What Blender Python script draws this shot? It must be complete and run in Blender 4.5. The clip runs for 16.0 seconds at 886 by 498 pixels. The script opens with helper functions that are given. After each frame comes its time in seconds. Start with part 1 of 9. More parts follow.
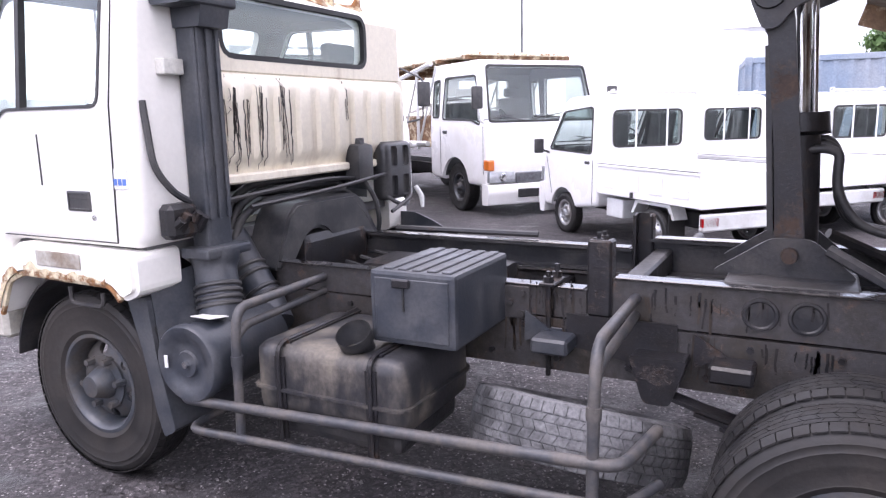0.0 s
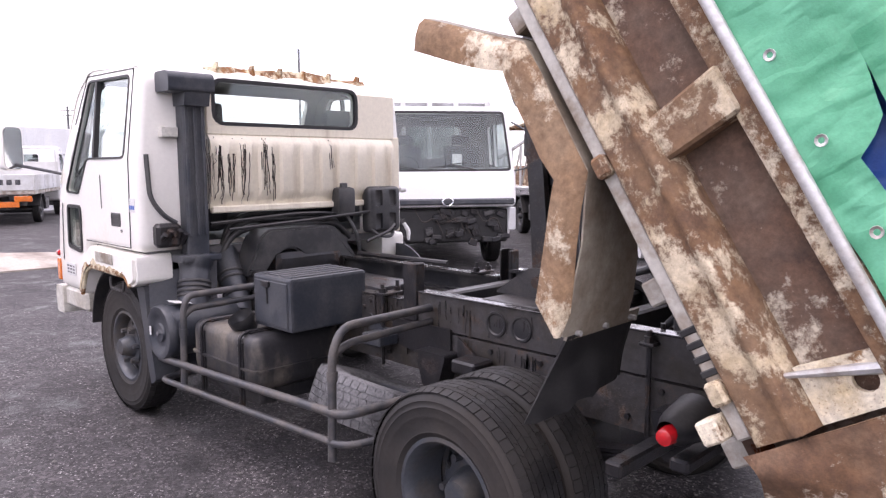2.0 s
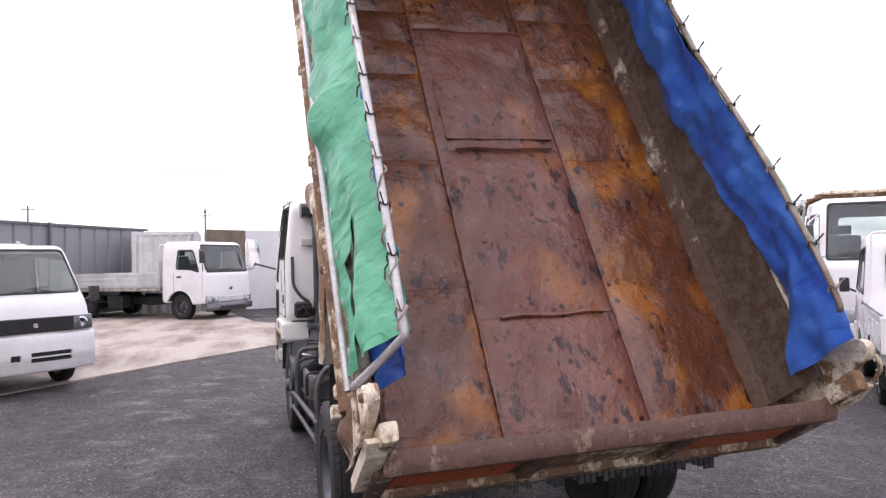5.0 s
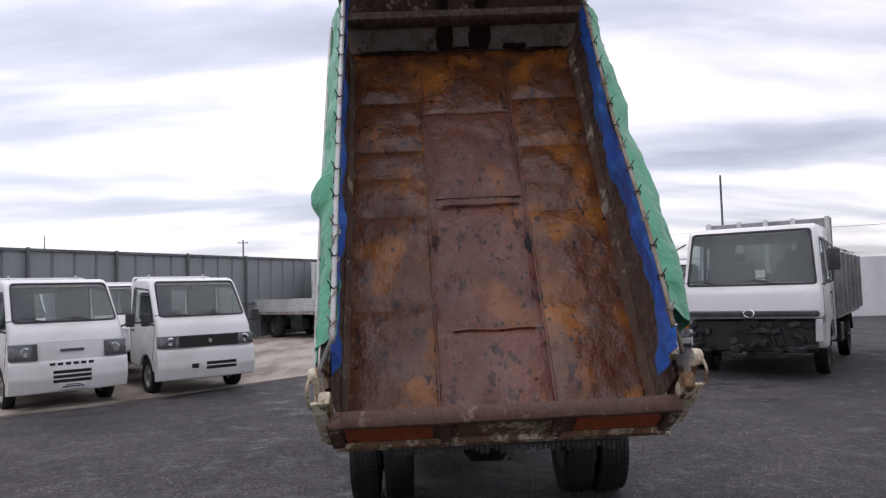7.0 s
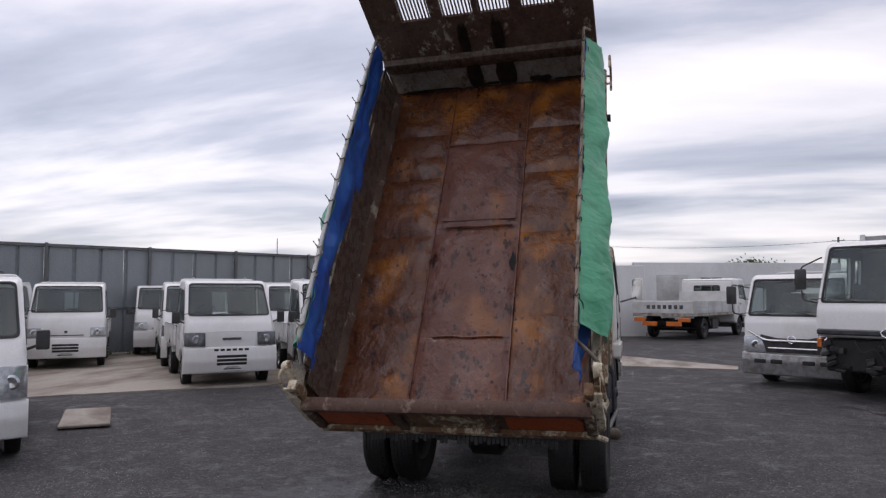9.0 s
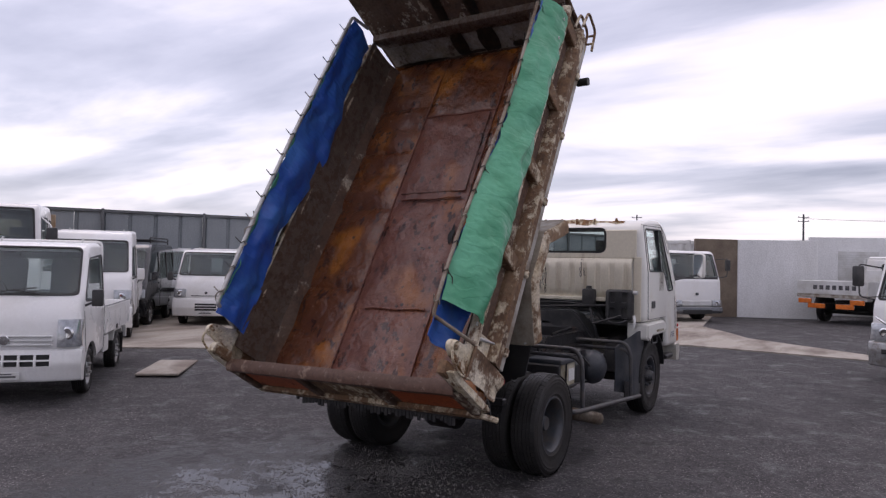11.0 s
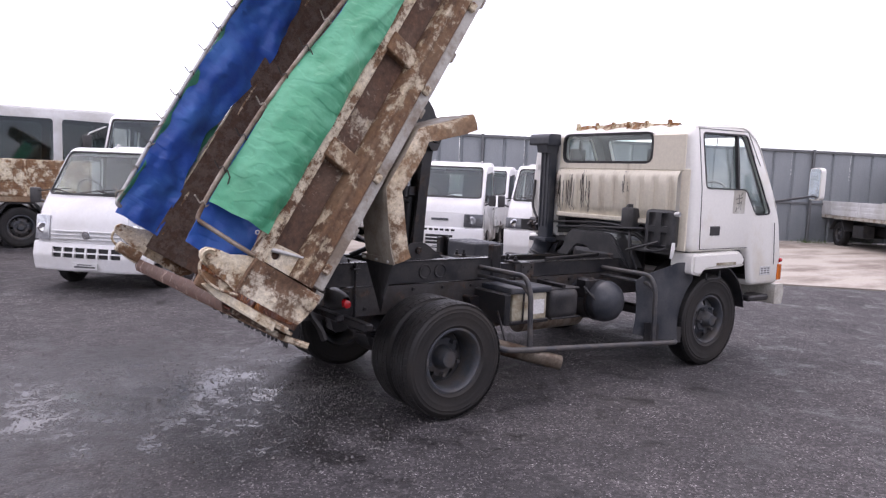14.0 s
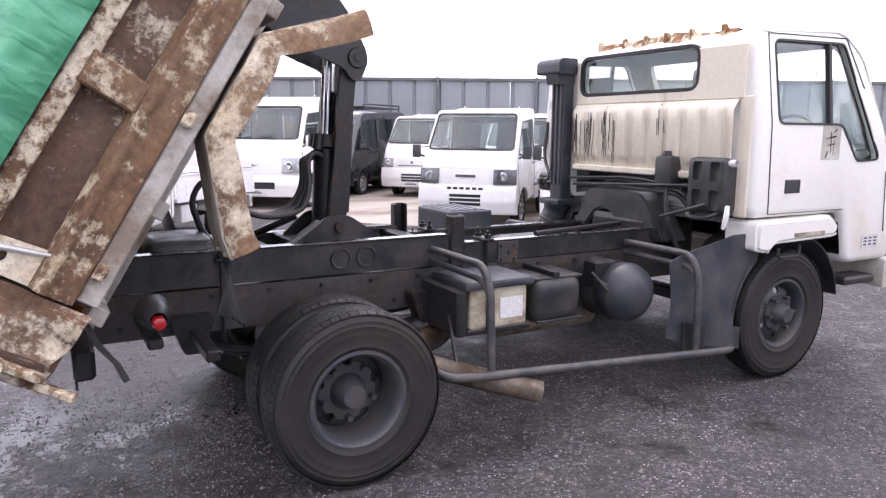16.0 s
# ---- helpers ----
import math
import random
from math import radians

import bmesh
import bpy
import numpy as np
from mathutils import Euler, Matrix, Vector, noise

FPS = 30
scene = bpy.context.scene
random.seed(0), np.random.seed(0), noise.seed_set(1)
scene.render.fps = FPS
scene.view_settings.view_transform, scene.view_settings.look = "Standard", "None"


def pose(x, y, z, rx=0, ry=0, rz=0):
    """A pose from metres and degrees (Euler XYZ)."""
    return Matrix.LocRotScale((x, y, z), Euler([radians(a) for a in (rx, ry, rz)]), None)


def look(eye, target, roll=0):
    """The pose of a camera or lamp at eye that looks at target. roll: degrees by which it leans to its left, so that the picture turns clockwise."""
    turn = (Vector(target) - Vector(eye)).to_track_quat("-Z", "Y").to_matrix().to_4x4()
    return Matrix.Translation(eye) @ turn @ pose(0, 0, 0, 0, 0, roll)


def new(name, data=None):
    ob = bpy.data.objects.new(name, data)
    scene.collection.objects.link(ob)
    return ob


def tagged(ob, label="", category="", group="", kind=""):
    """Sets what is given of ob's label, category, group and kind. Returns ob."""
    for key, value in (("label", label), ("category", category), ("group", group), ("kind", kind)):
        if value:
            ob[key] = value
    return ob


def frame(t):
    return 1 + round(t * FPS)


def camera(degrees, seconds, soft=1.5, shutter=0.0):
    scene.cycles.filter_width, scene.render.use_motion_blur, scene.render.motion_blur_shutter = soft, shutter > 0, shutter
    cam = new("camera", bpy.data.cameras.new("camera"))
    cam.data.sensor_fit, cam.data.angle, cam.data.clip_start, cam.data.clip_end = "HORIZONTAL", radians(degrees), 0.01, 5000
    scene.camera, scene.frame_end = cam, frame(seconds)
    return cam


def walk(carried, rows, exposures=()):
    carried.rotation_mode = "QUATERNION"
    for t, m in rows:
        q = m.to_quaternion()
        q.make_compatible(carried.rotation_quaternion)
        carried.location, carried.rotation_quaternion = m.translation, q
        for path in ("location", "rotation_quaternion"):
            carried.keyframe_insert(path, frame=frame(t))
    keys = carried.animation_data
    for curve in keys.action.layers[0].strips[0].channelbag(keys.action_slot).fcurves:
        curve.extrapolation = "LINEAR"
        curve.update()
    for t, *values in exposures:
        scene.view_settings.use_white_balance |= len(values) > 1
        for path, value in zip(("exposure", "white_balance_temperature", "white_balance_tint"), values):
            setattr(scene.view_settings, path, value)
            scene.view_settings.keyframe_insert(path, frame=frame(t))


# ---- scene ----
cam = camera(63.5, 16.0, soft=1.3)
PATH = [
    (0, (0.154, 2.896, 1.532), (1.067, 1.154, 1.17), -1.3),
    (0.5, (-0.293, 2.877, 1.568), (0.794, 1.229, 1.252), -2.1),
    (1, (-0.819, 2.916, 1.57), (0.421, 1.368, 1.316), -3.8),
    (1.5, (-1.255, 2.777, 1.558), (0.065, 1.291, 1.336), -1.2),
    (2, (-1.699, 2.685, 1.542), (-0.293, 1.281, 1.313), -0.3),
    (2.5, (-2.101, 2.54, 1.517), (-0.599, 1.258, 1.201), -0.8),
    (3, (-2.416, 2.329, 1.533), (-0.749, 1.272, 1.206), 0.5),
    (3.5, (-2.816, 2.177, 1.555), (-0.997, 1.362, 1.389), -2.1),
    (4, (-3.246, 2.073, 1.537), (-1.432, 1.234, 1.467), 0.1),
    (4.2, (-3.395, 2.027, 1.559), (-1.573, 1.203, 1.504), -0.1),
    (6.3, (-5.16, 0.754, 1.547), (-3.166, 0.643, 1.657), 0.1),
    (6.5, (-5.295, 0.767, 1.545), (-3.302, 0.629, 1.652), 1.5),
    (7, (-5.629, 0.468, 1.553), (-3.634, 0.403, 1.667), -1.7),
    (7.5, (-5.926, 0.046, 1.58), (-3.933, 0.107, 1.738), -2.9),
    (8, (-6.041, -0.394, 1.585), (-4.066, -0.207, 1.839), 1.5),
    (8.5, (-6.204, -0.886, 1.593), (-4.242, -0.555, 1.793), 2.1),
    (9, (-6.205, -1.332, 1.597), (-4.283, -0.793, 1.727), -0.1),
    (9.2, (-6.134, -1.52, 1.609), (-4.235, -0.903, 1.716), 1.0),
    (11.3, (-5.189, -3.48, 1.628), (-3.532, -2.36, 1.672), 0.4),
    (11.5, (-5.055, -3.631, 1.593), (-3.433, -2.462, 1.628), 0.1),
    (12, (-4.612, -4.032, 1.585), (-3.089, -2.736, 1.555), 1.0),
    (12.5, (-4.238, -4.405, 1.597), (-2.81, -3.007, 1.518), 0.7),
    (13, (-3.742, -4.596, 1.597), (-2.415, -3.103, 1.492), 1.2),
    (13.5, (-3.268, -4.749, 1.591), (-2.021, -3.192, 1.45), 2.1),
    (14, (-2.841, -4.753, 1.595), (-1.679, -3.137, 1.398), 2.4),
    (14.5, (-2.383, -4.629, 1.598), (-1.282, -2.978, 1.355), 2.4),
    (15, (-1.943, -4.434, 1.597), (-0.877, -2.765, 1.319), 2.4),
    (15.5, (-1.549, -4.09, 1.579), (-0.525, -2.398, 1.282), 2.4),
    (16, (-1.146, -3.767, 1.542), (-0.185, -2.044, 1.217), 0.5),
]
STOPS = [(0, 1.27), (1.5, 0.94), (2.5, 0.92), (4, 0.88), (6.5, -0.32), (8, -0.42), (9, -0.68), (11.5, -0.45), (12.5, -0.1), (14, 0.43), (15, 0.80), (16, 1.02)]
EXPOSURES = [(t, stops, 6500 if t < 1 else 6680 if t < 2 else 6950 if t < 5 else 6720, 26 if t < 2 else 31 if t < 5 else 19 if t < 10 else 26) for t, stops in STOPS]
walk(cam, [(t, look(eye, target, roll)) for t, eye, target, roll in PATH], EXPOSURES)

# ---- sky and sun: bright broken overcast ----
world = bpy.data.worlds.new("overcast_sky")
scene.world = world
world.use_nodes = True
wn, wl = world.node_tree.nodes, world.node_tree.links
wn.clear()
SUN_EL, SUN_AZ = 66.0, 62.0   # elevation, compass from +x towards +y
sky = wn.new("ShaderNodeTexSky")
sky.sky_type, sky.sun_disc = "NISHITA", False
sky.sun_elevation, sky.sun_rotation = radians(SUN_EL), radians(90 - SUN_AZ)
coord = wn.new("ShaderNodeTexCoord")
sep = wn.new("ShaderNodeSeparateXYZ")
wl.new(coord.outputs["Generated"], sep.inputs[0])
up = wn.new("ShaderNodeMath"); up.operation = "MAXIMUM"; up.inputs[1].default_value = 0.0
wl.new(sep.outputs["Z"], up.inputs[0])
lift = wn.new("ShaderNodeMath"); lift.operation = "ADD"; lift.inputs[1].default_value = 0.12
wl.new(up.outputs[0], lift.inputs[0])
flat = wn.new("ShaderNodeCombineXYZ")
for axis in "XY":
    div = wn.new("ShaderNodeMath"); div.operation = "DIVIDE"
    wl.new(sep.outputs[axis], div.inputs[0]); wl.new(lift.outputs[0], div.inputs[1])
    wl.new(div.outputs[0], flat.inputs[axis])
stretch = wn.new("ShaderNodeMapping"); stretch.vector_type = "POINT"
stretch.inputs["Rotation"].default_value = (0, 0, radians(-8))
stretch.inputs["Scale"].default_value = (1.0, 0.42, 1.0)
wl.new(flat.outputs[0], stretch.inputs[0])
cloud = wn.new("ShaderNodeTexNoise")
cloud.inputs["Scale"].default_value, cloud.inputs["Detail"].default_value = 1.15, 7.0
cloud.inputs["Roughness"].default_value, cloud.inputs["Distortion"].default_value = 0.52, 0.25
wl.new(stretch.outputs[0], cloud.inputs["Vector"])
tone = wn.new("ShaderNodeValToRGB")
for place, value in ((0.30, (0.36, 0.40, 0.48, 1)), (0.45, (0.62, 0.67, 0.76, 1)), (0.56, (1.0, 1.02, 1.06, 1)), (0.72, (1.35, 1.35, 1.35, 1))):
    e = tone.color_ramp.elements.new(place); e.color = value
tone.color_ramp.elements.remove(tone.color_ramp.elements[0])
tone.color_ramp.elements.remove(tone.color_ramp.elements[-1])
wl.new(cloud.outputs["Fac"], tone.inputs[0])
# the veil of cloud glows more towards the hidden sun
toward = wn.new("ShaderNodeVectorMath"); toward.operation = "DOT_PRODUCT"
toward.inputs[1].default_value = (math.cos(radians(SUN_EL)) * math.cos(radians(SUN_AZ)), math.cos(radians(SUN_EL)) * math.sin(radians(SUN_AZ)), math.sin(radians(SUN_EL)))
wl.new(coord.outputs["Generated"], toward.inputs[0])
glow = wn.new("ShaderNodeMapRange")
glow.inputs["From Min"].default_value, glow.inputs["From Max"].default_value = -0.6, 1.0
glow.inputs["To Min"].default_value, glow.inputs["To Max"].default_value = 0.68, 1.42
wl.new(toward.outputs["Value"], glow.inputs["Value"])
lit = wn.new("ShaderNodeVectorMath"); lit.operation = "SCALE"
wl.new(tone.outputs[0], lit.inputs[0]); wl.new(glow.outputs[0], lit.inputs["Scale"])
bg_sky, bg_cloud, both, wout = (wn.new(k) for k in ("ShaderNodeBackground", "ShaderNodeBackground", "ShaderNodeAddShader", "ShaderNodeOutputWorld"))
bg_sky.inputs["Strength"].default_value = 0.05
bg_cloud.inputs["Strength"].default_value = 1.06
wl.new(sky.outputs[0], bg_sky.inputs["Color"]); wl.new(lit.outputs[0], bg_cloud.inputs["Color"])
wl.new(bg_sky.outputs[0], both.inputs[0]); wl.new(bg_cloud.outputs[0], both.inputs[1]); wl.new(both.outputs[0], wout.inputs["Surface"])

sun = new("sun", bpy.data.lights.new("sun", "SUN"))
sun.data.energy, sun.data.angle, sun.data.color = 0.75, radians(28), (1.0, 0.97, 0.92)
sun.matrix_world = look((0, 0, 30), (-math.cos(radians(SUN_EL)) * math.cos(radians(SUN_AZ)), -math.cos(radians(SUN_EL)) * math.sin(radians(SUN_AZ)), 30 - math.sin(radians(SUN_EL))))


# ---- materials ----
def material(name):
    m = bpy.data.materials.new(name)
    m.use_nodes = True
    return m, m.node_tree.nodes, m.node_tree.links, m.node_tree.nodes["Principled BSDF"]


def noise_fac(n, l, scale, detail=5.0, rough=0.6, squash=None, lo=0.4, hi=0.6, source="Object"):
    """A noise mask between 0 and 1, in metres of the object's own space."""
    tc = n.new("ShaderNodeTexCoord")
    out = tc.outputs[source]
    if squash:
        mp = n.new("ShaderNodeMapping"); mp.inputs["Scale"].default_value = squash
        l.new(out, mp.inputs[0]); out = mp.outputs[0]
    t = n.new("ShaderNodeTexNoise")
    t.inputs["Scale"].default_value, t.inputs["Detail"].default_value, t.inputs["Roughness"].default_value = scale, detail, rough
    l.new(out, t.inputs["Vector"])
    r = n.new("ShaderNodeMapRange")
    r.inputs["From Min"].default_value, r.inputs["From Max"].default_value = lo, hi
    l.new(t.outputs["Fac"], r.inputs["Value"])
    return r.outputs[0]


def blend(n, l, fac, a, b):
    mx = n.new("ShaderNodeMix"); mx.data_type = "RGBA"
    l.new(fac, mx.inputs["Factor"])
    for sock, v in ((6, a), (7, b)):
        if isinstance(v, tuple):
            mx.inputs[sock].default_value = (*v, 1)
        else:
            l.new(v, mx.inputs[sock])
    return mx.outputs[2]


def span(n, l, fac, a, b):
    r = n.new("ShaderNodeMapRange")
    r.inputs["To Min"].default_value, r.inputs["To Max"].default_value = a, b
    l.new(fac, r.inputs["Value"])
    return r.outputs[0]


def bumped(n, l, bsdf, fac, strength, distance=0.004):
    b = n.new("ShaderNodeBump")
    b.inputs["Strength"].default_value, b.inputs["Distance"].default_value = strength, distance
    l.new(fac, b.inputs["Height"])
    if bsdf.inputs["Normal"].links:
        l.new(bsdf.inputs["Normal"].links[0].from_socket, b.inputs["Normal"])
    l.new(b.outputs[0], bsdf.inputs["Normal"])


def surface(name, base, dirt, rough=(0.5, 0.7), scale=3.0, fine=60.0, metal=0.0, bump=0.1, lo=0.42, hi=0.62, squash=None, coat=0.0, fine_mix=0.25):
    """Paint, plastic or metal: a base with grime at one scale and grain at another."""
    m, n, l, p = material(name)
    big = noise_fac(n, l, scale, 6, 0.65, squash, lo, hi)
    small = noise_fac(n, l, fine, 3, 0.6, None, 0.3, 0.7)
    c = blend(n, l, big, base, dirt)
    dim = n.new("ShaderNodeMix"); dim.data_type, dim.blend_type = "RGBA", "MULTIPLY"
    dim.inputs["Factor"].default_value = fine_mix
    l.new(c, dim.inputs[6]); l.new(small, dim.inputs[7])
    l.new(dim.outputs[2], p.inputs["Base Color"])
    l.new(span(n, l, big, *rough), p.inputs["Roughness"])
    p.inputs["Metallic"].default_value, p.inputs["Coat Weight"].default_value = metal, coat
    bumped(n, l, p, small, bump, 0.002)
    return m


def rusted(name, paint, rust_a, rust_b, share=0.5, scale=3.5, rough=(0.55, 0.85), dots=0.5):
    """Chipped paint over rust: hard-edged flakes, pits and a dusty grain."""
    m, n, l, p = material(name)
    edge = 0.5 + (0.5 - share) * 0.55
    chips = noise_fac(n, l, scale, 9, 0.76, (0.7, 1, 0.7), edge - 0.02, edge + 0.03)
    pits = noise_fac(n, l, scale * 13, 3, 0.6, None, 0.62, 0.66)
    both_ = n.new("ShaderNodeMath"); both_.operation = "MAXIMUM"
    weak = n.new("ShaderNodeMath"); weak.operation = "MULTIPLY"; weak.inputs[1].default_value = dots
    l.new(pits, weak.inputs[0]); l.new(chips, both_.inputs[0]); l.new(weak.outputs[0], both_.inputs[1])
    rust = blend(n, l, noise_fac(n, l, scale * 2.3, 6, 0.7, None, 0.35, 0.65), rust_a, rust_b)
    tan = noise_fac(n, l, 3.1, 5, 0.65, None, 0.45, 0.75)
    rust = blend(n, l, tan, rust, tuple(0.6 * a + 0.12 * b for a, b in zip(rust_a, paint)))
    rust = blend(n, l, noise_fac(n, l, 5.3, 8, 0.72, (0.6, 1, 1), 0.54, 0.66), rust, tuple(v * 0.78 for v in rust_b))
    grime = blend(n, l, noise_fac(n, l, scale * 0.8, 5, 0.6, None, 0.45, 0.75), paint, tuple(v * f for v, f in zip(paint, (0.72, 0.62, 0.45))))
    rim = noise_fac(n, l, scale, 9, 0.76, (0.7, 1, 0.7), edge - 0.05, edge - 0.01)
    soft_rim = n.new("ShaderNodeMath"); soft_rim.operation = "MULTIPLY"; soft_rim.inputs[1].default_value = 0.6
    l.new(rim, soft_rim.inputs[0])
    grime = blend(n, l, soft_rim.outputs[0], grime, tuple(0.45 * a + 0.35 * b for a, b in zip(paint, rust_a)))
    c = blend(n, l, both_.outputs[0], grime, rust)
    grain = n.new("ShaderNodeMix"); grain.data_type, grain.blend_type = "RGBA", "MULTIPLY"; grain.inputs["Factor"].default_value = 1.0
    l.new(c, grain.inputs[6])
    l.new(blend(n, l, noise_fac(n, l, 38, 6, 0.75, None, 0.32, 0.68), (0.62, 0.60, 0.58), (1.18, 1.18, 1.18)), grain.inputs[7])
    l.new(grain.outputs[2], p.inputs["Base Color"])
    l.new(span(n, l, both_.outputs[0], *rough), p.inputs["Roughness"])
    inv = n.new("ShaderNodeMath"); inv.operation = "SUBTRACT"; inv.inputs[0].default_value = 1.0
    l.new(both_.outputs[0], inv.inputs[1])
    bumped(n, l, p, inv.outputs[0], 0.5, 0.003)
    bumped(n, l, p, noise_fac(n, l, 90, 3, 0.6, None, 0.3, 0.7), 0.25, 0.002)
    return m


def glass(name, tint=(0.75, 0.82, 0.8), amount=0.55):
    """Car glass: a clear tinted pane with a mirror sheen at its own angle of reflection."""
    m, n, l, p = material(name)
    n.remove(p)
    clear, shine, mix_, fres = n.new("ShaderNodeBsdfTransparent"), n.new("ShaderNodeBsdfGlossy"), n.new("ShaderNodeMixShader"), n.new("ShaderNodeLayerWeight")
    clear.inputs["Color"].default_value = (*(v * amount for v in tint), 1)
    shine.inputs["Roughness"].default_value, shine.inputs["Color"].default_value = 0.03, (0.9, 0.95, 0.95, 1)
    fres.inputs["Blend"].default_value = 0.5
    steep = n.new("ShaderNodeMath"); steep.operation = "POWER"; steep.inputs[1].default_value = 4.0
    l.new(fres.outputs["Facing"], steep.inputs[0])
    l.new(span(n, l, steep.outputs[0], 0.05, 0.9), mix_.inputs[0]); l.new(clear.outputs[0], mix_.inputs[1]); l.new(shine.outputs[0], mix_.inputs[2])
    l.new(mix_.outputs[0], n["Material Output"].inputs["Surface"])
    return m


WHITE = surface("white_truck_paint", (0.86, 0.86, 0.86), (0.76, 0.75, 0.73), (0.25, 0.4), 1.2, 40, coat=0.4, bump=0.02, fine_mix=0.04)
WHITE_B = surface("greyed_white_paint", (0.66, 0.67, 0.67), (0.5, 0.5, 0.48), (0.35, 0.5), 1.6, 40, coat=0.2, bump=0.03, fine_mix=0.08)
CAB_WHITE = surface("worn_white_cab_paint", (0.87, 0.855, 0.80), (0.74, 0.68, 0.55), (0.3, 0.5), 1.8, 45, coat=0.25, bump=0.03, lo=0.54, hi=0.80, fine_mix=0.05)
CREAM = surface("sooty_cream_paint", (0.84, 0.775, 0.63), (0.48, 0.40, 0.29), (0.4, 0.6), 2.6, 50, bump=0.05, squash=(1, 2.6, 0.30), lo=0.54, hi=0.82, fine_mix=0.10)
CAB_RUST = rusted("cream_paint_with_rust", (0.74, 0.66, 0.48), (0.34, 0.15, 0.045), (0.14, 0.06, 0.028), 0.50, 11.0)
BED_PAINT = rusted("flaking_cream_bed_paint", (0.70, 0.62, 0.47), (0.25, 0.135, 0.066), (0.125, 0.070, 0.042), 0.46, 9.0)
BED_PANEL = rusted("brown_rusted_side_panel", (0.60, 0.54, 0.43), (0.155, 0.086, 0.054), (0.080, 0.048, 0.034), 0.67, 5.5)
BED_RAIL = rusted("rusty_side_rail", (0.64, 0.55, 0.40), (0.245, 0.136, 0.068), (0.130, 0.072, 0.043), 0.58, 8.0)
TAIL_PAINT = rusted("cream_tail_panel_with_rust", (0.72, 0.65, 0.50), (0.29, 0.155, 0.07), (0.15, 0.078, 0.042), 0.52, 7.5)
GREY_BEAM = surface("pale_grey_beam_paint", (0.50, 0.48, 0.43), (0.25, 0.20, 0.15), (0.5, 0.7), 6, 60, bump=0.1, fine_mix=0.2)
BLACK = surface("chassis_black_paint", (0.022, 0.023, 0.026), (0.055, 0.051, 0.049), (0.34, 0.62), 6.5, 70, bump=0.3, fine_mix=0.35)
BLACK_RUST = rusted("greasy_black_with_rust", (0.018, 0.018, 0.021), (0.070, 0.040, 0.025), (0.035, 0.024, 0.019), 0.34, 9.0, (0.36, 0.75), 0.3)
GREY_BLUE = surface("slate_grey_paint", (0.036, 0.042, 0.053), (0.075, 0.078, 0.084), (0.36, 0.6), 5.0, 70, bump=0.15, fine_mix=0.25)
DUSTY_TANK = surface("dusty_black_tank", (0.030, 0.030, 0.033), (0.17, 0.148, 0.12), (0.42, 0.75), 4.2, 60, bump=0.2, lo=0.46, hi=0.68, squash=(1, 1, 0.45), fine_mix=0.3)
WET_BLACK = surface("wet_black_steel", (0.022, 0.022, 0.024), (0.05, 0.045, 0.042), (0.08, 0.35), 7, 60, bump=0.1, coat=0.5, fine_mix=0.2)
RUBBER = surface("tyre_rubber", (0.009, 0.0088, 0.0095), (0.019, 0.017, 0.0155), (0.50, 0.80), 6, 60, bump=0.25, fine_mix=0.25)
TYRE_WALL = surface("dusty_brown_tyre_wall", (0.016, 0.0148, 0.0142), (0.034, 0.029, 0.025), (0.6, 0.85), 3.5, 60, bump=0.2, fine_mix=0.3)
RUBBER_DUSTY = surface("dusty_spare_tyre", (0.055, 0.056, 0.058), (0.20, 0.20, 0.205), (0.7, 0.9), 4.5, 70, bump=0.4, lo=0.38, hi=0.56, fine_mix=0.5)
BLACK_PLASTIC = surface("black_plastic", (0.030, 0.031, 0.034), (0.070, 0.068, 0.066), (0.32, 0.55), 6, 80, bump=0.1)
RUBBER_SEAL = surface("rubber_seal", (0.018, 0.018, 0.019), (0.035, 0.035, 0.035), (0.5, 0.7), 9, 80, bump=0.1)
STEEL_RIM = surface("dark_grey_wheel_steel", (0.066, 0.074, 0.086), (0.095, 0.086, 0.078), (0.4, 0.65), 7, 60, metal=0.2, bump=0.12)
RIM_SILVER = surface("silver_wheel_steel", (0.48, 0.49, 0.5), (0.3, 0.28, 0.26), (0.35, 0.5), 6, 60, metal=0.6, bump=0.06)
CHROME = surface("chrome_rod", (0.75, 0.76, 0.78), (0.6, 0.6, 0.6), (0.08, 0.15), 8, 60, metal=1.0, bump=0.02, fine_mix=0.05)
BARE = surface("worn_galvanised_pipe", (0.55, 0.55, 0.54), (0.32, 0.27, 0.22), (0.35, 0.6), 6, 60, metal=0.35, bump=0.1, lo=0.5, hi=0.7)
EXHAUST = surface("scorched_exhaust_pipe", (0.36, 0.31, 0.25), (0.17, 0.11, 0.07), (0.5, 0.7), 5, 60, metal=0.3, bump=0.15)
BATTERY = surface("yellowed_battery_case", (0.58, 0.54, 0.42), (0.25, 0.2, 0.12), (0.4, 0.6), 5, 60, bump=0.08)
RED_LENS = surface("red_lamp_lens", (0.55, 0.015, 0.02), (0.35, 0.01, 0.012), (0.12, 0.25), 12, 80, coat=0.6, bump=0.02)
ORANGE_LENS = surface("orange_lamp_lens", (0.80, 0.20, 0.03), (0.6, 0.14, 0.02), (0.15, 0.25), 12, 80, coat=0.6, bump=0.02)
LAMP_CLEAR = surface("clear_headlamp_lens", (0.42, 0.44, 0.46), (0.62, 0.64, 0.66), (0.08, 0.15), 16, 80, metal=0.5, coat=1.0, bump=0.05)
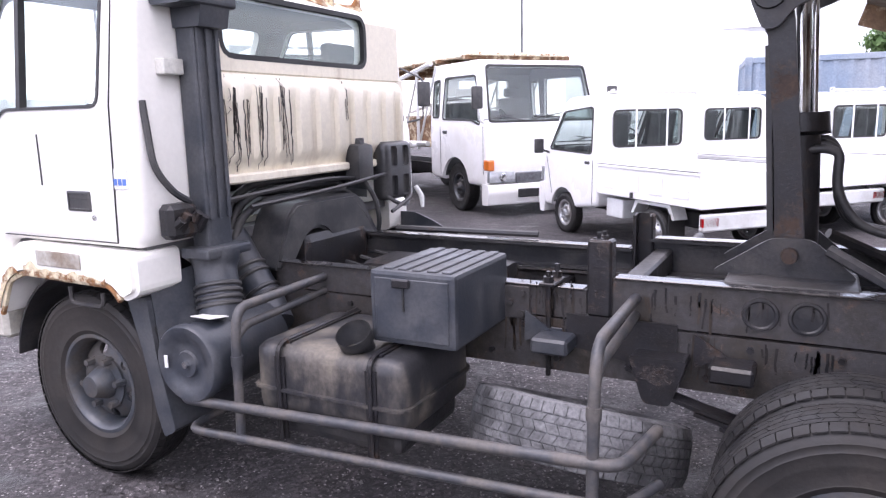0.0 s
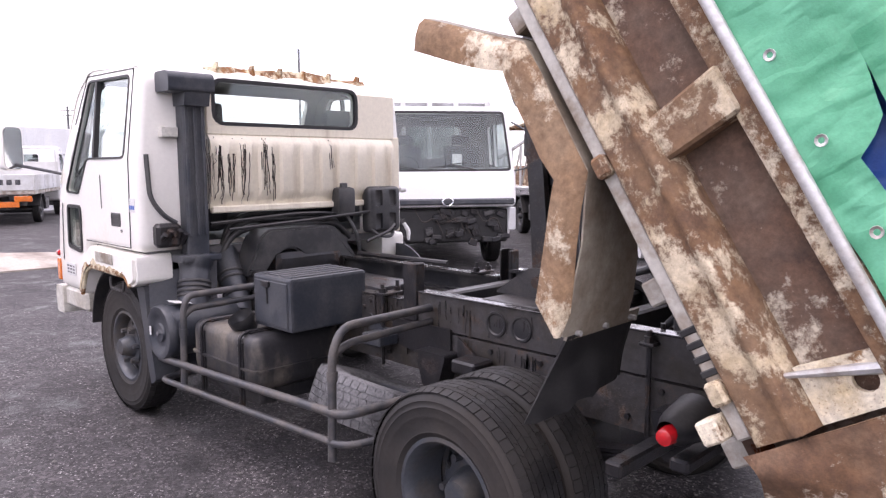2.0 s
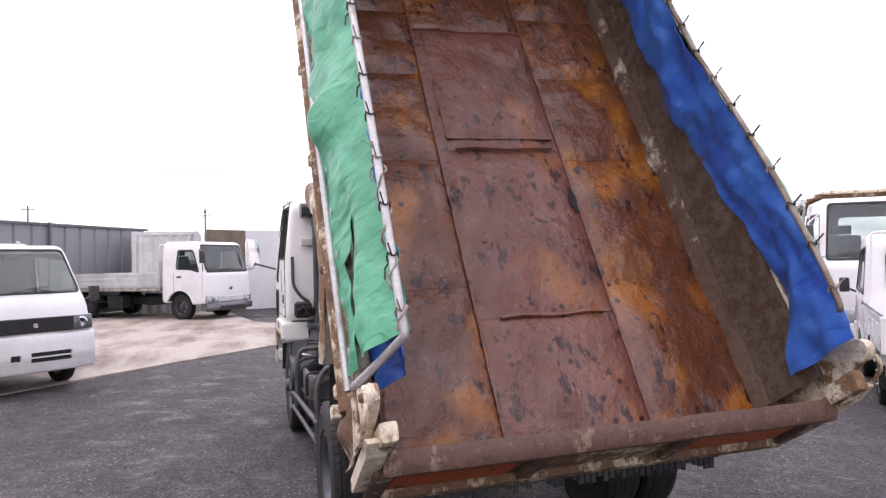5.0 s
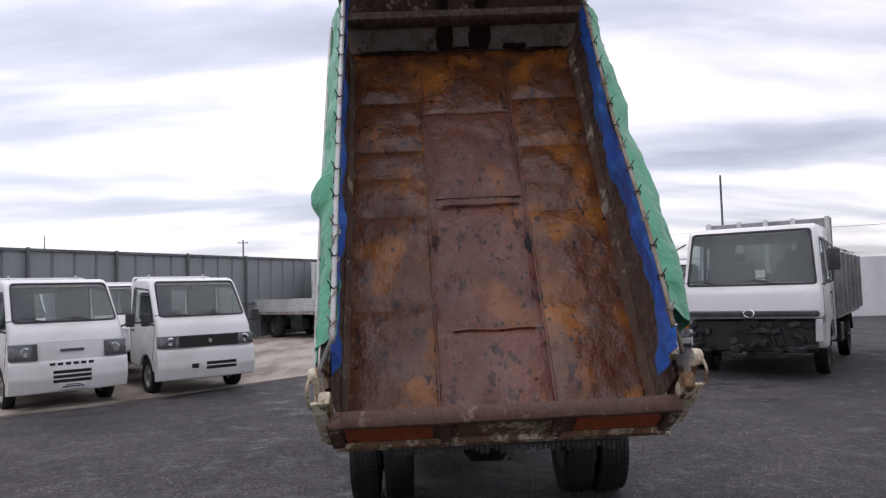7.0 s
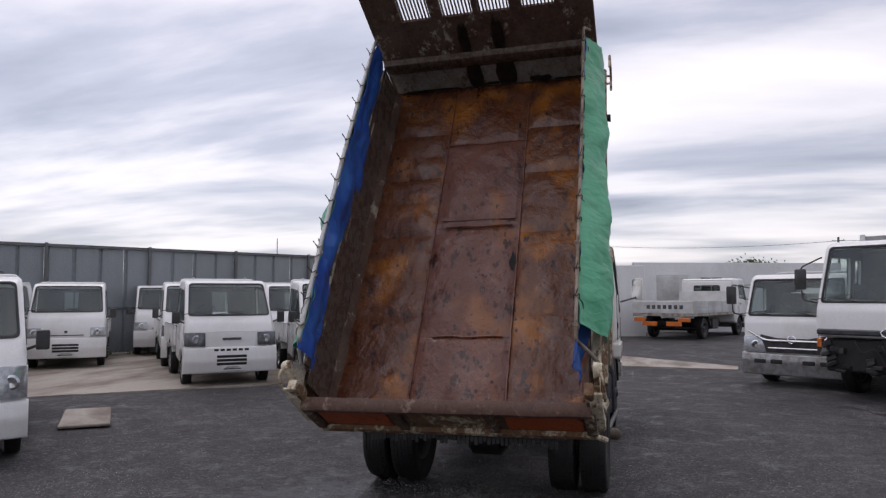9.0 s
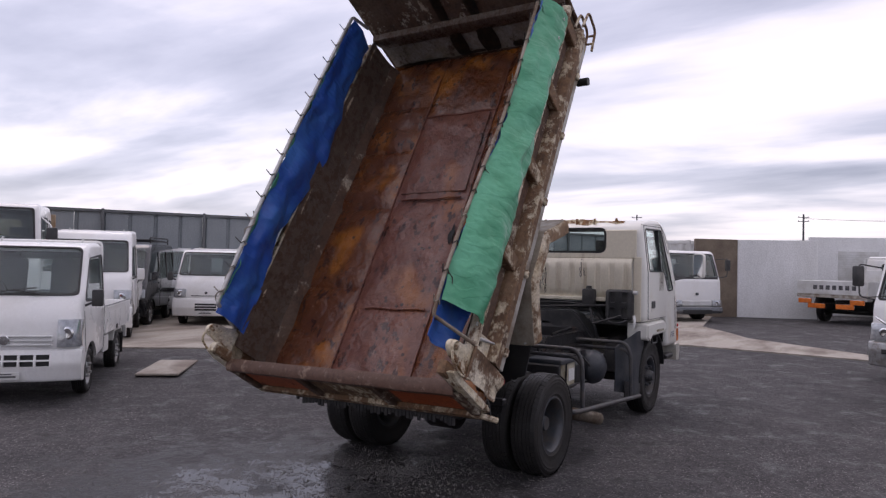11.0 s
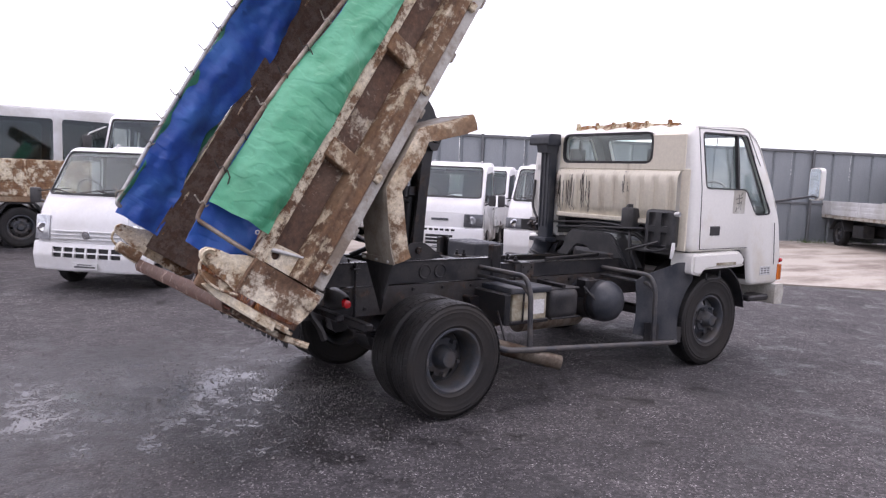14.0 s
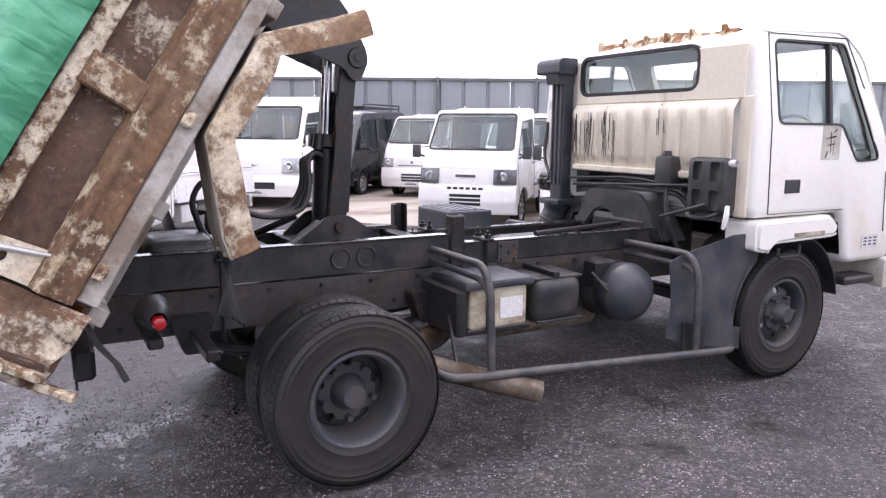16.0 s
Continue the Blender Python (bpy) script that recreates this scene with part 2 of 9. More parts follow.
LAMP_DARK = surface("dark_headlamp_bezel", (0.16, 0.17, 0.18), (0.1, 0.1, 0.11), (0.12, 0.2), 16, 80, metal=0.3, coat=0.8, bump=0.03)
def tarp(name, base, worn):
    """Woven plastic sheet: creases, soft dents, a fine weave and faded rubbed patches."""
    m = surface(name, base, worn, (0.36, 0.55), 3.0, 170, bump=0.12, fine_mix=0.12)
    n, l, p = m.node_tree.nodes, m.node_tree.links, m.node_tree.nodes["Principled BSDF"]
    bumped(n, l, p, noise_fac(n, l, 3.2, 3, 0.5, (1, 1, 0.6), 0.25, 0.75), 0.6, 0.06)
    bumped(n, l, p, noise_fac(n, l, 9.0, 2, 0.4, (1.6, 1, 0.5), 0.46, 0.54), 0.35, 0.008)
    return m


GREEN_TARP = tarp("faded_green_tarpaulin", (0.055, 0.33, 0.175), (0.10, 0.42, 0.25))
BLUE_TARP = tarp("blue_tarpaulin", (0.020, 0.095, 0.42), (0.036, 0.16, 0.50))
ROPE = surface("weathered_rope", (0.42, 0.38, 0.32), (0.2, 0.17, 0.14), (0.8, 0.95), 30, 140, bump=0.4)
WIRE = surface("black_wire", (0.03, 0.028, 0.027), (0.06, 0.045, 0.035), (0.6, 0.8), 20, 90, bump=0.1)
ORANGE_PAINT = rusted("worn_orange_panel", (0.46, 0.095, 0.025), (0.13, 0.06, 0.035), (0.07, 0.04, 0.025), 0.30, 7.0)
INTERIOR = surface("grey_cab_trim", (0.11, 0.11, 0.112), (0.15, 0.15, 0.15), (0.6, 0.8), 3, 60)
SEAT = surface("grey_seat_cloth", (0.085, 0.085, 0.09), (0.06, 0.06, 0.064), (0.8, 0.95), 5, 120, bump=0.3)
PAPER = surface("white_paper", (0.8, 0.8, 0.78), (0.72, 0.72, 0.7), (0.6, 0.7), 8, 90)
BLUE_STICKER = surface("blue_sticker", (0.06, 0.16, 0.5), (0.1, 0.2, 0.55), (0.4, 0.5), 8, 90)
INK = surface("dark_lettering", (0.05, 0.05, 0.06), (0.12, 0.12, 0.12), (0.5, 0.6), 9, 90)
MUDGUARD = surface("scuffed_beige_mudguard", (0.40, 0.36, 0.29), (0.24, 0.19, 0.14), (0.5, 0.7), 6, 60, bump=0.12, lo=0.4, hi=0.66, fine_mix=0.2)
LIP_BROWN = rusted("purplish_brown_steel_lip", (0.28, 0.185, 0.135), (0.15, 0.080, 0.055), (0.10, 0.05, 0.035), 0.64, 14.0, (0.35, 0.6))
INNER_WALL = rusted("scoured_inner_wall", (0.145, 0.112, 0.090), (0.120, 0.072, 0.048), (0.080, 0.048, 0.033), 0.50, 18.0, (0.35, 0.65))
HEAD_PALE = rusted("pale_worn_headboard", (0.30, 0.29, 0.26), (0.17, 0.12, 0.09), (0.10, 0.07, 0.05), 0.36, 9.0)
MUD_RUST = rusted("tan_mudguard_lip", (0.70, 0.61, 0.46), (0.32, 0.195, 0.105), (0.20, 0.120, 0.070), 0.54, 4.2)
END_RUST = rusted("brown_rusted_end_plate", (0.74, 0.67, 0.53), (0.215, 0.115, 0.058), (0.115, 0.062, 0.037), 0.58, 5.0)
CREAM_CHIPPED = rusted("chipped_cream_plate", (0.78, 0.71, 0.56), (0.32, 0.16, 0.06), (0.16, 0.08, 0.04), 0.36, 11.0)
FRAME = rusted("dusty_black_frame", (0.055, 0.053, 0.054), (0.125, 0.078, 0.052), (0.060, 0.045, 0.036), 0.33, 8.0, (0.38, 0.75), 0.4)
TAR = surface("black_tar_drip", (0.03, 0.024, 0.02), (0.07, 0.05, 0.035), (0.35, 0.5), 14, 90)
BUMPER_WHITE = surface("off_white_bumper", (0.7, 0.69, 0.63), (0.5, 0.47, 0.4), (0.35, 0.5), 3, 50, bump=0.05)
GLASS = glass("windscreen_glass", tint=(0.92, 0.96, 0.95), amount=0.94)
GLASS_DARK = glass("tinted_glass", amount=0.6)
GLASS_CAB = glass("cab_glass", tint=(0.93, 0.97, 0.96), amount=0.98)


def bed_floor_material(name, base_a, base_b, stain, patches, gloss):
    """Wet scoured steel: red-brown rust, orange stains, dents partly shaded in colour and a film of water."""
    m, n, l, p = material(name)
    base = blend(n, l, noise_fac(n, l, 2.2, 6, 0.65, None, 0.35, 0.65), base_a, base_b)
    base = blend(n, l, noise_fac(n, l, 1.7, 4, 0.5, (1, 1.3, 1), patches, patches + 0.12), base, stain)
    base = blend(n, l, noise_fac(n, l, 14, 5, 0.7, None, 0.60, 0.66), base, (0.050, 0.022, 0.016))
    tc = n.new("ShaderNodeTexCoord")
    # small dents: their shade is put into the colour as round dark spots
    pit = n.new("ShaderNodeTexVoronoi"); pit.inputs["Scale"].default_value = 13.0
    l.new(tc.outputs["Object"], pit.inputs["Vector"])
    spot = n.new("ShaderNodeMapRange"); spot.inputs["From Min"].default_value, spot.inputs["From Max"].default_value = 0.24, 0.14
    l.new(pit.outputs["Distance"], spot.inputs["Value"])
    pit_shade = n.new("ShaderNodeMath"); pit_shade.operation = "MULTIPLY"
    l.new(spot.outputs[0], pit_shade.inputs[0]); l.new(noise_fac(n, l, 2.4, 3, 0.5, None, 0.45, 0.52), pit_shade.inputs[1])
    base = blend(n, l, pit_shade.outputs[0], base, (0.032, 0.010, 0.008))
    # beads of water and dark scabs, drawn out down the slope
    base = blend(n, l, noise_fac(n, l, 11, 3, 0.55, (0.55, 1, 1), 0.61, 0.64), base, (0.042, 0.013, 0.009))
    base = blend(n, l, noise_fac(n, l, 34, 4, 0.7, None, 0.60, 0.72), base, (0.24, 0.11, 0.06))
    base = blend(n, l, noise_fac(n, l, 5.5, 7, 0.75, (1, 2, 1), 0.62, 0.70), base, (0.22, 0.13, 0.10))
    l.new(base, p.inputs["Base Color"])
    wet = noise_fac(n, l, 2.3, 6, 0.65, (1, 1.6, 1), 0.42, 0.58)
    l.new(span(n, l, wet, *gloss), p.inputs["Roughness"])
    p.inputs["Specular IOR Level"].default_value = 0.5
    p.inputs["Coat Roughness"].default_value, p.inputs["Coat IOR"].default_value = 0.07, 1.38
    film = noise_fac(n, l, 3.4, 5, 0.6, (1, 1.8, 1), 0.47, 0.60)
    l.new(span(n, l, film, 0.05, 0.60), p.inputs["Coat Weight"])
    bumped(n, l, p, noise_fac(n, l, 9, 5, 0.6, None, 0.3, 0.7), 0.5, 0.025)
    bumped(n, l, p, noise_fac(n, l, 80, 4, 0.6, None, 0.3, 0.7), 0.15, 0.002)
    return m


def gravel_material():
    """Dark crushed asphalt: packed stones, pale grit, damp patches and water behind the truck."""
    m, n, l, p = material("crushed_asphalt")
    tc = n.new("ShaderNodeTexCoord")
    def stones(scale, lo, hi, seedless=1.0):
        vo = n.new("ShaderNodeTexVoronoi"); vo.inputs["Scale"].default_value = scale
        l.new(tc.outputs["Object"], vo.inputs["Vector"])
        sp = n.new("ShaderNodeSeparateColor"); l.new(vo.outputs["Color"], sp.inputs[0])
        r = n.new("ShaderNodeMapRange"); r.inputs["From Min"].default_value, r.inputs["From Max"].default_value = lo, hi
        l.new(sp.outputs[0], r.inputs["Value"])
        return r.outputs[0], vo.outputs["Distance"]
    cells, dist = stones(62, 0.0, 1.0)
    pale, _d = stones(120, 0.955, 0.985)
    sharp = n.new("ShaderNodeMath"); sharp.operation = "POWER"; sharp.inputs[1].default_value = 2.4
    l.new(cells, sharp.inputs[0])
    base = blend(n, l, sharp.outputs[0], (0.036, 0.034, 0.036), (0.135, 0.127, 0.130))
    base = blend(n, l, pale, base, (0.42, 0.41, 0.405))
    drift = blend(n, l, noise_fac(n, l, 0.8, 7, 0.66, None, 0.36, 0.64), (0.58, 0.56, 0.58), (1.22, 1.18, 1.18))
    dim = n.new("ShaderNodeMix"); dim.data_type, dim.blend_type = "RGBA", "MULTIPLY"; dim.inputs["Factor"].default_value = 1.0
    l.new(base, dim.inputs[6]); l.new(drift, dim.inputs[7])
    base = blend(n, l, noise_fac(n, l, 4.0, 9, 0.80, None, 0.46, 0.66), dim.outputs[2], (0.040, 0.037, 0.039))
    # water lies in an uneven patch where the bed has drained
    mp = n.new("ShaderNodeMapping"); mp.inputs["Location"].default_value = (1.65, -0.52, 0)
    mp.inputs["Scale"].default_value = (1, 1, 0)
    l.new(tc.outputs["Object"], mp.inputs[0])
    sq = n.new("ShaderNodeMapping"); sq.inputs["Scale"].default_value = (0.60, 0.68, 0)
    l.new(mp.outputs[0], sq.inputs[0])
    ln = n.new("ShaderNodeVectorMath"); ln.operation = "LENGTH"
    l.new(sq.outputs[0], ln.inputs[0])
    near = n.new("ShaderNodeMapRange")
    near.inputs["From Min"].default_value, near.inputs["From Max"].default_value = 1.45, 0.30
    near.inputs["To Max"].default_value = 0.24
    l.new(ln.outputs["Value"], near.inputs["Value"])
    nz = n.new("ShaderNodeTexNoise"); nz.inputs["Scale"].default_value, nz.inputs["Detail"].default_value, nz.inputs["Roughness"].default_value = 2.6, 9, 0.76
    l.new(tc.outputs["Object"], nz.inputs["Vector"])
    add = n.new("ShaderNodeMath"); add.operation = "ADD"
    l.new(near.outputs[0], add.inputs[0]); l.new(nz.outputs["Fac"], add.inputs[1])
    poke = n.new("ShaderNodeMath"); poke.operation = "MULTIPLY_ADD"; poke.inputs[1].default_value = -0.11
    l.new(cells, poke.inputs[0]); l.new(add.outputs[0], poke.inputs[2])
    damp = n.new("ShaderNodeMapRange"); damp.inputs["From Min"].default_value, damp.inputs["From Max"].default_value = 0.49, 0.62
    l.new(add.outputs[0], damp.inputs["Value"])
    water = n.new("ShaderNodeMapRange"); water.inputs["From Min"].default_value, water.inputs["From Max"].default_value = 0.615, 0.72
    l.new(poke.outputs[0], water.inputs["Value"])
    wet_c = n.new("ShaderNodeMix"); wet_c.data_type, wet_c.blend_type = "RGBA", "MULTIPLY"
    l.new(damp.outputs[0], wet_c.inputs["Factor"]); l.new(base, wet_c.inputs[6]); wet_c.inputs[7].default_value = (0.32, 0.31, 0.31, 1)
    l.new(wet_c.outputs[2], p.inputs["Base Color"])
    dry = span(n, l, damp.outputs[0], 0.9, 0.42)
    rr = n.new("ShaderNodeMix"); rr.data_type = "FLOAT"
    l.new(water.outputs[0], rr.inputs["Factor"]); l.new(dry, rr.inputs[2]); rr.inputs[3].default_value = 0.10
    l.new(rr.outputs[0], p.inputs["Roughness"])
    keep = n.new("ShaderNodeMath"); keep.operation = "SUBTRACT"; keep.inputs[0].default_value = 1.0
    l.new(water.outputs[0], keep.inputs[1])
    b = n.new("ShaderNodeBump"); b.inputs["Distance"].default_value = 0.010
    l.new(span(n, l, keep.outputs[0], 0.06, 1.0), b.inputs["Strength"])
    l.new(cells, b.inputs["Height"])
    l.new(b.outputs[0], p.inputs["Normal"])
    b2 = n.new("ShaderNodeBump"); b2.inputs["Distance"].default_value = 0.02; l.new(span(n, l, keep.outputs[0], 0.02, 0.6), b2.inputs["Strength"])
    l.new(noise_fac(n, l, 9, 5, 0.7, None, 0.25, 0.75), b2.inputs["Height"]); l.new(b.outputs[0], b2.inputs["Normal"])
    l.new(b2.outputs[0], p.inputs["Normal"])
    return m


BED_FLOOR = bed_floor_material("wet_rusty_bed_floor", (0.112, 0.040, 0.028), (0.178, 0.068, 0.044), (0.25, 0.085, 0.022), 0.58, (0.46, 0.26))
BED_POOL = bed_floor_material("orange_stained_wet_steel", (0.088, 0.027, 0.013), (0.145, 0.046, 0.015), (0.31, 0.105, 0.014), 0.51, (0.34, 0.16))
GRAVEL = gravel_material()
STONE = surface("grit_stone", (0.12, 0.115, 0.11), (0.24, 0.23, 0.22), (0.8, 0.95), 9, 60, bump=0.2)
CONCRETE = surface("stained_concrete", (0.42, 0.375, 0.32), (0.21, 0.17, 0.14), (0.7, 0.9), 0.9, 30, bump=0.2, lo=0.42, hi=0.62, squash=(0.5, 1.3, 1))
FENCE = surface("grey_steel_fence_sheet", (0.235, 0.262, 0.280), (0.31, 0.335, 0.35), (0.5, 0.65), 0.9, 30, metal=0.1, bump=0.05, squash=(1, 1, 0.3))
FENCE_DARK = surface("dark_fence_post_steel", (0.16, 0.17, 0.175), (0.12, 0.125, 0.13), (0.5, 0.65), 2, 40, metal=0.2)
WALL_WHITE = surface("whitewashed_wall", (0.86, 0.87, 0.88), (0.76, 0.77, 0.77), (0.7, 0.85), 0.8, 25, bump=0.1, squash=(1, 1, 0.4))
WALL_BROWN = surface("brown_board", (0.24, 0.19, 0.14), (0.17, 0.13, 0.1), (0.7, 0.85), 1.5, 30, bump=0.1)
ROOF_GREY = surface("grey_roof_sheet", (0.17, 0.18, 0.19), (0.12, 0.125, 0.13), (0.6, 0.8), 1, 30)
BLUE_BOX = surface("faded_blue_container", (0.24, 0.31, 0.40), (0.33, 0.37, 0.42), (0.5, 0.65), 0.8, 30, bump=0.05)
WOOD_BED = surface("rusty_brown_bed_boards", (0.24, 0.15, 0.085), (0.42, 0.35, 0.25), (0.7, 0.85), 3, 50, bump=0.2)
DUMP_GREY = surface("dull_silver_body_sheet", (0.34, 0.35, 0.355), (0.22, 0.22, 0.215), (0.4, 0.6), 1.8, 40, metal=0.3, bump=0.06)
BLACK_VAN = surface("black_van_paint", (0.02, 0.021, 0.024), (0.035, 0.036, 0.04), (0.15, 0.25), 2, 40, coat=0.8, bump=0.01)
LEAF = surface("tree_leaf", (0.075, 0.15, 0.04), (0.12, 0.20, 0.065), (0.6, 0.8), 2.5, 20)
GRASS = surface("weed_grass", (0.08, 0.13, 0.035), (0.13, 0.17, 0.06), (0.7, 0.9), 3, 40)
BARK = surface("bark", (0.09, 0.07, 0.05), (0.14, 0.11, 0.085), (0.85, 0.95), 8, 60, bump=0.4)


# ---- shapes ----
def part(name, bm, mat, parent=None, label="", smooth=False):
    """Links a bmesh as one mesh object under a thing or a part."""
    me = bpy.data.meshes.new(name)
    bmesh.ops.recalc_face_normals(bm, faces=bm.faces)
    bm.to_mesh(me)
    bm.free()
    for m in mat if isinstance(mat, (list, tuple)) else (mat,):
        me.materials.append(m)
    if smooth:
        me.polygons.foreach_set("use_smooth", [True] * len(me.polygons))
        me.set_sharp_from_angle(angle=radians(48))
    ob = new(name, me)
    ob.parent = parent
    if label:
        tagged(ob, label)
    return ob


def empty(name, label, category, m=None, group="", kind=""):
    ob = tagged(new(name), label, category, group, kind)
    if m is not None:
        ob.matrix_world = m
    return ob


def box(x0, x1, y0, y1, z0, z1, bevel=0.0, seg=1, bm=None):
    bm = bm or bmesh.new()
    g = bmesh.ops.create_cube(bm, size=1.0, matrix=Matrix.LocRotScale(((x0 + x1) / 2, (y0 + y1) / 2, (z0 + z1) / 2), None, (abs(x1 - x0), abs(y1 - y0), abs(z1 - z0))))
    if bevel:
        es = {e for v in g["verts"] for e in v.link_edges}
        bmesh.ops.bevel(bm, geom=list(es), offset=bevel, segments=seg, affect="EDGES", profile=0.6)
    return bm


def prism(poly, y0, y1, bm=None, axis="y"):
    """A polygon of (a, b) pushed from y0 to y1. axis y: points are (x, z); z: (x, y); x: (y, z)."""
    bm = bm or bmesh.new()
    put = {"y": lambda a, b, d: (a, d, b), "z": lambda a, b, d: (a, b, d), "x": lambda a, b, d: (d, a, b)}[axis]
    v0 = [bm.verts.new(put(a, b, y0)) for a, b in poly]
    v1 = [bm.verts.new(put(a, b, y1)) for a, b in poly]
    n = len(poly)
    bm.faces.new(v0)
    bm.faces.new(v1[::-1])
    for i in range(n):
        bm.faces.new((v0[(i + 1) % n], v0[i], v1[i], v1[(i + 1) % n]))
    bmesh.ops.recalc_face_normals(bm, faces=bm.faces)
    return bm


def rounded(poly, r, n=3):
    """The polygon with its corners rounded."""
    out, k = [], len(poly)
    for i in range(k):
        p, a, b = Vector(poly[i]), Vector(poly[i - 1]), Vector(poly[(i + 1) % k])
        da, db = (a - p), (b - p)
        d = min(r, da.length * 0.45, db.length * 0.45)
        s, e = p + da.normalized() * d, p + db.normalized() * d
        for j in range(n + 1):
            t = j / n
            out.append(tuple((1 - t) ** 2 * s + 2 * t * (1 - t) * p + t * t * e))
    return out


def fillet(pts, r, n=4):
    pts = [Vector(p) for p in pts]
    out = [pts[0]]
    for i in range(1, len(pts) - 1):
        p, a, b = pts[i], pts[i - 1], pts[i + 1]
        d = min(r, (a - p).length * 0.48, (b - p).length * 0.48)
        s, e = p + (a - p).normalized() * d, p + (b - p).normalized() * d
        out += [(1 - t) ** 2 * s + 2 * t * (1 - t) * p + t * t * e for t in (j / n for j in range(n + 1))]
    return out + [pts[-1]]


def tube(pts, r, n=8, bm=None, caps=True):
    """A round bar along a line of points; r may be a list."""
    bm = bm or bmesh.new()
    pts = [Vector(p) for p in pts]
    rs = r if isinstance(r, (list, tuple)) else [r] * len(pts)
    ring0, up, rings = None, None, []
    for i, p in enumerate(pts):
        d = (pts[min(i + 1, len(pts) - 1)] - pts[max(i - 1, 0)]).normalized()
        if up is None:
            up = d.orthogonal().normalized()
        up = (up - d * up.dot(d)).normalized()
        side = d.cross(up)
        rings.append([bm.verts.new(p + rs[i] * (math.cos(a) * up + math.sin(a) * side)) for a in (2 * math.pi * j / n for j in range(n))])
    for a, b in zip(rings, rings[1:]):
        for j in range(n):
            bm.faces.new((a[j], a[(j + 1) % n], b[(j + 1) % n], b[j]))
    if caps:
        bm.faces.new(rings[0][::-1])
        bm.faces.new(rings[-1])
    return bm


def lathe(profile, n=40, bm=None, centre=(0, 0, 0), close=False):
    """A profile of (radius, y) turned about the y axis through centre."""
    bm = bm or bmesh.new()
    c = Vector(centre)
    rings = []
    for r, y in profile:
        if r < 1e-5:
            rings.append([bm.verts.new(c + Vector((0, y, 0)))])
        else:
            rings.append([bm.verts.new(c + Vector((r * math.cos(a), y, r * math.sin(a)))) for a in (2 * math.pi * j / n for j in range(n))])
    pairs = list(zip(rings, rings[1:])) + ([(rings[-1], rings[0])] if close else [])
    for a, b in pairs:
        for j in range(n):
            k = (j + 1) % n
            if len(a) == 1 and len(b) == 1:
                continue
            if len(a) == 1:
                bm.faces.new((a[0], b[k], b[j]))
            elif len(b) == 1:
                bm.faces.new((a[j], a[k], b[0]))
            else:
                bm.faces.new((a[j], a[k], b[k], b[j]))
    return bm


def sheet(rows, thick, bm=None):
    """A grid of points (rows of equal length) given a thickness along its normals."""
    bm = bm or bmesh.new()
    vs = [[bm.verts.new(p) for p in row] for row in rows]
    fs = [bm.faces.new((a[j], a[j + 1], b[j + 1], b[j])) for a, b in zip(vs, vs[1:]) for j in range(len(a) - 1)]
    bmesh.ops.recalc_face_normals(bm, faces=fs)
    if thick:
        bmesh.ops.solidify(bm, geom=fs, thickness=thick)
    return bm


def carve(bm, cutters):
    """The solid bm with the solids in cutters taken out of it."""
    def temp(b):
        me = bpy.data.meshes.new("temp")
        bmesh.ops.recalc_face_normals(b, faces=b.faces)
        b.to_mesh(me)
        b.free()
        for _ in range(2):
            me.materials.append(None)
        return new("temp", me)
    base = temp(bm)
    tools = [temp(c) for c in cutters]
    for t in tools:
        mod = base.modifiers.new("cut", "BOOLEAN")
        mod.operation, mod.object, mod.solver = "DIFFERENCE", t, "EXACT"
    bpy.context.view_layer.update()
    me = bpy.data.meshes.new_from_object(base.evaluated_get(bpy.context.evaluated_depsgraph_get()))
    out = bmesh.new()
    out.from_mesh(me)
    for o in (base, *tools):
        data = o.data
        bpy.data.objects.remove(o)
        bpy.data.meshes.remove(data)
    bpy.data.meshes.remove(me)
    return out


def moved(bm, m):
    bmesh.ops.transform(bm, matrix=m, verts=bm.verts)
    return bm


def tumble(bm, belt, k, top=9.0):
    """Leans the sides in above the belt line."""
    for v in bm.verts:
        if v.co.z > belt:
            v.co.y *= 1 - k * (min(v.co.z, top) - belt)
    return bm


def dented(bm, amount, scale=3.0, seed=0.0):
    for v in bm.verts:
        v.co += noise.noise_vector(v.co * scale + Vector((seed, 0, 0))) * amount
    return bm


def bow(bm, half, amount, x0=0.0, x1=0.45):
    """Rounds a nose in plan: what lies ahead of x0 falls back towards the corners."""
    if not amount:
        return bm
    for f in (-0.92, -0.78, -0.55, -0.25, 0.25, 0.55, 0.78, 0.92):
        bmesh.ops.bisect_plane(bm, geom=bm.verts[:] + bm.edges[:] + bm.faces[:], plane_co=(0, f * half, 0), plane_no=(0, 1, 0))
    for v in bm.verts:
        v.co.x -= amount * max(0.0, min(1.0, (v.co.x - x0) / (x1 - x0))) * abs(v.co.y / half) ** 3
    return bm


